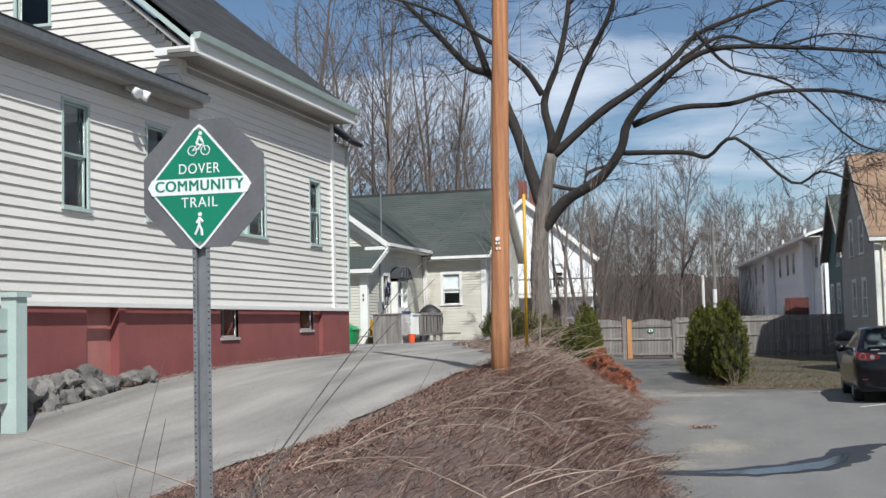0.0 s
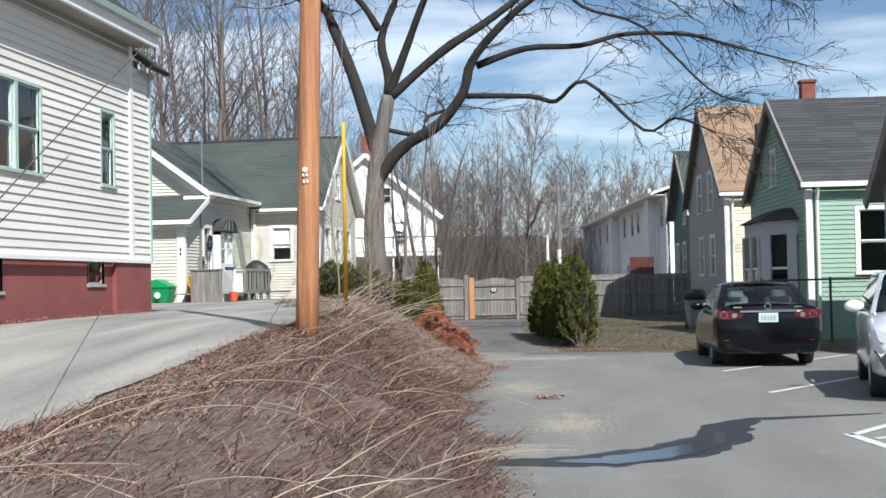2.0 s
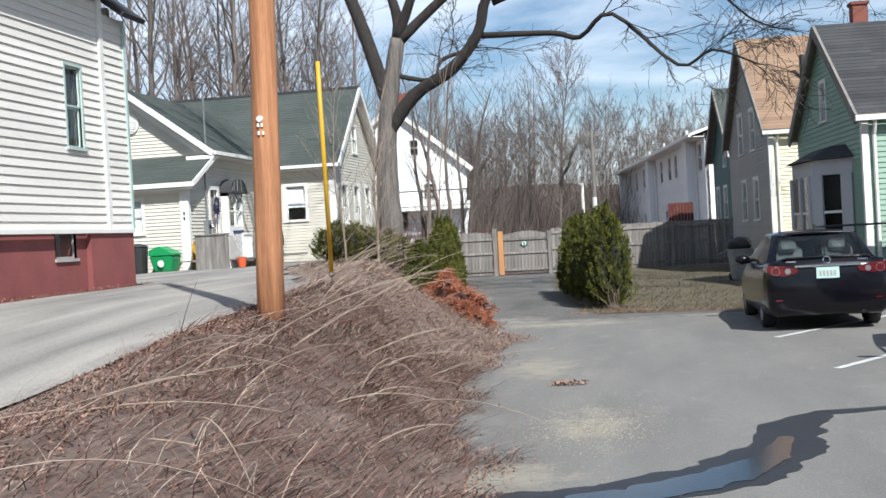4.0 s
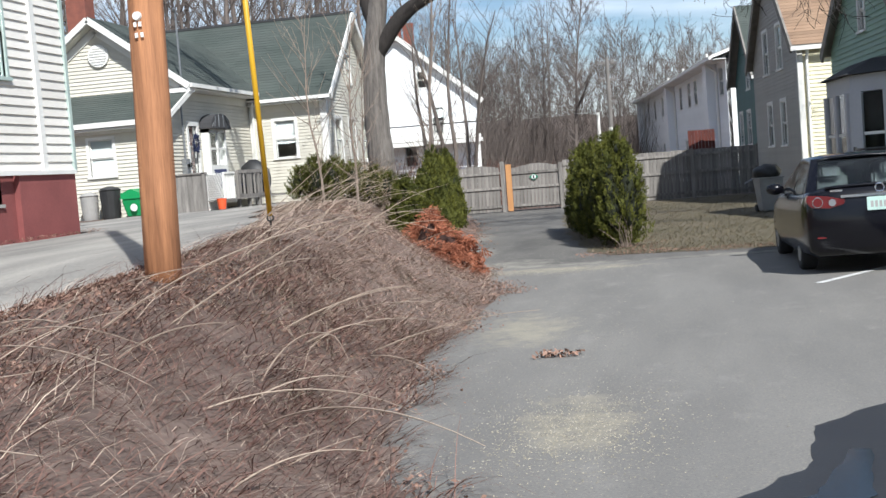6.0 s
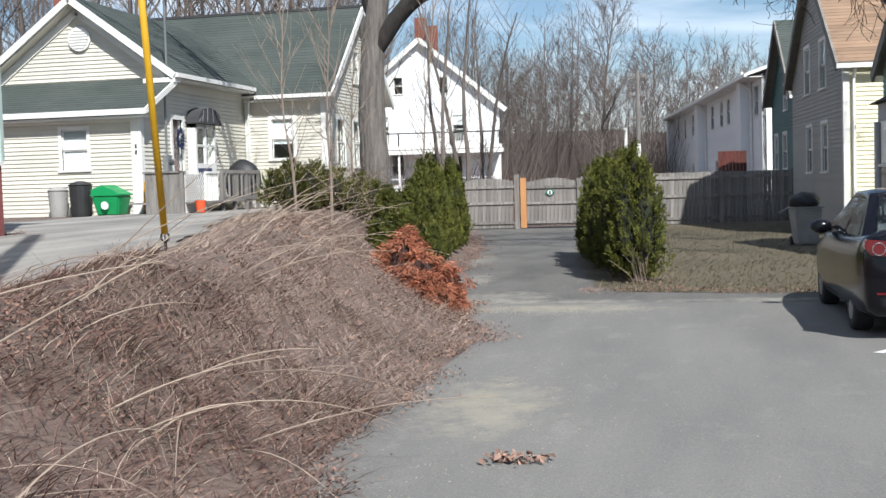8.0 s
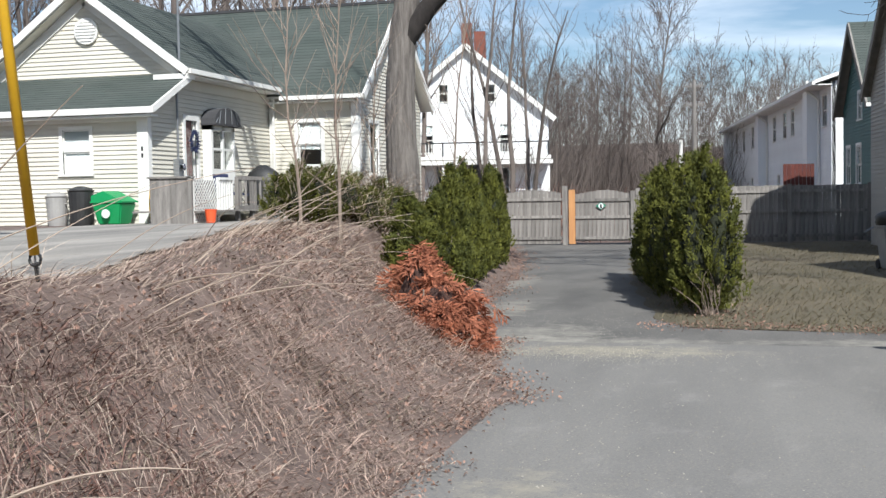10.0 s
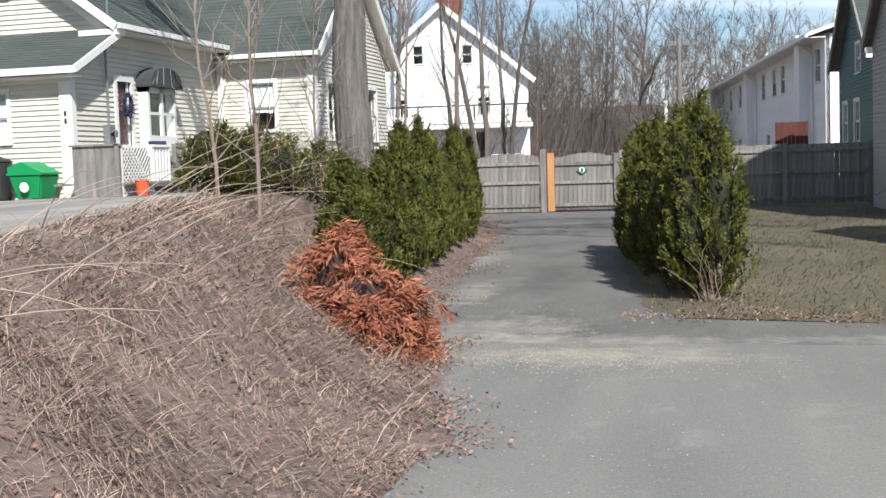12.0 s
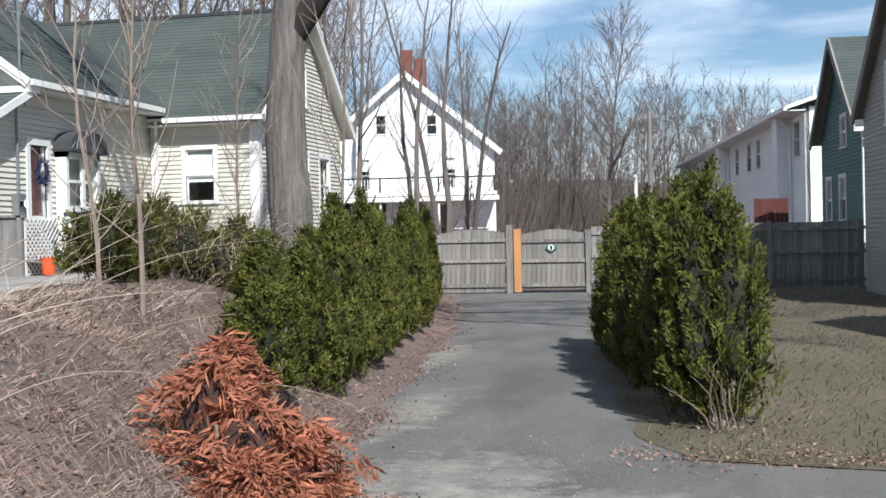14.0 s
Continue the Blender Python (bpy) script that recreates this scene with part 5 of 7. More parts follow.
bare_twigs(tall[0])
low = [shrub(51 + i, columns(51 + i, 2, 0.12, 0.36, 1.62, 0.85), E_LABEL, "low hedge along the trail", clumps=620, leaves=22, size=0.055, plume=0.09, ragged=0.13, slim=(0.15, 0.24), upright=0.18) for i in range(3)]
row = []
for i in range(14):
    f = i / 13
    y = 31.2 + 16.0 * f
    x = along(y, FOOT) - 0.62
    row.append((x, y, 0.10, 1.12 - 0.18 * f, (0.96, 1.16, 1.02, 1.24, 1.08)[i % 5] + 0.08 * f))
row.append((-4.75, 29.6, 0.35, 0.95, 0.62))
row.append((-5.1, 30.6, 0.45, 1.1, 0.7))
hedge(low, row)
top_kinds = [shrub(61 + i, columns(61 + i, 5, 0.42, 0.36, 1.1, 0.35), "dark green arborvitae shrub tangled with dry grass", "shrubs on top of the bank", clumps=800, leaves=20, size=0.052, ragged=0.18, plume=0.09, upright=0.6) for i in range(2)]
hedge(top_kinds, [(x, y, ground_z(x, y) - 0.05, s, h) for x, y, s, h in ((-7.3, 31.9, 0.85, 0.85), (-7.0, 32.3, 0.9, 0.85), (-6.4, 33.0, 0.85, 0.8), (-5.9, 34.2, 0.85, 0.85), (-6.0, 35.6, 0.8, 0.8))])
FRONDS = dict(clumps=420, leaves=20, size=0.10, droop=1.25, ragged=0.30, plume=0.11, slim=(0.06, 0.12), upright=0.75)
dead = shrub(71, [(-0.22, 0.12, 0.36, 0.10, 0.85, 0.3), (0.12, -0.10, 0.40, 0.02, 0.72, 0.2), (0.30, 0.22, 0.28, 0.05, 0.62, 0.3), (-0.30, 0.40, 0.24, 0.25, 0.95, 0.5)], "dead shrub with rusty orange foliage drooping over the bank", "", LEAF_DEAD, INNER_SHADE_DEAD, "dead_shrub", 0.6, **FRONDS)
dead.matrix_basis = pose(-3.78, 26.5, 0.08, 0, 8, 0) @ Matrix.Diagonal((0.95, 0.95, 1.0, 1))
dead2 = shrub(72, [(0.0, 0.0, 0.32, 0.0, 0.55, 0.25), (0.24, -0.16, 0.26, 0.0, 0.40, 0.2), (-0.26, 0.1, 0.24, 0.0, 0.42, 0.3)], "low dead shrub with rusty orange foliage by the asphalt", "", LEAF_DEAD, INNER_SHADE_DEAD, "dead_shrub", 0.6, **FRONDS)
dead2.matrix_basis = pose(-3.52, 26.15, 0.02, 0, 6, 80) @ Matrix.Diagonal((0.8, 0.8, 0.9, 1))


# ---- brush, litter, grass ----
def strips(name, roots, mat, label, category, seg=2):
    """Thin curved blades: each root is (place, first direction, sag, length, width)."""
    verts, faces = [], []
    for p, d, sag, ln, w in roots:
        p, d = np.array(p, float), np.array(d, float)
        s = np.cross(d, (0.3, 0.2, 0.93))
        s = s / (np.linalg.norm(s) + 1e-6) * w * 0.5
        i0 = len(verts)
        for k in range(seg + 1):
            f = k / seg
            t = s * (1 - 0.75 * f)
            verts += [tuple(p - t), tuple(p + t)]
            d = d + np.array((0, 0, -sag / seg))
            d = d / np.linalg.norm(d)
            p = p + d * ln / seg
        for k in range(seg):
            a = i0 + 2 * k
            faces.append((a, a + 1, a + 3, a + 2))
    me = bpy.data.meshes.new(name)
    me.from_pydata(verts, [], faces)
    me.materials.append(mat)
    return tagged(new(name, me), label, category, kind="stuff")


def bank_spot(rng, y0, y1, lo=0.0, hi=1.0):
    y = rng.uniform(y0, y1)
    a, b = foot_x(y), along(y, DRIVE_EDGE)
    x = a + (b - a) * rng.uniform(lo, hi) + 0.1
    return x, y


def brush(count, y0, y1, seed, lo, hi, length, width, sag):
    rng = random.Random(seed)
    out = []
    while len(out) < count:
        x, y = bank_spot(rng, y0, y1, lo, hi)
        if noise.noise((x * 0.9, y * 0.9, seed)) < rng.uniform(-1.0, -0.1) or noise.noise((x * 2.6, y * 2.6, 5.0)) < rng.uniform(-0.7, 0.15):
            continue
        a = rng.gauss(-0.4, 1.5) + noise.noise((x * 0.5, y * 0.5, 3.0)) * 2.0
        up = rng.uniform(0.25, 1.2)
        lump = 0.8 + 0.7 * noise.noise((x * 1.7, y * 1.7, 7.0))
        out.append(((x, y, ground_z(x, y) - 0.02), (math.cos(a), math.sin(a), up), rng.uniform(0.6, 1.6) * sag, lump * rng.uniform(*length), rng.uniform(*width)))
    return out


strips("dry_brush", brush(36000, 5, 20, 1, -0.04, 0.98, (0.22, 0.75), (0.003, 0.007), 1.3), STRAW_RED, "matted reddish-brown dry brush covering the bank", "dry brush", seg=3)
strips("dry_brush", brush(52000, 18, 31, 2, 0.0, 0.97, (0.14, 0.45), (0.0025, 0.0065), 1.5), BRUSH_PALE, "matted greyish-brown dry brush covering the bank", "dry brush")
strips("dry_brush", brush(26000, 19.5, 29, 8, 0.0, 0.6, (0.15, 0.42), (0.0025, 0.0065), 1.6), BRUSH_PALE, "low matted dry brush at the foot of the bank", "dry brush")
strips("dry_grass", brush(6500, 6, 18, 4, 0.0, 1.0, (0.25, 0.8), (0.003, 0.005), 1.3) + brush(11000, 18, 31, 14, 0.0, 1.0, (0.2, 0.6), (0.003, 0.006), 1.3), STRAW, "pale dry grass stalks lying across the bank", "dry grass", seg=3)
strips("dry_grass", brush(6000, 28, 40, 6, 0.35, 1.0, (0.3, 0.8), (0.005, 0.009), 1.1), STRAW, "pale dry grass round the tree and shrubs", "dry grass")
strips("dry_grass", [b for b in brush(26000, 15, 30, 16, 0.05, 0.95, (0.10, 0.3), (0.003, 0.006), 1.4) if noise.noise((b[0][0] * 0.7, b[0][1] * 0.7, 21.0)) > 0.12], BRUSH_MOSS, "patches of greenish half-dry grass on the bank", "dry grass")


strips("dry_brush", brush(9000, 6, 16, 15, -0.03, 0.4, (0.15, 0.4), (0.004, 0.009), 1.5), STRAW_RED, "low dry brush at the foot of the bank", "dry brush")
rng = random.Random(91)
tangle = []
for k in range(2600):
    x, y = rng.uniform(-7.6, -5.5), rng.uniform(31.3, 36)
    a = rng.gauss(-0.8, 0.9)
    tangle.append(((x, y, ground_z(x, y) + rng.uniform(0.2, 0.85)), (math.cos(a), math.sin(a), rng.uniform(0.1, 0.9)), rng.uniform(0.3, 1.3), rng.uniform(0.25, 0.7), rng.uniform(0.004, 0.008)))
strips("dry_grass", tangle, STRAW, "pale dry grass tangled through the shrubs", "dry grass", seg=3)


def leaves(name, spots, mat, label, seed, size=(0.022, 0.052)):
    rng = random.Random(seed)
    verts, faces = [], []
    for x, y, z in spots:
        s = rng.uniform(*size)
        m = pose(x, y, z + rng.uniform(0.004, 0.05), rng.uniform(-50, 50), rng.uniform(-50, 50), rng.uniform(0, 360))
        i = len(verts)
        verts += [tuple(m @ Vector(c)) for c in ((-s * 0.5, 0, 0), (0, -s * 0.32, s * 0.1), (s * 0.6, 0, 0), (0, s * 0.32, s * 0.12))]
        faces += [(i, i + 1, i + 2), (i, i + 2, i + 3)]
    me = bpy.data.meshes.new(name)
    me.from_pydata(verts, [], faces)
    me.materials.append(mat)
    return tagged(new(name, me), label, "leaf litter", kind="stuff")


rng = random.Random(9)
spots = []
for k in range(9000):
    x, y = bank_spot(rng, 6, 18, 0.55, 1.02)
    spots.append((x, y, ground_z(x, y)))
for k in range(7000):
    x, y = bank_spot(rng, 17, 31, -0.03, 0.7)
    spots.append((x, y, ground_z(x, y)))
for k in range(3800):  # along the trail's edge under the hedge
    y = rng.uniform(24, 53)
    x = foot_x(y) + rng.gauss(-0.05, 0.22)
    spots.append((x, y, max(0.004, ground_z(x, y))))
for k in range(1700):  # along the foot of the bank
    y = rng.uniform(9, 27.5)
    x = foot_x(y) + abs(rng.gauss(0, 0.16)) + 0.12 * noise.noise((0, y * 1.4, 2.0))
    spots.append((x, y, max(0.004, ground_z(x, y))))
for k in range(1500):  # along the edge of the lawn and round the hedge
    x = rng.uniform(-1.9, 4.2)
    y = 28.75 + rng.gauss(0, 0.22) + (0.25 if x < 0 else 0)
    spots.append((x, y, 0.008))
for k in range(1300):
    y = rng.uniform(12.5, 27.5)
    x = -9.85 + rng.gauss(0, 0.16)
    spots.append((x, y, ground_z(x, y) + 0.03))
for k in range(900):
    y = rng.uniform(29.3, 37)
    spots.append((-1.0 - 0.2 * (y - 30.5) + rng.gauss(0, 0.35), y, 0.008))
leaves("leaf_litter", spots, LEAF_LITTER, "fallen brown leaves scattered over the bank", 10, (0.016, 0.040))


def turf_blades(count, seed):
    rng = random.Random(seed)
    out = []
    while len(out) < count:
        y = 28.3 + (rng.random() ** 1.5) * 24
        x = rng.uniform(-2.6, 4.6)
        if x < trail_right(y) + 0.06 + 0.1 * rng.random() or (y < 28.9 + 0.15 * math.sin(x * 3) and rng.random() < 0.6):
            continue
        a = rng.uniform(0, 6.28)
        out.append(((x, y, 0.0), (math.cos(a) * 0.7, math.sin(a) * 0.7, rng.uniform(0.5, 1.2)), rng.uniform(0.3, 1.4), rng.uniform(0.05, 0.13), rng.uniform(0.005, 0.011)))
    return out


strips("grass", turf_blades(30000, 12), GRASS, "short half-dry grass of the lawn", "grass", seg=2)


def stalks():
    """Long single stalks arching out of the brush; the dark canes stand by the sign."""
    rng = random.Random(31)

    def stalk(x, y, a, length, up, sag, r, mat):
        z = ground_z(x, y)
        p, d = Vector((x, y, z)), Vector((math.cos(a), math.sin(a), up)).normalized()
        pts = [p]
        for k in range(9):
            d = (d + Vector((0, 0, -sag / 9))).normalized()
            p = p + d * length / 9
            pts.append(p)
        solo("stalk", tube(fresh(), pts, [r * (1 - 0.08 * k) for k in range(10)], 4), mat, "long dry stalk arching over the bank", "stalk", "dry stalks on the bank")

    for k in range(74):
        x, y = bank_spot(rng, 7.5, 19.5, 0.1, 0.85)
        stalk(x, y, rng.gauss(0.1, 1.1), rng.uniform(0.5, 1.9), rng.uniform(0.12, 0.7), rng.uniform(0.1, 1.0), rng.uniform(0.004, 0.008), STRAW)
    for k in range(34):
        x, y = bank_spot(rng, 18, 29, 0.35, 1.0)
        stalk(x, y, rng.gauss(0.2, 0.6), rng.uniform(0.8, 1.7), rng.uniform(0.4, 1.0), rng.uniform(0.4, 1.2), rng.uniform(0.004, 0.006), STRAW)
    for x, y, a, ln, up in ((-3.1, 6.2, 0.5, 2.4, 1.5), (-3.0, 6.0, 0.45, 1.9, 1.4), (-3.35, 5.4, 1.2, 1.1, 3.5), (-3.75, 6.4, 1.3, 0.7, 4.0), (-2.55, 6.9, 0.6, 1.2, 2.2), (-2.2, 7.4, 1.2, 0.8, 3.0)):
        stalk(x, y, a, ln, up, 0.25, 0.006, BARK)


stalks()


# ---- utility pole, guy wire ----
def utility_pole():
    t = thing("utility_pole", -4.0, 17.2, ground_z(-4.0, 17.2), label="round orange-brown timber utility pole on the bank", category="utility pole")
    pts = [(0.03 * i, 0, -0.4 + 1.1 * i) for i in range(11)]
    part("shaft", tube(fresh(), pts, [0.142 - 0.0035 * i for i in range(11)], 20), POLE_WOOD, t, smooth=True)
    bm = fresh()
    bmesh.ops.create_cone(bm, cap_ends=True, segments=14, radius1=0.035, radius2=0.03, depth=0.03, matrix=pose(0.055, -0.145, 1.98, 90))
    part("disc_tag", bm, WHITE, t, "small round metal tag")
    for k, (dx, dz) in enumerate(((-0.025, 1.90), (0.015, 1.90), (-0.02, 1.82), (0.025, 1.82))):
        part("number_tag", box(fresh(), 0.05 + dx, -0.152, dz, 0.05 + dx + 0.022, -0.142, dz + 0.036), WHITE, t)
    g = thing("guy_wire", -4.26, 20.5, 1.0, label="steel guy wire in a yellow plastic guard", category="guy wire")
    a, b = Vector((-0.02, 0.06, -0.15)), Vector((0.58, -2.43, 9.9))
    part("wire", tube(fresh(), [a, b], 0.006, 5), STEEL, g)
    d = (b - a).normalized()
    part("guard", tube(fresh(), [a + d * 0.47, a + d * 3.15], [0.028, 0.028], 10), YELLOW, g, "bright yellow plastic guard", smooth=True)
    part("anchor", tube(fresh(), [a, a + d * 0.42], 0.012, 6), DARK_STEEL, g)
    part("eye_bolt", tube(fresh(), [(0.035 * math.cos(k * 0.449), 0, 0.035 * math.sin(k * 0.449)) for k in range(15)], 0.009, 5, cap=False), DARK_STEEL, g, at=Matrix.Translation(a + d * 0.44))



utility_pole()


# ---- trail sign ----
def lettering(parent, words, x, y, z, size, mat, name="lettering", width=None):
    cu = bpy.data.curves.new(name, "FONT")
    cu.body, cu.size, cu.align_x, cu.align_y, cu.extrude = words, size, "CENTER", "CENTER", 0.0008
    cu.space_character = 1.12
    tmp = bpy.data.objects.new(name, cu)
    me = bpy.data.meshes.new_from_object(tmp)
    bpy.data.objects.remove(tmp)
    me.materials.append(mat)
    ob = new(name, me)
    ob.parent = parent
    wide = max(v.co.x for v in me.vertices) - min(v.co.x for v in me.vertices)
    s = width / wide if width else 1.0
    ob.matrix_basis = pose(x, y, z, 90, 0, 0) @ Matrix.Diagonal((s, 1, 1, 1))
    return ob


def disc(bm, x, y, z, r, depth, seg=20):
    bmesh.ops.create_cone(bm, cap_ends=True, segments=seg, radius1=r, radius2=r, depth=depth, matrix=pose(x, y, z, 90))
    return bm


def ring(bm, x, y, z, r, w, seg=22):
    tube(bm, [(x + r * math.cos(2 * math.pi * k / seg), y, z + r * math.sin(2 * math.pi * k / seg)) for k in range(seg + 1)], w, 4, cap=False)
    return bm


def trail_sign():
    zc = 2.41
    t = thing("trail_sign", -2.78, 5.3, ground_z(-2.78, 5.3), 3, "green and white diamond trail sign on a grey octagon", "sign")
    z = zc - ground_z(-2.78, 5.3)
    post = fresh()
    box(post, -0.048, 0.012, -0.5, -0.030, 0.016, z + 0.28)
    box(post, 0.030, 0.012, -0.5, 0.048, 0.016, z + 0.28)
    box(post, -0.030, 0.012, -0.5, -0.026, 0.045, z + 0.28)
    box(post, 0.026, 0.012, -0.5, 0.030, 0.045, z + 0.28)
    box(post, -0.026, 0.041, -0.5, 0.026, 0.045, z + 0.28)
    pst = part("post", post, STEEL, t, "perforated galvanised channel post")
    for k in range(60):
        zz = 0.1 + k * 0.0254 * 1.35
        if zz > z - 0.33:
            break
        for x in (-0.039, 0.039):
            part("hole", disc(fresh(), x, 0.0112, zz, 0.0045, 0.0012, 8), DARK, pst)
    R = 0.36
    octo = [(R * math.cos(radians(22.5 + 45 * k)), z + 0.015 + R * math.sin(radians(22.5 + 45 * k))) for k in range(8)]
    part("octagon", prism(fresh(), [(u + 0.02, v) for u, v in octo], 0.004, 0.008, Matrix.Identity(4)), SIGN_BACK, t, "bare grey back of an octagonal sign")
    h = 0.335

    def diamond(s, w):
        pts = []
        for cx, cz in ((0, s), (-s, 0), (0, -s), (s, 0)):
            d = Vector((cx, cz)).normalized()
            e = Vector((-d.y, d.x))
            p = Vector((cx, cz)) - d * w
            pts += [tuple(p - e * w), tuple(p + d * w * 0.62), tuple(p + e * w)]
        return [(u * 0.88, z + v) for u, v in pts]

    part("border", prism(fresh(), diamond(h, 0.03), -0.001, 0.003, Matrix.Identity(4)), SIGN_WHITE, t)
    part("panel", prism(fresh(), diamond(h - 0.018, 0.026), -0.003, -0.001, Matrix.Identity(4)), SIGN_GREEN, t, "green diamond panel")
    part("band", prism(fresh(), [(-0.262, z - 0.042), (-0.285, z), (-0.262, z + 0.042), (0.262, z + 0.042), (0.285, z), (0.262, z - 0.042)], -0.005, -0.003, Matrix.Identity(4)), SIGN_WHITE, t, "white band across the middle")
    lettering(t, "DOVER", 0, -0.004, z + 0.090, 0.075, SIGN_WHITE, width=0.225)
    for k, dx in enumerate((-0.0025, 0.0025)):
        lettering(t, "COMMUNITY", dx, -0.006 - 0.0004 * k, z + 0.002, 0.078, SIGN_GREEN, width=0.485)
    lettering(t, "TRAIL", 0, -0.004, z - 0.085, 0.075, SIGN_WHITE, width=0.20)
    bike = ring(fresh(), -0.036, -0.004, z + 0.185, 0.024, 0.0032)
    ring(bike, 0.036, -0.004, z + 0.185, 0.024, 0.0032)
    for a, b in (((-0.036, 0.185), (-0.008, 0.215)), ((-0.008, 0.215), (0.026, 0.217)), ((0.036, 0.185), (0.024, 0.228)), ((-0.008, 0.19), (0.02, 0.215)), ((-0.036, 0.185), (-0.008, 0.19))):
        tube(bike, [(a[0], -0.004, z + a[1]), (b[0], -0.004, z + b[1])], 0.003, 5)
    part("bicycle_mark", bike, SIGN_WHITE, t, "white bicycle symbol")
    rider = disc(fresh(), 0.010, -0.004, z + 0.275, 0.010, 0.004, 12)
    for pts in (((-0.012, 0.222), (0.004, 0.26), (0.012, 0.25)), ((0.004, 0.255), (0.024, 0.228)), ((-0.012, 0.222), (0.008, 0.21), (-0.004, 0.19))):
        tube(rider, [(u, -0.004, z + v) for u, v in pts], 0.007, 6)
    part("rider_mark", rider, SIGN_WHITE, t)
    walker = disc(fresh(), 0.004, -0.004, z - 0.145, 0.011, 0.004, 12)
    for pts in (((0.0, -0.160), (-0.002, -0.205)), ((-0.002, -0.2), (0.012, -0.225), (0.014, -0.255)), ((-0.002, -0.2), (-0.012, -0.228), (-0.024, -0.250)), ((0.0, -0.165), (0.02, -0.185)), ((0.0, -0.165), (-0.016, -0.19))):
        tube(walker, [(u, -0.004, z + v) for u, v in pts], 0.007, 6)
    part("walker_mark", walker, SIGN_WHITE, t)
    for zz in (z + 0.295, z - 0.295):
        part("bolt", disc(fresh(), 0, -0.005, zz, 0.009, 0.006, 8), STEEL, t)


trail_sign()


# ---- wooden fence and gate across the trail ----
def board_mesh(mat):
    bm = box(fresh(), 0, 0, 0, 0.132, 0.02, 1)
    return mesh_of(bm, "board", mat)


def fence_run(f, x0, x1, y0, y1, height, arch=0.0, mesh=None, base=0.03):
    length = math.hypot(x1 - x0, y1 - y0)
    turn = math.degrees(math.atan2(y1 - y0, x1 - x0))
    n = int(length / 0.139)
    rng = random.Random(int(abs(x0) * 100))
    for i in range(n):
        u = i * 0.139
        hgt = height + arch * math.sin(math.pi * (u + 0.07) / length) + rng.uniform(-0.012, 0.012)
        ob = new("board", mesh)
        ob.parent = f
        ob.matrix_basis = pose(x0, y0, base, 0, 0, turn) @ Matrix.Translation((u, rng.uniform(-0.003, 0.003), 0)) @ Matrix.Diagonal((1, 1, hgt - base, 1))
    for z in (0.22, height * 0.55, height - 0.18):
        bm = box(fresh(), 0, -0.045, z - 0.045, length, -0.004, z + 0.045)
        part("rail", bm, GREY_WOOD, f, at=pose(x0, y0, 0, 0, 0, turn))


def fence():
    gray = board_mesh(GREY_WOOD)
    f = thing("fence", -6.6, 53, 0, 0, "weathered grey board fence with an arched panel", "fence")
    fence_run(f, -2.1, -0.05, 0, 0, 1.66, 0.14, gray)
    part("post", box(fresh(), -0.09, -0.10, -0.02, 0.07, 0.06, 1.9), GREY_WOOD, f)
    part("post", box(fresh(), -2.22, -0.08, -0.02, -2.1, 0.05, 1.75), GREY_WOOD, f)
    g = thing("gate", -6.52, 53, 0, 0, "weathered grey board gate with one new orange board", "gate")
    fence_run(g, 0.24, 2.05, 0, 0, 1.62, 0.13, gray, 0.12)
    part("new_board", box(fresh(), 0.03, -0.05, 0.03, 0.23, 0.0, 1.78), NEW_WOOD, g, "new orange-brown board")
    part("mark", prism(fresh(), ((0.0, 0.12), (-0.17, 0), (0, -0.12), (0.17, 0)), -0.060, -0.052, pose(1.07, 0, 1.25)), SIGN_GREEN, g, "small green and white diamond marker")
    part("mark", disc(fresh(), 1.07, -0.063, 1.25, 0.085, 0.004), SIGN_WHITE, g)
    part("mark", box(fresh(), 1.04, -0.067, 1.18, 1.10, -0.064, 1.30), BLACK_PLASTIC, g)
    r = thing("fence", -4.42, 53, 0, 0, "weathered grey board fence closing the lawn", "fence")
    part("post", box(fresh(), -0.08, -0.1, -0.02, 0.06, 0.05, 1.72), GREY_WOOD, r)
    fence_run(r, 0.07, 7.4, 0, 1.4, 1.8, 0.0, gray)
    for k in range(1, 4):
        part("post", box(fresh(), 2.4 * k - 0.06, 0.3 * k + 0.05, -0.02, 2.4 * k + 0.06, 0.3 * k + 0.17, 1.85), GREY_WOOD, r)


fence()


def chain_fence():
    """Chain-link fence in front of the mint house."""
    f = thing("chain_fence", 3.05, 31.2, 0, -8, "grey chain-link fence with round posts", "chain-link fence")
    for k in range(4):
        part("post", tube(fresh(), [(k * 1.5, 0, -0.1), (k * 1.5, 0, 1.5)], 0.03, 8), DARK_STEEL, f)
    part("top_rail", tube(fresh(), [(0, 0, 1.45), (4.5, 0, 1.45)], 0.022, 8), DARK_STEEL, f)
    mesh = fresh()
    for k in range(60):
        for s in (1, -1):
            x0 = k * 0.1 - 0.7 if s > 0 else k * 0.1 + 0.7
            pts = [(x0, 0.004 * s, 0.03), (x0 + s * 1.4, 0.004 * s, 1.43)]
            if s > 0 and x0 < 0:
                pts[0] = (0, 0.004, 0.03 - x0)
            if s > 0 and x0 + 1.4 > 4.5:
                continue
            if s < 0 and (x0 > 4.5 or x0 - 1.4 < 0):
                continue
            tube(mesh, pts, 0.002, 3, cap=False)
    tagged(part("wire_mesh", mesh, DARK_STEEL, f), kind="stuff")


chain_fence()


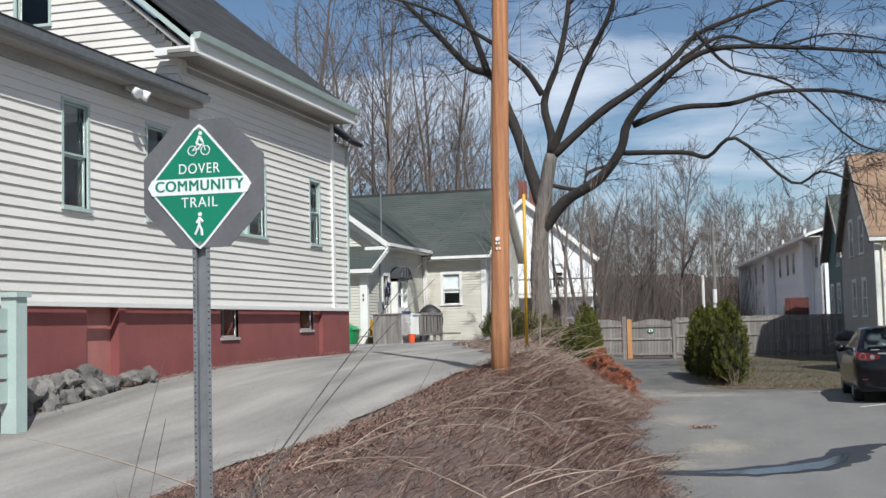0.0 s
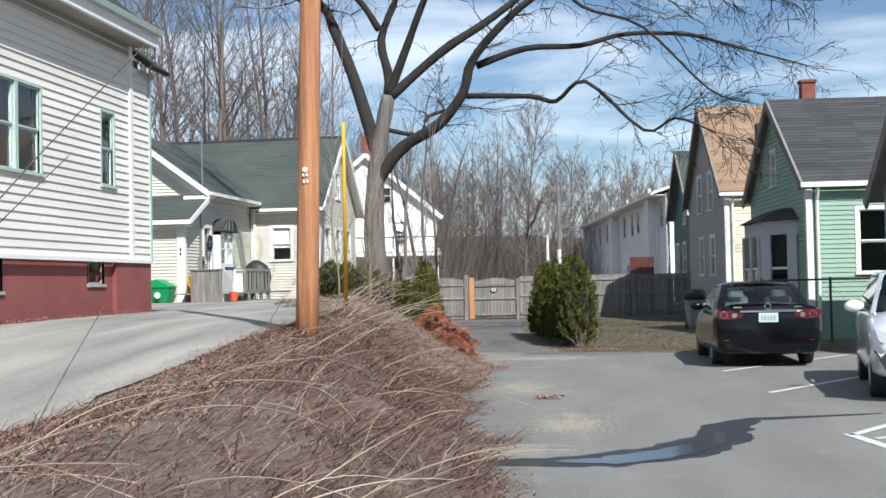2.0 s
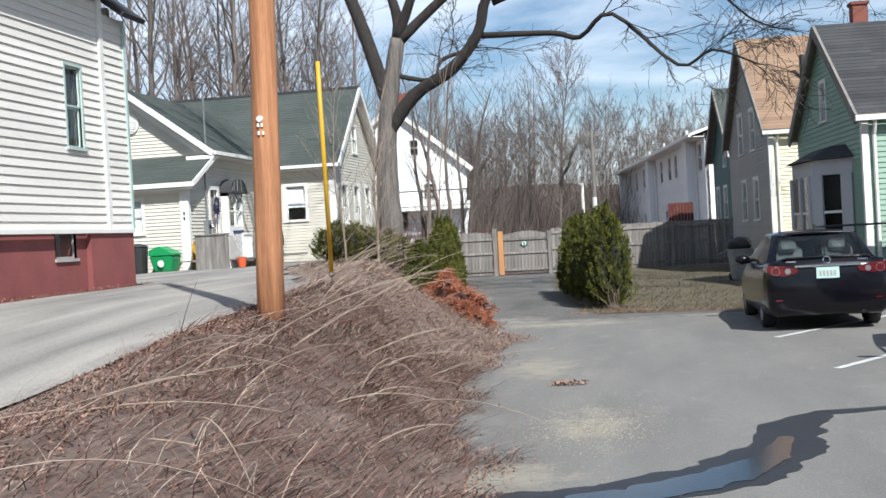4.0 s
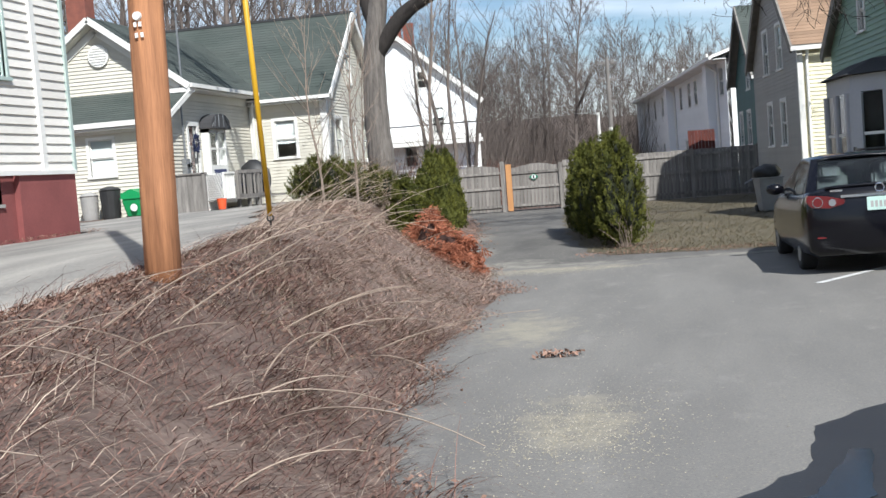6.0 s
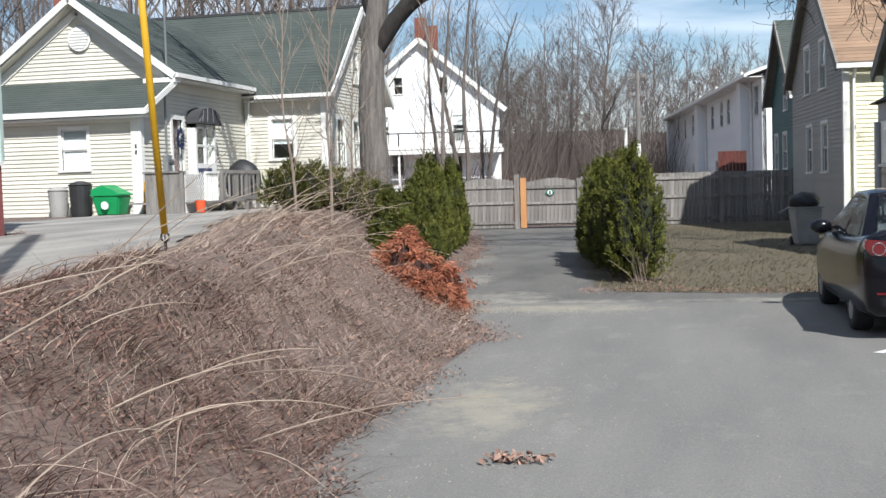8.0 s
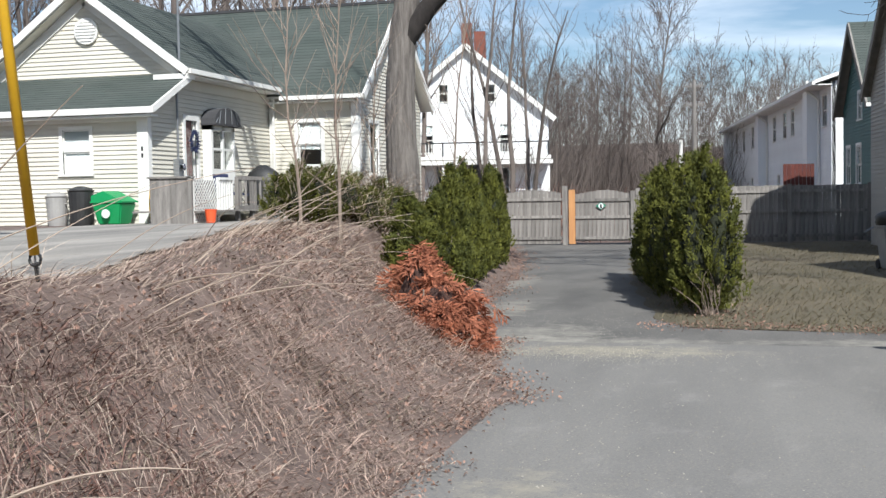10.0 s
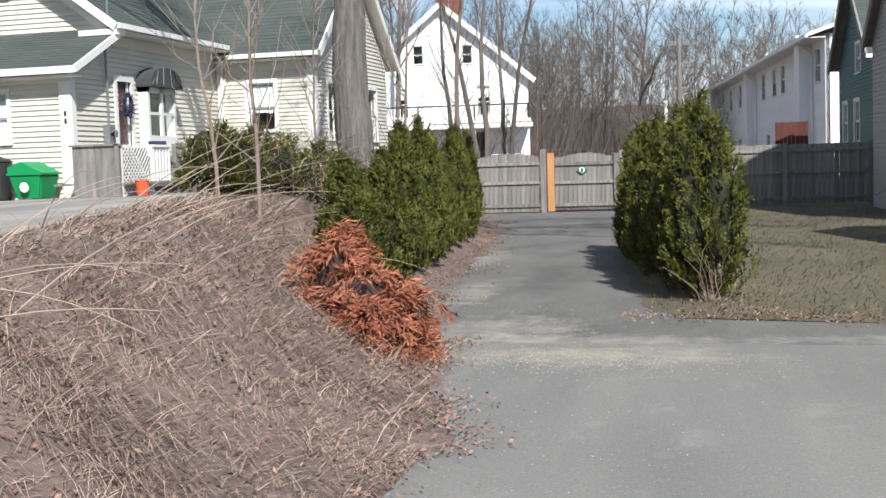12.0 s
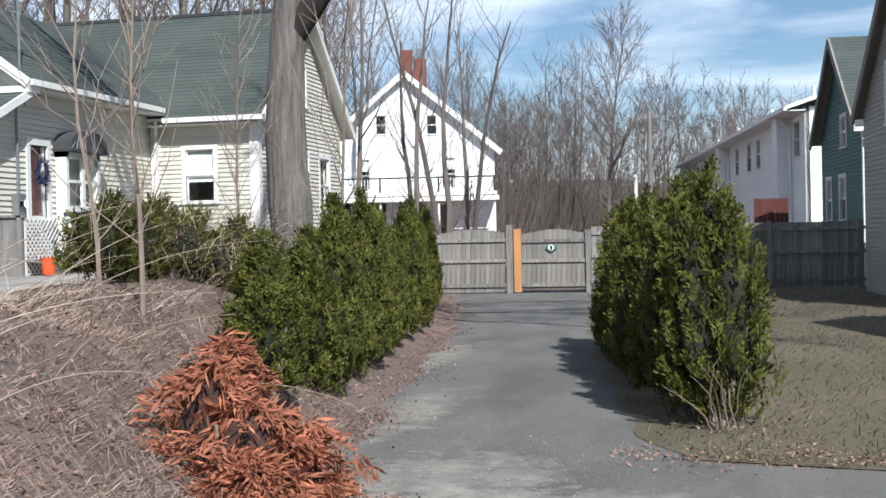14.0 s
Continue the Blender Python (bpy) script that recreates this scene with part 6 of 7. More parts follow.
# ---- cars; local y runs from the tail to the nose ----
def loft(bm, stations, close=True):
    """Rings of half outlines (x, z), mirrored, along y."""
    rings = []
    for y, half in stations:
        full = [(x, z) for x, z in half] + [(-x, z) for x, z in reversed(half)]
        rings.append([bm.verts.new((x, y, z)) for x, z in full])
    n = len(rings[0])
    for a, b in zip(rings, rings[1:]):
        for k in range(n):
            bm.faces.new((a[k], a[(k + 1) % n], b[(k + 1) % n], b[k]))
    if close:
        bm.faces.new(rings[0])
        bm.faces.new(rings[-1][::-1])
    bmesh.ops.recalc_face_normals(bm, faces=bm.faces)
    return bm


def wheel(car, x, y, r, side):
    seg = 28
    bm = fresh()
    prof = [(-0.10, r * 0.66), (-0.10, r * 0.93), (-0.07, r), (0.07, r), (0.10, r * 0.93), (0.10, r * 0.66)]
    rings = [[bm.verts.new((x + px, y + pr * math.cos(2 * math.pi * k / seg), r + pr * math.sin(2 * math.pi * k / seg))) for k in range(seg)] for px, pr in prof]
    for a, b in zip(rings, rings[1:] + rings[:1]):
        for k in range(seg):
            bm.faces.new((a[k], a[(k + 1) % seg], b[(k + 1) % seg], b[k]))
    bmesh.ops.recalc_face_normals(bm, faces=bm.faces)
    w = part("wheel", bm, RUBBER, car, "black tyre on a grey alloy rim", smooth=True)
    bm = fresh()
    bmesh.ops.create_cone(bm, cap_ends=True, segments=24, radius1=r * 0.64, radius2=r * 0.64, depth=0.06, matrix=pose(x + side * 0.0, y, r, 0, 90))
    part("hub", bm, DARK_STEEL, w)
    bm = ring(fresh(), 0, 0, 0, r * 0.63, 0.014)
    for k in range(10):
        a = 2 * math.pi * k / 10
        tube(bm, [(0.03 * math.cos(a), 0, 0.03 * math.sin(a)), (r * 0.62 * math.cos(a), 0, r * 0.62 * math.sin(a))], [0.022, 0.014], 5)
    part("rim", bm, ALLOY, w, at=pose(x + side * 0.085, y, r, 0, 0, 90))


def cabin(car, y, belt, roof, half, top, paint):
    """Glasshouse: y = rear glass foot, rear roof edge, front roof edge, windscreen foot."""
    y0, y1, y2, y3 = y
    def pane(name, pts, mat, t=0.008):
        vs = [Vector(p) for p in pts]
        n = (vs[1] - vs[0]).cross(vs[2] - vs[0]).normalized() * t
        bm = fresh()
        a = [bm.verts.new(v) for v in vs]
        b = [bm.verts.new(v - n) for v in vs]
        bm.faces.new(a)
        bm.faces.new(b[::-1])
        for k in range(len(a)):
            bm.faces.new((a[k], b[k], b[(k + 1) % len(a)], a[(k + 1) % len(a)]))
        bmesh.ops.recalc_face_normals(bm, faces=bm.faces)
        ob = part(name, bm, mat, car)
        if mat is CAR_GLASS:
            ob.visible_shadow = False
        return ob
    pane("rear_window", [(-half + 0.13, y0, belt), (half - 0.13, y0, belt), (top - 0.06, y1, roof - 0.04), (-top + 0.06, y1, roof - 0.04)], CAR_GLASS)
    pane("windscreen", [(half - 0.06, y3, belt), (-half + 0.06, y3, belt), (-top + 0.03, y2, roof - 0.03), (top - 0.03, y2, roof - 0.03)], CAR_GLASS)
    ym = (y1 + y2) / 2
    for s in (-1, 1):
        b, c = s * half, s * top
        rear = [(b, y0 + 0.28, belt), (b, ym - 0.04, belt), (c, ym - 0.04, roof - 0.05), (c, y1 + 0.06, roof - 0.05)]
        fore = [(b, ym + 0.04, belt), (b, y3 - 0.10, belt), (c, y2 - 0.05, roof - 0.05), (c, ym + 0.04, roof - 0.05)]
        for q in (rear, fore):
            pane("side_window", q if s > 0 else q[::-1], CAR_GLASS)
        posts = (
            [(b - s * 0.14, y0 - 0.02, belt - 0.02), (b, y0 + 0.06, belt - 0.02), (c, y1 + 0.02, roof - 0.04), (c - s * 0.08, y1 - 0.02, roof - 0.03)],
            [(b, y0 + 0.05, belt - 0.02), (b, y0 + 0.29, belt - 0.02), (c, y1 + 0.07, roof - 0.04), (c, y1 + 0.01, roof - 0.04)],
            [(b, ym - 0.05, belt - 0.02), (b, ym + 0.05, belt - 0.02), (c, ym + 0.05, roof - 0.04), (c, ym - 0.05, roof - 0.04)],
            [(b, y3 - 0.11, belt - 0.02), (b - s * 0.05, y3 + 0.01, belt - 0.02), (c - s * 0.04, y2 + 0.01, roof - 0.03), (c, y2 - 0.06, roof - 0.04)],
        )
        for q in posts:
            pane("pillar", q if s > 0 else q[::-1], paint, 0.02)
    st = []
    for f in (0.0, 0.04, 0.2, 0.5, 0.8, 0.96, 1.0):
        yy = y1 - 0.02 + (y2 - y1 + 0.04) * f
        dip = 0.035 * (abs(f - 0.5) * 2) ** 3
        st.append((yy, [(top + 0.02, roof - 0.06 - dip), (top, roof - 0.02 - dip), (top * 0.6, roof + 0.015 - dip), (0, roof + 0.03 - dip)]))
    bm = fresh()
    rows = [[bm.verts.new((sx * x, yy, z)) for x, z, sx in [(x, z, 1) for x, z in h] + [(x, z, -1) for x, z in reversed(h[:-1])]] for yy, h in st]
    for a, b in zip(rows, rows[1:]):
        for k in range(len(a) - 1):
            bm.faces.new((a[k], a[k + 1], b[k + 1], b[k]))
    low = bmesh.ops.extrude_face_region(bm, geom=bm.faces[:])
    for v in [g for g in low["geom"] if isinstance(g, bmesh.types.BMVert)]:
        v.co.z -= 0.03
    bmesh.ops.recalc_face_normals(bm, faces=bm.faces)
    part("roof", bm, paint, car, smooth=True)
    for s in (-0.38, 0.38):
        for yy in (y1 + 0.15, ym + 0.35):
            bm = fresh()
            bmesh.ops.create_cube(bm, size=1, matrix=pose(s, yy, belt - 0.05, -12) @ Matrix.Diagonal((0.46, 0.12, 0.55, 1)))
            bmesh.ops.bevel(bm, geom=bm.edges[:], offset=0.04, segments=2, affect="EDGES")
            seat = part("seat", bm, SEAT_GREY, car)
            bm = fresh()
            bmesh.ops.create_cube(bm, size=1, matrix=pose(s, yy - 0.06, belt + 0.24, -8) @ Matrix.Diagonal((0.26, 0.09, 0.18, 1)))
            bmesh.ops.bevel(bm, geom=bm.edges[:], offset=0.035, segments=2, affect="EDGES")
            part("headrest", bm, SEAT_GREY, seat)


def body_half(w, z0, zs, zt):
    return [(w * 0.86, z0), (w * 0.97, z0 + 0.06), (w, z0 + 0.26), (w, zs - 0.22), (w * 0.975, zs - 0.06), (w * 0.92, zs), (w * 0.55, zt), (0.001, zt + 0.012)]


def mirror(car, x, y, z, mat):
    bm = fresh()
    bmesh.ops.create_icosphere(bm, subdivisions=2, radius=1, matrix=pose(x, y, z) @ Matrix.Diagonal((0.13, 0.08, 0.085, 1)))
    m = part("mirror", bm, mat, car, smooth=True)
    part("stalk", tube(fresh(), [(x * 0.86, y + 0.02, z - 0.05), (x, y + 0.02, z - 0.03)], 0.025, 6), BLACK_PLASTIC, m)


def sedan():
    c = thing("car", 2.27, 23.62, 0, 1.5, "glossy black four-door sedan parked on the lot", "car")
    W = 0.88
    st = [(0.0, 0.80, 0.34, 0.86, 0.90), (0.05, 0.84, 0.26, 0.98, 1.02), (0.14, 0.86, 0.22, 1.02, 1.075), (0.5, W, 0.20, 0.99, 1.07), (0.95, W, 0.18, 0.97, 1.02), (1.7, W, 0.18, 0.94, 0.97), (2.9, W, 0.18, 0.92, 0.95), (3.35, W, 0.18, 0.90, 0.95), (3.9, 0.87, 0.2, 0.80, 0.87), (4.3, 0.82, 0.22, 0.70, 0.76), (4.5, 0.70, 0.28, 0.60, 0.64), (4.54, 0.6, 0.35, 0.52, 0.55)]
    part("body", loft(fresh(), [(y, body_half(w, z0, zs, zt)) for y, w, z0, zs, zt in st]), CAR_BLACK, c, smooth=True)
    cabin(c, (0.50, 1.22, 2.25, 3.25), 0.98, 1.44, 0.81, 0.62, CAR_BLACK)
    part("parcel_shelf", box(fresh(), -0.66, 0.58, 0.93, 0.66, 1.15, 0.97), BLACK_PLASTIC, c)
    part("headliner", box(fresh(), -0.56, 1.3, 1.34, 0.56, 2.2, 1.37), BLACK_PLASTIC, c)
    for s in (-1, 1):
        bm = prism(fresh(), [(s * u, z) for u, z in ((0.40, 0.91), (0.43, 0.85), (0.60, 0.81), (0.80, 0.83), (0.865, 0.90), (0.85, 0.985), (0.62, 0.965))], -0.018, 0.14, Matrix.Identity(4))
        bmesh.ops.bevel(bm, geom=bm.edges[:], offset=0.012, segments=2, affect="EDGES")
        lamp = part("tail_lamp", bm, LAMP_RED, c, "red wraparound tail lamp", smooth=False)
        part("reverse_lens", disc(fresh(), s * 0.56, -0.02, 0.885, 0.042, 0.008, 18), ALLOY, lamp)
        part("brake_lens", disc(fresh(), s * 0.73, -0.02, 0.895, 0.055, 0.008, 18), LAMP_RED, lamp)
        part("lens_rim", ring(fresh(), s * 0.73, -0.022, 0.895, 0.058, 0.006), CHROME, lamp)
        part("reflector", box(fresh(), s * 0.70 - 0.05, -0.006, 0.455, s * 0.70 + 0.05, 0.03, 0.475), LAMP_RED, c)
        wheel(c, s * 0.76, 0.98, 0.315, s)
        wheel(c, s * 0.76, 3.58, 0.315, s)
        mirror(c, s * 0.93, 2.85, 1.0, CAR_BLACK)
        part("badge", box(fresh(), s * 0.5 - 0.07, 0.045, 1.01, s * 0.5 + 0.07, 0.055, 1.03), CHROME, c)
    part("trim_strip", box(fresh(), -0.46, -0.022, 0.935, 0.46, 0.02, 0.965), CHROME, c, "chrome strip above the plate")
    part("emblem", ring(fresh(), 0, 0.03, 1.03, 0.05, 0.009), CHROME, c)
    pl = part("number_plate", box(fresh(), -0.16, -0.018, 0.765, 0.16, 0.005, 0.925), PLATE, c, "pale green number plate with unreadable marks")
    for k in range(5):
        part("mark", box(fresh(), -0.12 + 0.05 * k, -0.0205, 0.80, -0.088 + 0.05 * k, -0.0185, 0.875), GREY_PLASTIC, pl)
    part("boot_lip", tube(fresh(), [(0.62 * k / 4, 0.085 + 0.03 * (k / 4) ** 2, 1.075 - 0.02 * (k / 4) ** 2) for k in range(-4, 5)], 0.018, 8), CAR_BLACK, c, smooth=True)
    part("bumper_seam", box(fresh(), -0.78, 0.004, 0.735, 0.78, 0.03, 0.742), DARK, c)
    part("exhaust", tube(fresh(), [(0.48, 0.02, 0.27), (0.48, 0.25, 0.27)], 0.03, 10), CHROME, c)
    part("dashboard", box(fresh(), -0.7, 2.75, 0.7, 0.7, 3.2, 0.98), BLACK_PLASTIC, c)
    part("rear_mirror", box(fresh(), -0.11, 2.45, 1.27, 0.11, 2.48, 1.33), BLACK_PLASTIC, c)


sedan()


def crossover():
    c = thing("car", 4.22, 21.9, 0, 172, "white crossover car parked nose-out on the lot", "car")
    W = 0.89
    st = [(0.0, 0.80, 0.4, 0.95, 1.0), (0.1, 0.86, 0.3, 1.05, 1.1), (0.6, W, 0.26, 1.05, 1.08), (1.7, W, 0.25, 1.03, 1.05), (2.9, W, 0.25, 1.02, 1.05), (3.3, W, 0.25, 1.00, 1.08), (3.8, 0.88, 0.27, 0.93, 1.02), (4.15, 0.86, 0.30, 0.84, 0.92), (4.36, 0.78, 0.32, 0.74, 0.80), (4.44, 0.66, 0.36, 0.62, 0.66)]
    part("body", loft(fresh(), [(y, body_half(w, z0, zs, zt)) for y, w, z0, zs, zt in st]), CAR_WHITE, c, smooth=True)
    cabin(c, (0.05, 0.6, 2.2, 3.2), 1.05, 1.58, 0.82, 0.62, CAR_WHITE)
    for s in (-1, 1):
        out = ((0.40, 0.70), (0.66, 0.66), (0.80, 0.74), (0.84, 0.88), (0.70, 0.84), (0.44, 0.78))
        lamp = part("headlamp", prism(fresh(), [(s * u, z) for u, z in out], 4.0, 4.37, Matrix.Identity(4)), LAMP_CLEAR, c, "clear swept-back headlamp")
        part("reflector", disc(fresh(), s * 0.62, 4.375, 0.75, 0.05, 0.01), CHROME, lamp)
        part("fog_recess", prism(fresh(), [(s * u, z) for u, z in ((0.50, 0.42), (0.74, 0.40), (0.80, 0.52), (0.72, 0.60), (0.54, 0.58))], 4.1, 4.40, Matrix.Identity(4)), BLACK_PLASTIC, c)
        part("fog_lamp", disc(fresh(), s * 0.64, 4.405, 0.5, 0.055, 0.012), LAMP_CLEAR, c)
        wheel(c, s * 0.77, 0.9, 0.335, s)
        wheel(c, s * 0.77, 3.52, 0.335, s)
        mirror(c, s * 1.0, 2.95, 1.12, CAR_WHITE)
    part("grille", prism(fresh(), ((-0.4, 0.68), (-0.34, 0.56), (0.34, 0.56), (0.4, 0.68), (0.36, 0.74), (-0.36, 0.74)), 4.2, 4.43, Matrix.Identity(4)), BLACK_PLASTIC, c)
    part("grille_bar", box(fresh(), -0.36, 4.43, 0.64, 0.36, 4.445, 0.67), CHROME, c)
    part("dashboard", box(fresh(), -0.7, 2.6, 0.8, 0.7, 3.1, 1.06), BLACK_PLASTIC, c)


crossover()


# ---- markings, water and sand on the lot ----
def strip(name, a, b, w, mat, label, z=0.009):
    a, b = Vector(a), Vector(b)
    s = (b - a).normalized()
    n = Vector((-s.y, s.x)) * w / 2
    bm = fresh()
    vs = [bm.verts.new((p.x, p.y, z)) for p in (a - n, b - n, b + n, a + n)]
    bm.faces.new(vs)
    return solo(name, bm, mat, label, "road marking", kind="structure")


strip("line", (1.43, 22.86), (4.1, 26.75), 0.10, LINE, "white painted parking line")
strip("line", (1.72, 19.1), (4.1, 22.7), 0.10, LINE, "white painted parking line")
strip("line", (1.95, 14.76), (4.1, 18.1), 0.10, LINE, "white painted parking line")
strip("line", (1.93, 14.85), (2.55, 11.6), 0.11, LINE, "white painted hatching outline")
strip("line", (2.12, 14.5), (4.1, 16.0), 0.09, LINE, "white painted hatching bar", z=0.0095)
strip("line", (2.3, 13.2), (4.1, 14.6), 0.09, LINE, "white painted hatching bar")


def pool(name, spine, widths, z, mat, label, seed, ragged=0.12):
    """A flat uneven patch along a short spine."""
    rng = random.Random(seed)
    pts = [Vector(p) for p in spine]
    n = len(pts)
    left, right = [], []
    for i in range((n - 1) * 10 + 1):
        k = min(n - 2, i // 10)
        f = i / 10 - k
        p = pts[k].lerp(pts[k + 1], smooth(f) * 0.5 + f * 0.5)
        d0 = (pts[min(n - 1, k + 1)] - pts[max(0, k - 1)]).normalized()
        d1 = (pts[min(n - 1, k + 2)] - pts[k]).normalized()
        d = d0.lerp(d1, f).normalized()
        w = widths[k] + (widths[min(n - 1, k + 1)] - widths[k]) * f
        nn = Vector((-d.y, d.x))
        left.append(p + nn * w * (1 + ragged * noise.noise((i * 0.37, seed, 0)) * 3 + rng.uniform(-0.4, 0.4) * ragged))
        right.append(p - nn * w * (1 + ragged * noise.noise((i * 0.41, seed, 9)) * 3 + rng.uniform(-0.4, 0.4) * ragged))
    bm = fresh()
    a = [bm.verts.new((p.x, p.y, z)) for p in left]
    b = [bm.verts.new((p.x, p.y, z)) for p in right]
    for k in range(len(a) - 1):
        bm.faces.new((b[k], b[k + 1], a[k + 1], a[k]))
    return solo(name, bm, mat, label, "puddle" if mat is not SAND else "sand", kind="structure")


SAND = material("thin sand and straw", (0.34, 0.30, 0.22), (0.23, 0.21, 0.18), 0.95, 5, 70, 0.4, mixed=0.5)
pool("wet_patch", ((-2.0, 12.9), (-1.2, 13.0), (-0.4, 13.1), (0.3, 13.7), (0.75, 14.6), (0.85, 15.5), (1.2, 16.1), (2.6, 16.6)), (0.06, 0.16, 0.34, 0.36, 0.28, 0.24, 0.12, 0.03), 0.008, WET, "dark wet stain running across the asphalt", 3)
pool("water", ((-0.75, 13.05), (-0.3, 13.1), (0.25, 13.6), (0.6, 14.2), (0.78, 15.0)), (0.04, 0.20, 0.20, 0.12, 0.05), 0.012, WATER, "shallow puddle reflecting the sky", 8)


def specks(name, spots, mat, label, seed, size):
    rng = random.Random(seed)
    verts, faces = [], []
    for x, y in spots:
        s = rng.uniform(*size)
        i = len(verts)
        a = rng.uniform(0, 6.3)
        for k in range(4):
            verts.append((x + s * math.cos(a + k * 1.57) * rng.uniform(0.6, 1), y + s * math.sin(a + k * 1.57) * rng.uniform(0.6, 1), 0.006))
        verts.append((x, y, 0.006 + s * 0.6))
        faces += [(i + k, i + (k + 1) % 4, i + 4) for k in range(4)]
    me = bpy.data.meshes.new(name)
    me.from_pydata(verts, [], faces)
    me.materials.append(mat)
    return tagged(new(name, me), label, "gravel", kind="stuff")


rng = random.Random(77)
GRIT = material("pale grit", (0.31, 0.285, 0.24), (0.21, 0.195, 0.165), 0.95, 8, 60, 0.2, vary=0.4, island=True)
grit = []
for cx, cy, sx, sy, n in ((-0.75, 16.0, 0.35, 0.7, 1500), (-1.3, 19.5, 0.35, 2.0, 500), (-2.2, 26.4, 0.9, 0.35, 1600), (-2.6, 28.6, 0.7, 1.2, 900), (-1.2, 22.5, 0.8, 2.5, 500)):
    grit += [(rng.gauss(cx, sx), rng.gauss(cy, sy)) for _ in range(n)]
for k in range(2600):
    y = rng.uniform(9, 48)
    grit.append((rng.uniform(-5, 4), y))
for k in range(1500):
    y = rng.uniform(9, 40)
    grit.append((foot_x(y) + abs(rng.gauss(0, 0.4)), y))
grit = [(x, y) for x, y in grit if x > foot_x(y) - 0.02]
DUST = material("pale straw dust", (0.38, 0.34, 0.26), (0.28, 0.25, 0.19), 0.95, 8, 60, 0.2, vary=0.3, island=True)
specks("gravel", [(rng.gauss(cx, sx), rng.gauss(cy, sy)) for cx, cy, sx, sy, n in ((-0.75, 15.6, 0.3, 0.5, 1800), (-1.2, 13.2, 0.5, 0.8, 600), (-2.3, 26.6, 0.9, 0.25, 1500)) for _ in range(n)], DUST, "pale straw dust lying on the asphalt", 6, (0.003, 0.009))
specks("gravel", grit, GRIT, "pale grit and straw dust on the asphalt", 5, (0.003, 0.010))
clump = [(x + rng.gauss(0, 0.10), y + rng.gauss(0, 0.05)) for x, y in ((-1.15, 18.45),) for _ in range(90)]
leaves("leaf_clump", [(x, y, 0.004) for x, y in clump], LEAF_LITTER, "small clump of dead leaves on the asphalt", 6, (0.03, 0.06))


# ---- at the cream house: bins, deck, meter, mast ----
def wheelie(x, y, z, turn, mat, label, wide=0.5, high=0.68, lid=None):
    b = thing("bin", x, y, z, turn, label, "bin")
    bm = fresh()
    lo, hi = wide * 0.36, wide * 0.5
    a = [bm.verts.new((sx * lo, sy * lo * 0.9, 0.02)) for sx, sy in ((-1, -1), (1, -1), (1, 1), (-1, 1))]
    c = [bm.verts.new((sx * hi, sy * hi * 0.9, high)) for sx, sy in ((-1, -1), (1, -1), (1, 1), (-1, 1))]
    bm.faces.new(a[::-1])
    bm.faces.new(c)
    for k in range(4):
        bm.faces.new((a[k], a[(k + 1) % 4], c[(k + 1) % 4], c[k]))
    bmesh.ops.bevel(bm, geom=bm.edges[:], offset=0.03, segments=2, affect="EDGES")
    part("tub", bm, mat, b)
    bm = box(fresh(), -hi - 0.02, -hi * 0.9 - 0.02, high, hi + 0.02, hi * 0.9 + 0.02, high + 0.035)
    part("rim", bm, mat, b)
    if lid:
        pts = ((-hi, high + 0.035), (hi, high + 0.035), (hi * 0.9, high + 0.06), (-hi * 0.2, high + lid), (-hi, high + lid * 0.6))
        part("lid", prism(fresh(), pts, -hi * 0.9, hi * 0.9, Matrix.Identity(4)), mat, b)
    return b


zb = 1.1
bin1 = wheelie(-14.28, 38.3, zb, 0, BIN_GREEN, "green plastic recycling bin with a pale round mark", 0.74, 0.5, lid=0.26)
part("mark", disc(fresh(), 0.0, -0.33, 0.3, 0.1, 0.01), SIGN_WHITE, bin1, at=pose(0, 0, 0, 6))


def barrel(x, y, z, r, h, mat, label):
    b = thing("trash_can", x, y, z, 0, label, "trash can")
    part("can", tube(fresh(), [(0, 0, 0), (0, 0, h * 0.1), (0, 0, h * 0.85), (0, 0, h)], [r * 0.82, r * 0.86, r * 0.98, r], 20), mat, b, smooth=False)
    part("rim", ring(fresh(), 0, 0, 0, r, 0.02), mat, b, at=pose(0, 0, h, 90))
    part("lid", tube(fresh(), [(0, 0, h), (0, 0, h + 0.05), (0, 0, h + 0.1)], [r * 0.98, r * 0.85, r * 0.25], 20), mat, b)
    for s in (-1, 1):
        part("handle", tube(fresh(), [(s * r, -0.06, h * 0.75), (s * (r + 0.05), 0, h * 0.75), (s * r, 0.06, h * 0.75)], 0.012, 5), mat, b)


barrel(-15.16, 38.4, zb, 0.28, 0.78, BLACK_PLASTIC, "black plastic trash can against the clapboards")
barrel(-15.78, 38.4, zb, 0.24, 0.66, GREY_PLASTIC, "grey plastic trash can against the clapboards")
hose = fresh()
for k in range(4):
    tube(hose, [(-13.45 + 0.02 * k + 0.07 * math.cos(a), 38.5 + 0.03 * k, 1.55 + 0.42 * math.sin(a)) for a in [2 * math.pi * i / 18 for i in range(19)]], 0.016, 5, cap=False)
solo("garden_hose", hose, YELLOW, "coiled yellow hose hanging by the corner board", "hose")


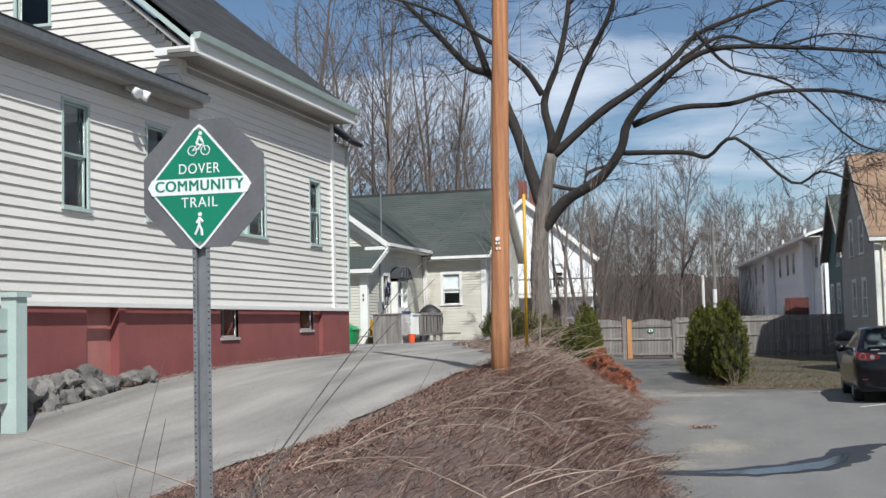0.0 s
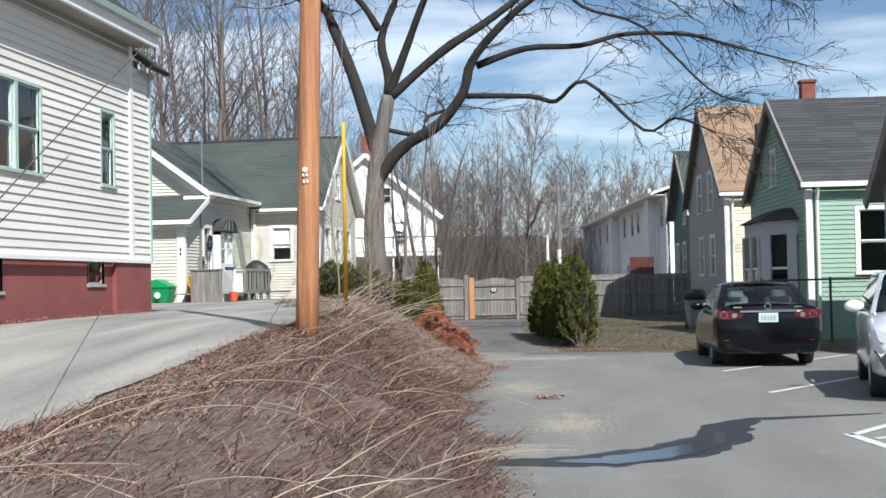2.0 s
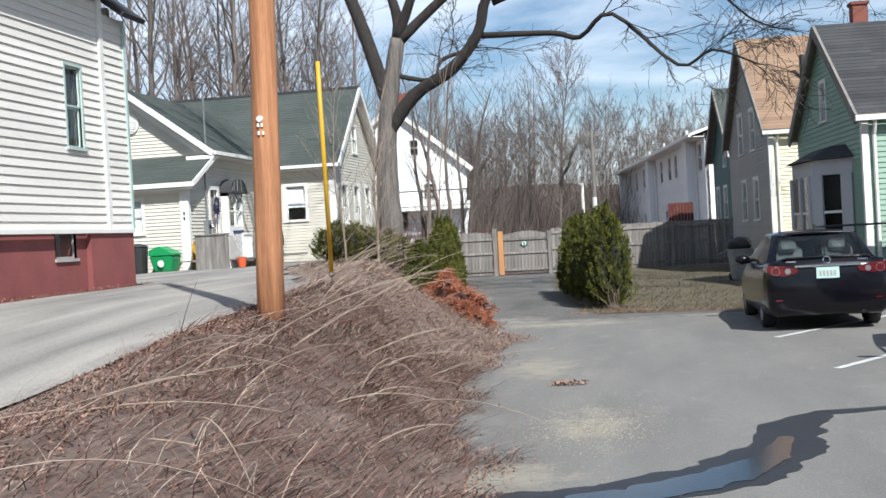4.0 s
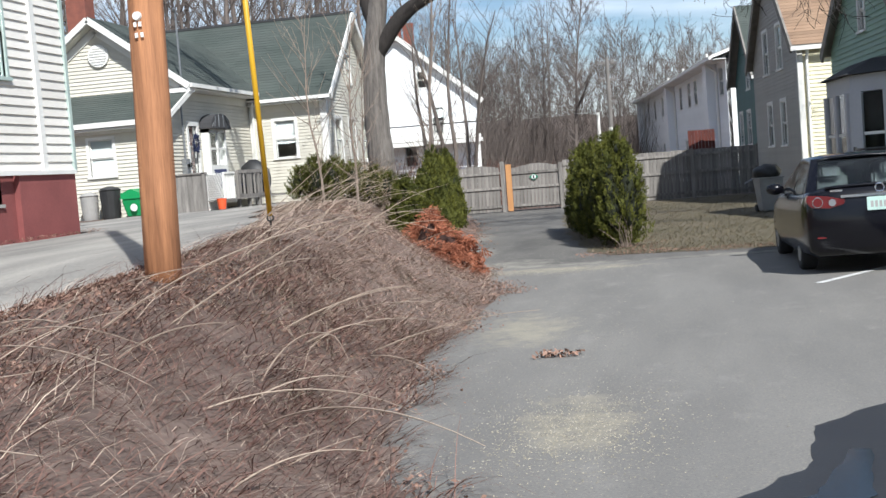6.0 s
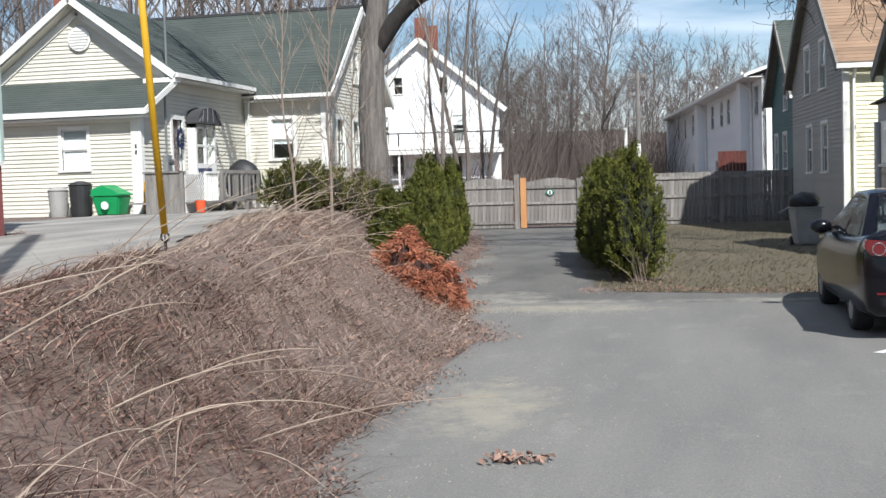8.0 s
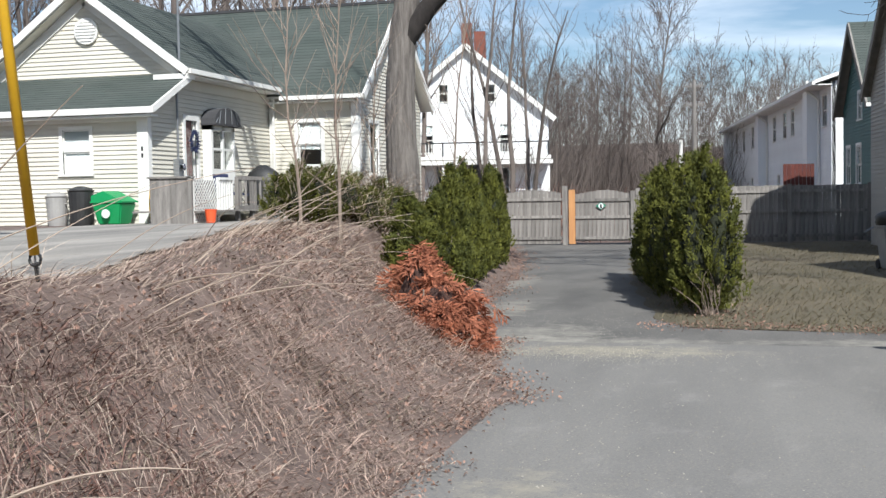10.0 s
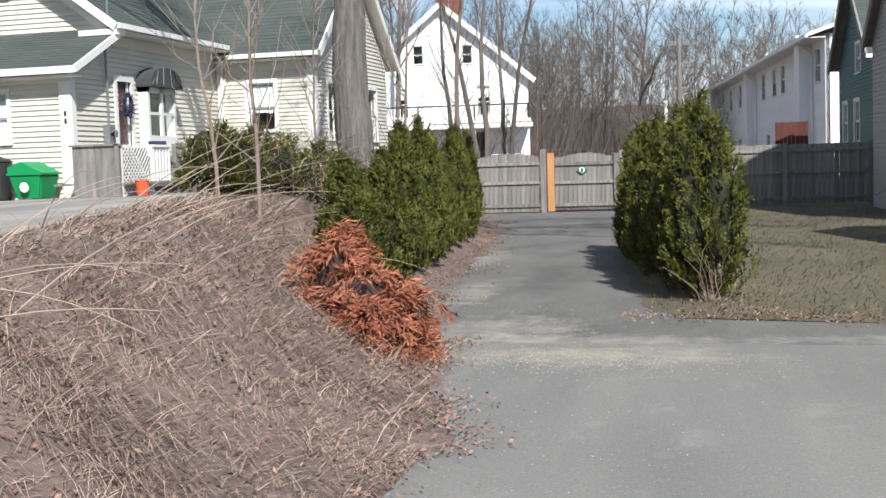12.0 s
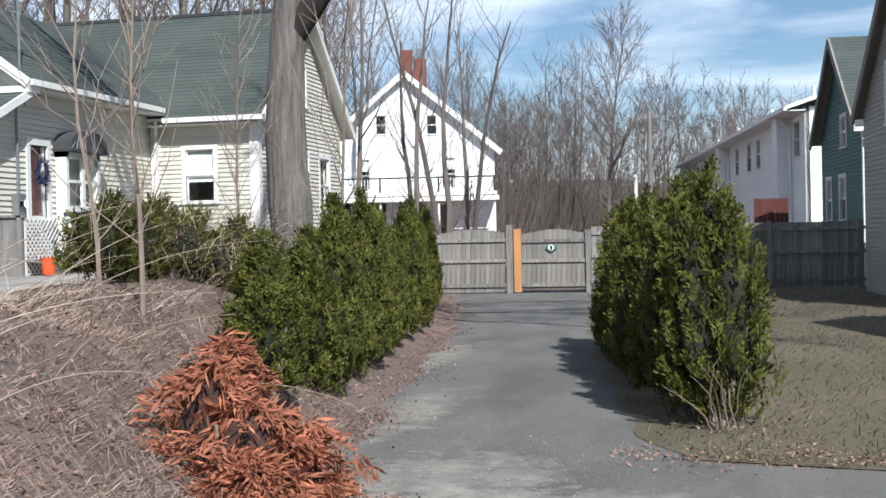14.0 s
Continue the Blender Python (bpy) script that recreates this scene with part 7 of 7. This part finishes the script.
def deck():
    d = thing("deck", -12.75, 39.6, 1.1, 0, "small weathered wooden deck with a white lattice side", "deck")
    for k in range(11):
        part("deck_board", box(fresh(), -0.95 + 0.15 * k, -1.55, 0.26, -0.81 + 0.15 * k, 5.6, 0.30), GREY_WOOD, d)
    for k in range(6):
        part("side_board", box(fresh(), -0.47 + 0.158 * k, -1.62, 0.0, -0.315 + 0.158 * k, -1.58, 1.0), GREY_WOOD, d)
    # Unseen boards, added so the lattice gaps in front look darker.
    for k in range(8):
        part("skirt_board", box(fresh(), 0.40, -1.55 + 0.15 * k, 0.0, 0.43, -1.405 + 0.15 * k, 0.96), GREY_WOOD, d)
    part("cap_rail", box(fresh(), -0.52, -1.66, 1.0, 0.56, -1.54, 1.04), GREY_WOOD, d)
    part("post", box(fresh(), 0.44, -1.66, -0.02, 0.53, -1.57, 1.03), GREY_WOOD, d)
    lat = thing("lattice", -12.24, 38.05, 1.1, 90, "white diagonal lattice panel on the deck's side", "lattice")
    for s in (1, -1):
        for k in range(-10, 12):
            u0, u1, z0, z1 = k * 0.12, k * 0.12 + s * 0.98, 0.02, 1.0
            if s < 0:
                u0, u1 = u0 + 0.0, u1
            lo_u, hi_u = 0.04, 1.2
            f0 = max(0.0, min(1.0, ((lo_u if s > 0 else hi_u) - u0) / (u1 - u0)))
            f1 = max(0.0, min(1.0, ((hi_u if s > 0 else lo_u) - u0) / (u1 - u0)))
            if f1 - f0 < 0.05:
                continue
            p, q = (u0 + (u1 - u0) * f0, 0.006 * s, z0 + 0.98 * f0), (u0 + (u1 - u0) * f1, 0.006 * s, z0 + 0.98 * f1)
            beam(lat, p, q, 0.008, 0.032, WHITE, "slat")
    for u in (0.02, 1.22):
        part("frame", box(fresh(), u - 0.025, -0.02, 0, u + 0.025, 0.02, 1.03), WHITE, lat)
    rail = thing("railing", -12.24, 39.3, 1.1, 90, "white painted deck railing", "railing")
    for k in range(6):
        part("baluster", box(fresh(), 0.04 + 0.13 * k, -0.02, 0.25, 0.08 + 0.13 * k, 0.02, 0.98), WHITE, rail)
    part("top_rail", box(fresh(), 0, -0.04, 0.98, 0.78, 0.04, 1.03), WHITE, rail)
    part("bottom_rail", box(fresh(), 0, -0.03, 0.19, 0.78, 0.03, 0.25), WHITE, rail)
    rail2 = thing("railing", -12.2, 40.15, 1.1, 86, "weathered brown deck railing with square posts", "railing")
    for k in range(4):
        part("post", box(fresh(), 0.7 * k, -0.045, 0, 0.7 * k + 0.09, 0.045, 1.05), GREY_WOOD, rail2)
    for z in (0.3, 0.98):
        part("rail", box(fresh(), 0, -0.06, z, 2.2, -0.047, z + 0.09), GREY_WOOD, rail2)
    for k in range(9):
        part("baluster", box(fresh(), 0.14 + 0.24 * k, -0.045, 0.39, 0.19 + 0.24 * k, -0.01, 0.98), GREY_WOOD, rail2)
    grill = thing("grill", -12.5, 42.4, 1.4, 0, "grill under a sagging black cover", "grill")
    bm = fresh()
    bmesh.ops.create_icosphere(bm, subdivisions=3, radius=1)
    for v in bm.verts:
        q = v.co
        k = 1 + 0.08 * noise.noise(q * 4)
        v.co = Vector((q.x * 0.5 * k, q.y * 0.35 * k, max(-0.46, q.z * 0.62 * k) + 0.46))
    part("cover", bm, BLACK_PLASTIC, grill, smooth=True)
    part("stand", box(fresh(), -0.35, -0.2, -0.02, 0.35, 0.2, 0.1), DARK_STEEL, grill)
    ch = thing("folding_chair", -12.55, 40.75, 1.4, 70, "folding chair with a dark blue cloth seat", "chair")
    part("seat", box(fresh(), -0.24, -0.22, 0.36, 0.24, 0.22, 0.39), BLUE_CLOTH, ch, at=pose(0, 0, 0, 8))
    part("backrest", box(fresh(), -0.24, 0.20, 0.38, 0.24, 0.23, 0.92), BLUE_CLOTH, ch, at=pose(0, 0, 0, -14))
    for s in (-1, 1):
        part("leg", tube(fresh(), [(s * 0.25, -0.24, 0), (s * 0.25, 0.24, 0.6)], 0.012, 6), DARK_STEEL, ch)
        part("leg", tube(fresh(), [(s * 0.25, 0.24, 0), (s * 0.25, -0.24, 0.6)], 0.012, 6), DARK_STEEL, ch)
    bk = thing("bucket", -11.95, 38.3, ground_z(-11.95, 38.3), 0, "small orange plastic bucket on the drive", "bucket")
    part("tub", tube(fresh(), [(0, 0, 0.04), (0, 0, 0.32)], [0.10, 0.13], 16), ORANGE_PLASTIC, bk)
    part("rim", ring(fresh(), 0, 0, 0, 0.13, 0.01), ORANGE_PLASTIC, bk, at=pose(0, 0, 0.32, 90))


deck()


def service():
    m = thing("electric_meter", -13.68, 40.2, 2.05, 0, "grey electric meter box with a conduit up the wall", "electric meter")
    part("box", box(fresh(), -0.07, -0.12, 0, 0.08, 0.12, 0.55), STEEL, m)
    part("dial", tube(fresh(), [(0.08, 0, 0.36), (0.16, 0, 0.36)], 0.08, 14), GLASS, m)
    part("conduit", tube(fresh(), [(0.0, 0, 0.55), (0.0, 0, 2.45)], 0.028, 8), STEEL, m)
    s = thing("service_mast", -13.62, 40.25, 4.5, 0, "thin grey service mast above the eave", "mast")
    part("pipe", tube(fresh(), [(0, 0, 0), (0, 0, 2.2)], 0.028, 8), STEEL, s)
    part("cap", tube(fresh(), [(0, 0, 2.2), (0, -0.06, 2.3), (0, -0.14, 2.26)], [0.04, 0.05, 0.03], 8), STEEL, s)
    w = thing("wreath", -13.72, 41.02, 3.05, 90, "dark blue-green wreath on the storm door", "wreath")
    bm = fresh()
    rr = random.Random(4)
    for k in range(140):
        a = rr.uniform(0, 6.28)
        p = Vector((0.17 * math.cos(a), -0.05, 0.22 * math.sin(a)))
        d = Vector((rr.uniform(-1, 1), rr.uniform(-1, 0.3), rr.uniform(-1, 1))).normalized() * 0.1
        tube(bm, [p, p + d], [0.02, 0.004], 4)
    part("leaves_ring", bm, BLUE_CLOTH, w)


service()


# ---- at the white house: lamps under the eave, stones at the wall's foot, pale teal post ----
def flood_lamp(x, y, z, label, twin):
    l = thing("flood_lamp", x, y, z, 0, label, "lamp")
    part("bracket", box(fresh(), -0.08, -0.06, -0.05, 0.0, 0.06, 0.05), WHITE, l)
    for s in ((-0.12, 0.12) if twin else (0.0,)):
        a, b = Vector((-0.02, s * 0.4, -0.02)), Vector((0.22, s * 1.3, -0.16))
        head = part("head", tube(fresh(), [a, a.lerp(b, 0.4), a.lerp(b, 0.6), b], [0.03, 0.045, 0.075, 0.09], 14), WHITE, l)
        d = (b - a).normalized()
        part("lens", tube(fresh(), [b, b + d * 0.012], [0.082, 0.07], 14), LAMP_CLEAR, head)


flood_lamp(-10.0, 16.95, 5.70, "twin white flood lamps under the eave", True)
flood_lamp(-10.16, 20.2, 5.72, "single white lamp on the clapboard wall", False)


def stones():
    rng = random.Random(8)
    for k in range(30):
        y = 13.4 + k * 0.13 + rng.uniform(-0.1, 0.1)
        if y < 15.9 or rng.random() < 0.35:
            row = (k % 2) if y < 15.8 else 0
            r = rng.uniform(0.2, 0.32)
            bm = fresh()
            bmesh.ops.create_icosphere(bm, subdivisions=3, radius=r)
            for v in bm.verts:
                q = v.co.normalized()
                v.co = Vector((q.x * r * 0.7, q.y * r, q.z * r * 0.6)) * (1 + 0.5 * noise.noise(q * 1.3 + Vector((k, 0, 0))) + 0.12 * noise.noise(q * 4 + Vector((0, k, 0))))
            x = -9.95 + rng.uniform(-0.1, 0.12) - 0.06 * row
            z = ground_z(x, y) + 0.1 + row * 0.22
            solo("stone", bm, STONE, "rough grey field stone at the wall's foot", "stone", "stones along the basement wall", at=pose(x, y, z, rng.uniform(-20, 20), rng.uniform(-20, 20), rng.uniform(0, 90)))


stones()
rail_post = thing("stair_post", -9.1, 12.55, 0.35, 0, "pale teal painted stair post and side board", "stair post")
part("post", box(fresh(), -0.1, -0.1, -0.1, 0.12, 0.12, 1.8), TEAL_TRIM, rail_post)
part("cap", box(fresh(), -0.14, -0.14, 1.8, 0.16, 0.16, 1.86), TEAL_TRIM, rail_post)
for k in range(4):
    part("board", box(fresh(), -0.05, -1.6, 0.5 + 0.3 * k, 0.0, -0.1, 0.76 + 0.3 * k), TEAL_TRIM, rail_post)


# ---- bay on the mint house, stack on the beige house ----
def mint_bay():
    """Canted bay with narrow windows under a dark hipped hood, on the west wall."""
    foot = [(0.0, 1.0), (-0.75, 1.75), (-0.75, 4.0), (0.0, 4.75)]
    up = Matrix(((1, 0, 0, 0), (0, 0, 1, 0), (0, 1, 0, 0), (0, 0, 0, 1)))
    body = part("bay", prism(fresh(), foot, 0.2, 0.95, up), SIDING_GREEN, mint, "pale canted bay with narrow windows")
    part("bay_head", prism(fresh(), foot, 2.6, 2.95, up), SIDING_GREY, body)
    for (x0, y0), (x1, y1) in zip(foot, foot[1:]):
        ln = math.hypot(x1 - x0, y1 - y0)
        m = pose(x0, y0, 0, 0, 0, math.degrees(math.atan2(y1 - y0, x1 - x0)))
        wide = ln > 1.5
        cuts = (0.0, 0.22, ln * 0.5 - 0.12, ln * 0.5 + 0.12, ln - 0.22, ln) if wide else (0.0, 0.3, ln - 0.3, ln)
        for a, b in zip(cuts[::2], cuts[1::2]):
            part("bay_post", box(fresh(), a + 0.01, 0.0, 0.95, b - 0.01, 0.08, 2.6, m), SIDING_GREY, body)
        for a, b in zip(cuts[1::2], cuts[2::2]):
            part("pane", box(fresh(), a - 0.005, 0.03, 0.95, b + 0.005, 0.036, 2.6, m), GLASS, body).visible_shadow = False
            part("sash", box(fresh(), a, 0.015, 1.72, b, 0.06, 1.78, m), WHITE, body)
    # Added dark block fills the bay so its panes look unlit inside.
    inner = [(0.0, 1.25), (-0.58, 1.83), (-0.58, 3.92), (0.0, 4.5)]
    part("room_shade", prism(fresh(), inner, 0.96, 2.59, up), DARK, body)
    bm = fresh()
    lo = [bm.verts.new((x, y, 2.96)) for x, y in ((-0.02, 0.8), (-0.9, 1.65), (-0.9, 4.1), (-0.02, 4.95))]
    hi = [bm.verts.new((x, y, 3.28)) for x, y in ((-0.02, 1.5), (-0.25, 1.9), (-0.25, 3.85), (-0.02, 4.25))]
    bm.faces.new(lo[::-1])
    bm.faces.new(hi)
    for k in range(4):
        bm.faces.new((lo[k], lo[(k + 1) % 4], hi[(k + 1) % 4], hi[k]))
    bmesh.ops.recalc_face_normals(bm, faces=bm.faces)
    part("hood", bm, ROOF_DARK, body)


mint_bay()
part("vent_stack", tube(fresh(), [(1.5, 1.9, 5.4), (1.5, 1.9, 6.9)], 0.09, 8), DARK_STEEL, tan)
part("chimney_cap", box(fresh(), 0.78, 3.56, 6.8, 1.22, 4.0, 6.87), CHIMNEY, mint)


# ---- on the lawn and beyond the fence ----
cart = wheelie(2.1, 40.0, 0.0, 15, GREY_PLASTIC, "grey wheeled cart heaped with black bags", 0.62, 0.85)
for s in (-1, 1):
    part("wheel", tube(fresh(), [(s * 0.2, 0.26, 0.1), (s * 0.26, 0.26, 0.1)], 0.1, 14), RUBBER, cart)
bm = fresh()
bmesh.ops.create_icosphere(bm, subdivisions=3, radius=0.36)
for v in bm.verts:
    v.co = Vector((v.co.x, v.co.y * 0.9, v.co.z * 0.6)) * (1 + 0.25 * noise.noise(v.co * 5))
solo("rubbish_bag", bm, BLACK_PLASTIC, "black rubbish bag bulging from the cart", "rubbish bag", smooth=True, at=pose(2.1, 40.0, 1.0))
part("handle", tube(fresh(), [(-0.2, 0.3, 0.9), (-0.55, 0.2, 0.75)], 0.02, 6), STEEL, cart)

RED_WOOD = material("red stained boards", (0.12, 0.026, 0.016), (0.07, 0.016, 0.011), 0.8, 2, 24, 0.2, vary=0.15)
screen = thing("screen_fence", 0.75, 64.0, 0, 7, "red-brown stained board screen by the terrace", "screen")
for k in range(8):
    part("board", box(fresh(), -0.4 + 0.15 * k, 0, 0, -0.26 + 0.15 * k, 0.03, 2.7), RED_WOOD, screen)
frame_ = thing("porch_frame", 3.6, 63.4, 0, 7, "open white porch frame with dark rails", "porch")
for x in (-0.1, 1.0, 2.0):
    part("post", box(fresh(), x, 0, 0, x + 0.1, 0.1, 3.1), WHITE, frame_)
part("beam", box(fresh(), -0.1, 0.0, 3.1, 2.1, 0.1, 3.22), WHITE, frame_)
part("rail", box(fresh(), -0.1, 0.0, 2.3, 2.1, 0.08, 2.38), DARK_STEEL, frame_)


def line_pole(x, y, h, label):
    p = thing("power_pole", x, y, ground_z(x, y), 0, label, "power pole")
    part("shaft", tube(fresh(), [(0, 0, 0), (0, 0, h)], [0.18, 0.12], 10), GREY_WOOD, p)
    for k, z in enumerate((h - 0.4, h - 1.6, h - 3.2)):
        part("crossarm", box(fresh(), -0.7 + 0.1 * k, -0.05, z - 0.05, 0.7 - 0.1 * k, 0.06, z + 0.06), GREY_WOOD, p)
        for s in (-0.45, -0.2, 0.3, 0.45):
            part("insulator", tube(fresh(), [(s, 0, z + 0.06), (s, 0, z + 0.22)], 0.04, 6), GREY_PLASTIC, p)
    part("lower_sleeve", tube(fresh(), [(0, -0.05, 0.2), (0, -0.05, h * 0.45)], 0.16, 10), WHITE, p)


line_pole(-4.6, 92.0, 8.8, "far power pole with crossarms against the wood")
small = thing("lamp_post", -5.7, 96.0, ground_z(-5.7, 96), 0, "far pale lamp post before the wood", "lamp post")
part("shaft", tube(fresh(), [(0, 0, 0), (0, 0, 5.0)], 0.12, 8), WHITE, small)
part("head", box(fresh(), -0.1, -0.4, 5.0, 0.1, 0.1, 5.15), WHITE, small)


# ---- thickets under the far trees ----
def thicket(count, x0, x1, y0, y1, seed, height):
    rng = random.Random(seed)
    out = []
    for _ in range(count):
        x, y = rng.uniform(x0, x1), rng.uniform(y0, y1)
        a = rng.uniform(0, 6.28)
        out.append(((x, y, ground_z(x, y)), (math.cos(a) * 0.35, math.sin(a) * 0.35, 1), rng.uniform(-0.1, 0.5), rng.uniform(*height), rng.uniform(0.015, 0.045)))
    return out


strips("thicket", thicket(17000, -24, 26, 92, 128, 3, (1.5, 7.0)), BARK_FAR, "grey-brown thicket under the far trees", "thicket")
strips("thicket", thicket(3500, -12.2, -3, 54.5, 84, 5, (0.4, 2.0)), STRAW_RED, "dry brush beyond the gate", "thicket")
strips("thicket", thicket(5000, -48, -19.5, 56, 84, 7, (0.8, 3.5)), BARK_FAR, "grey-brown thicket behind the houses", "thicket")
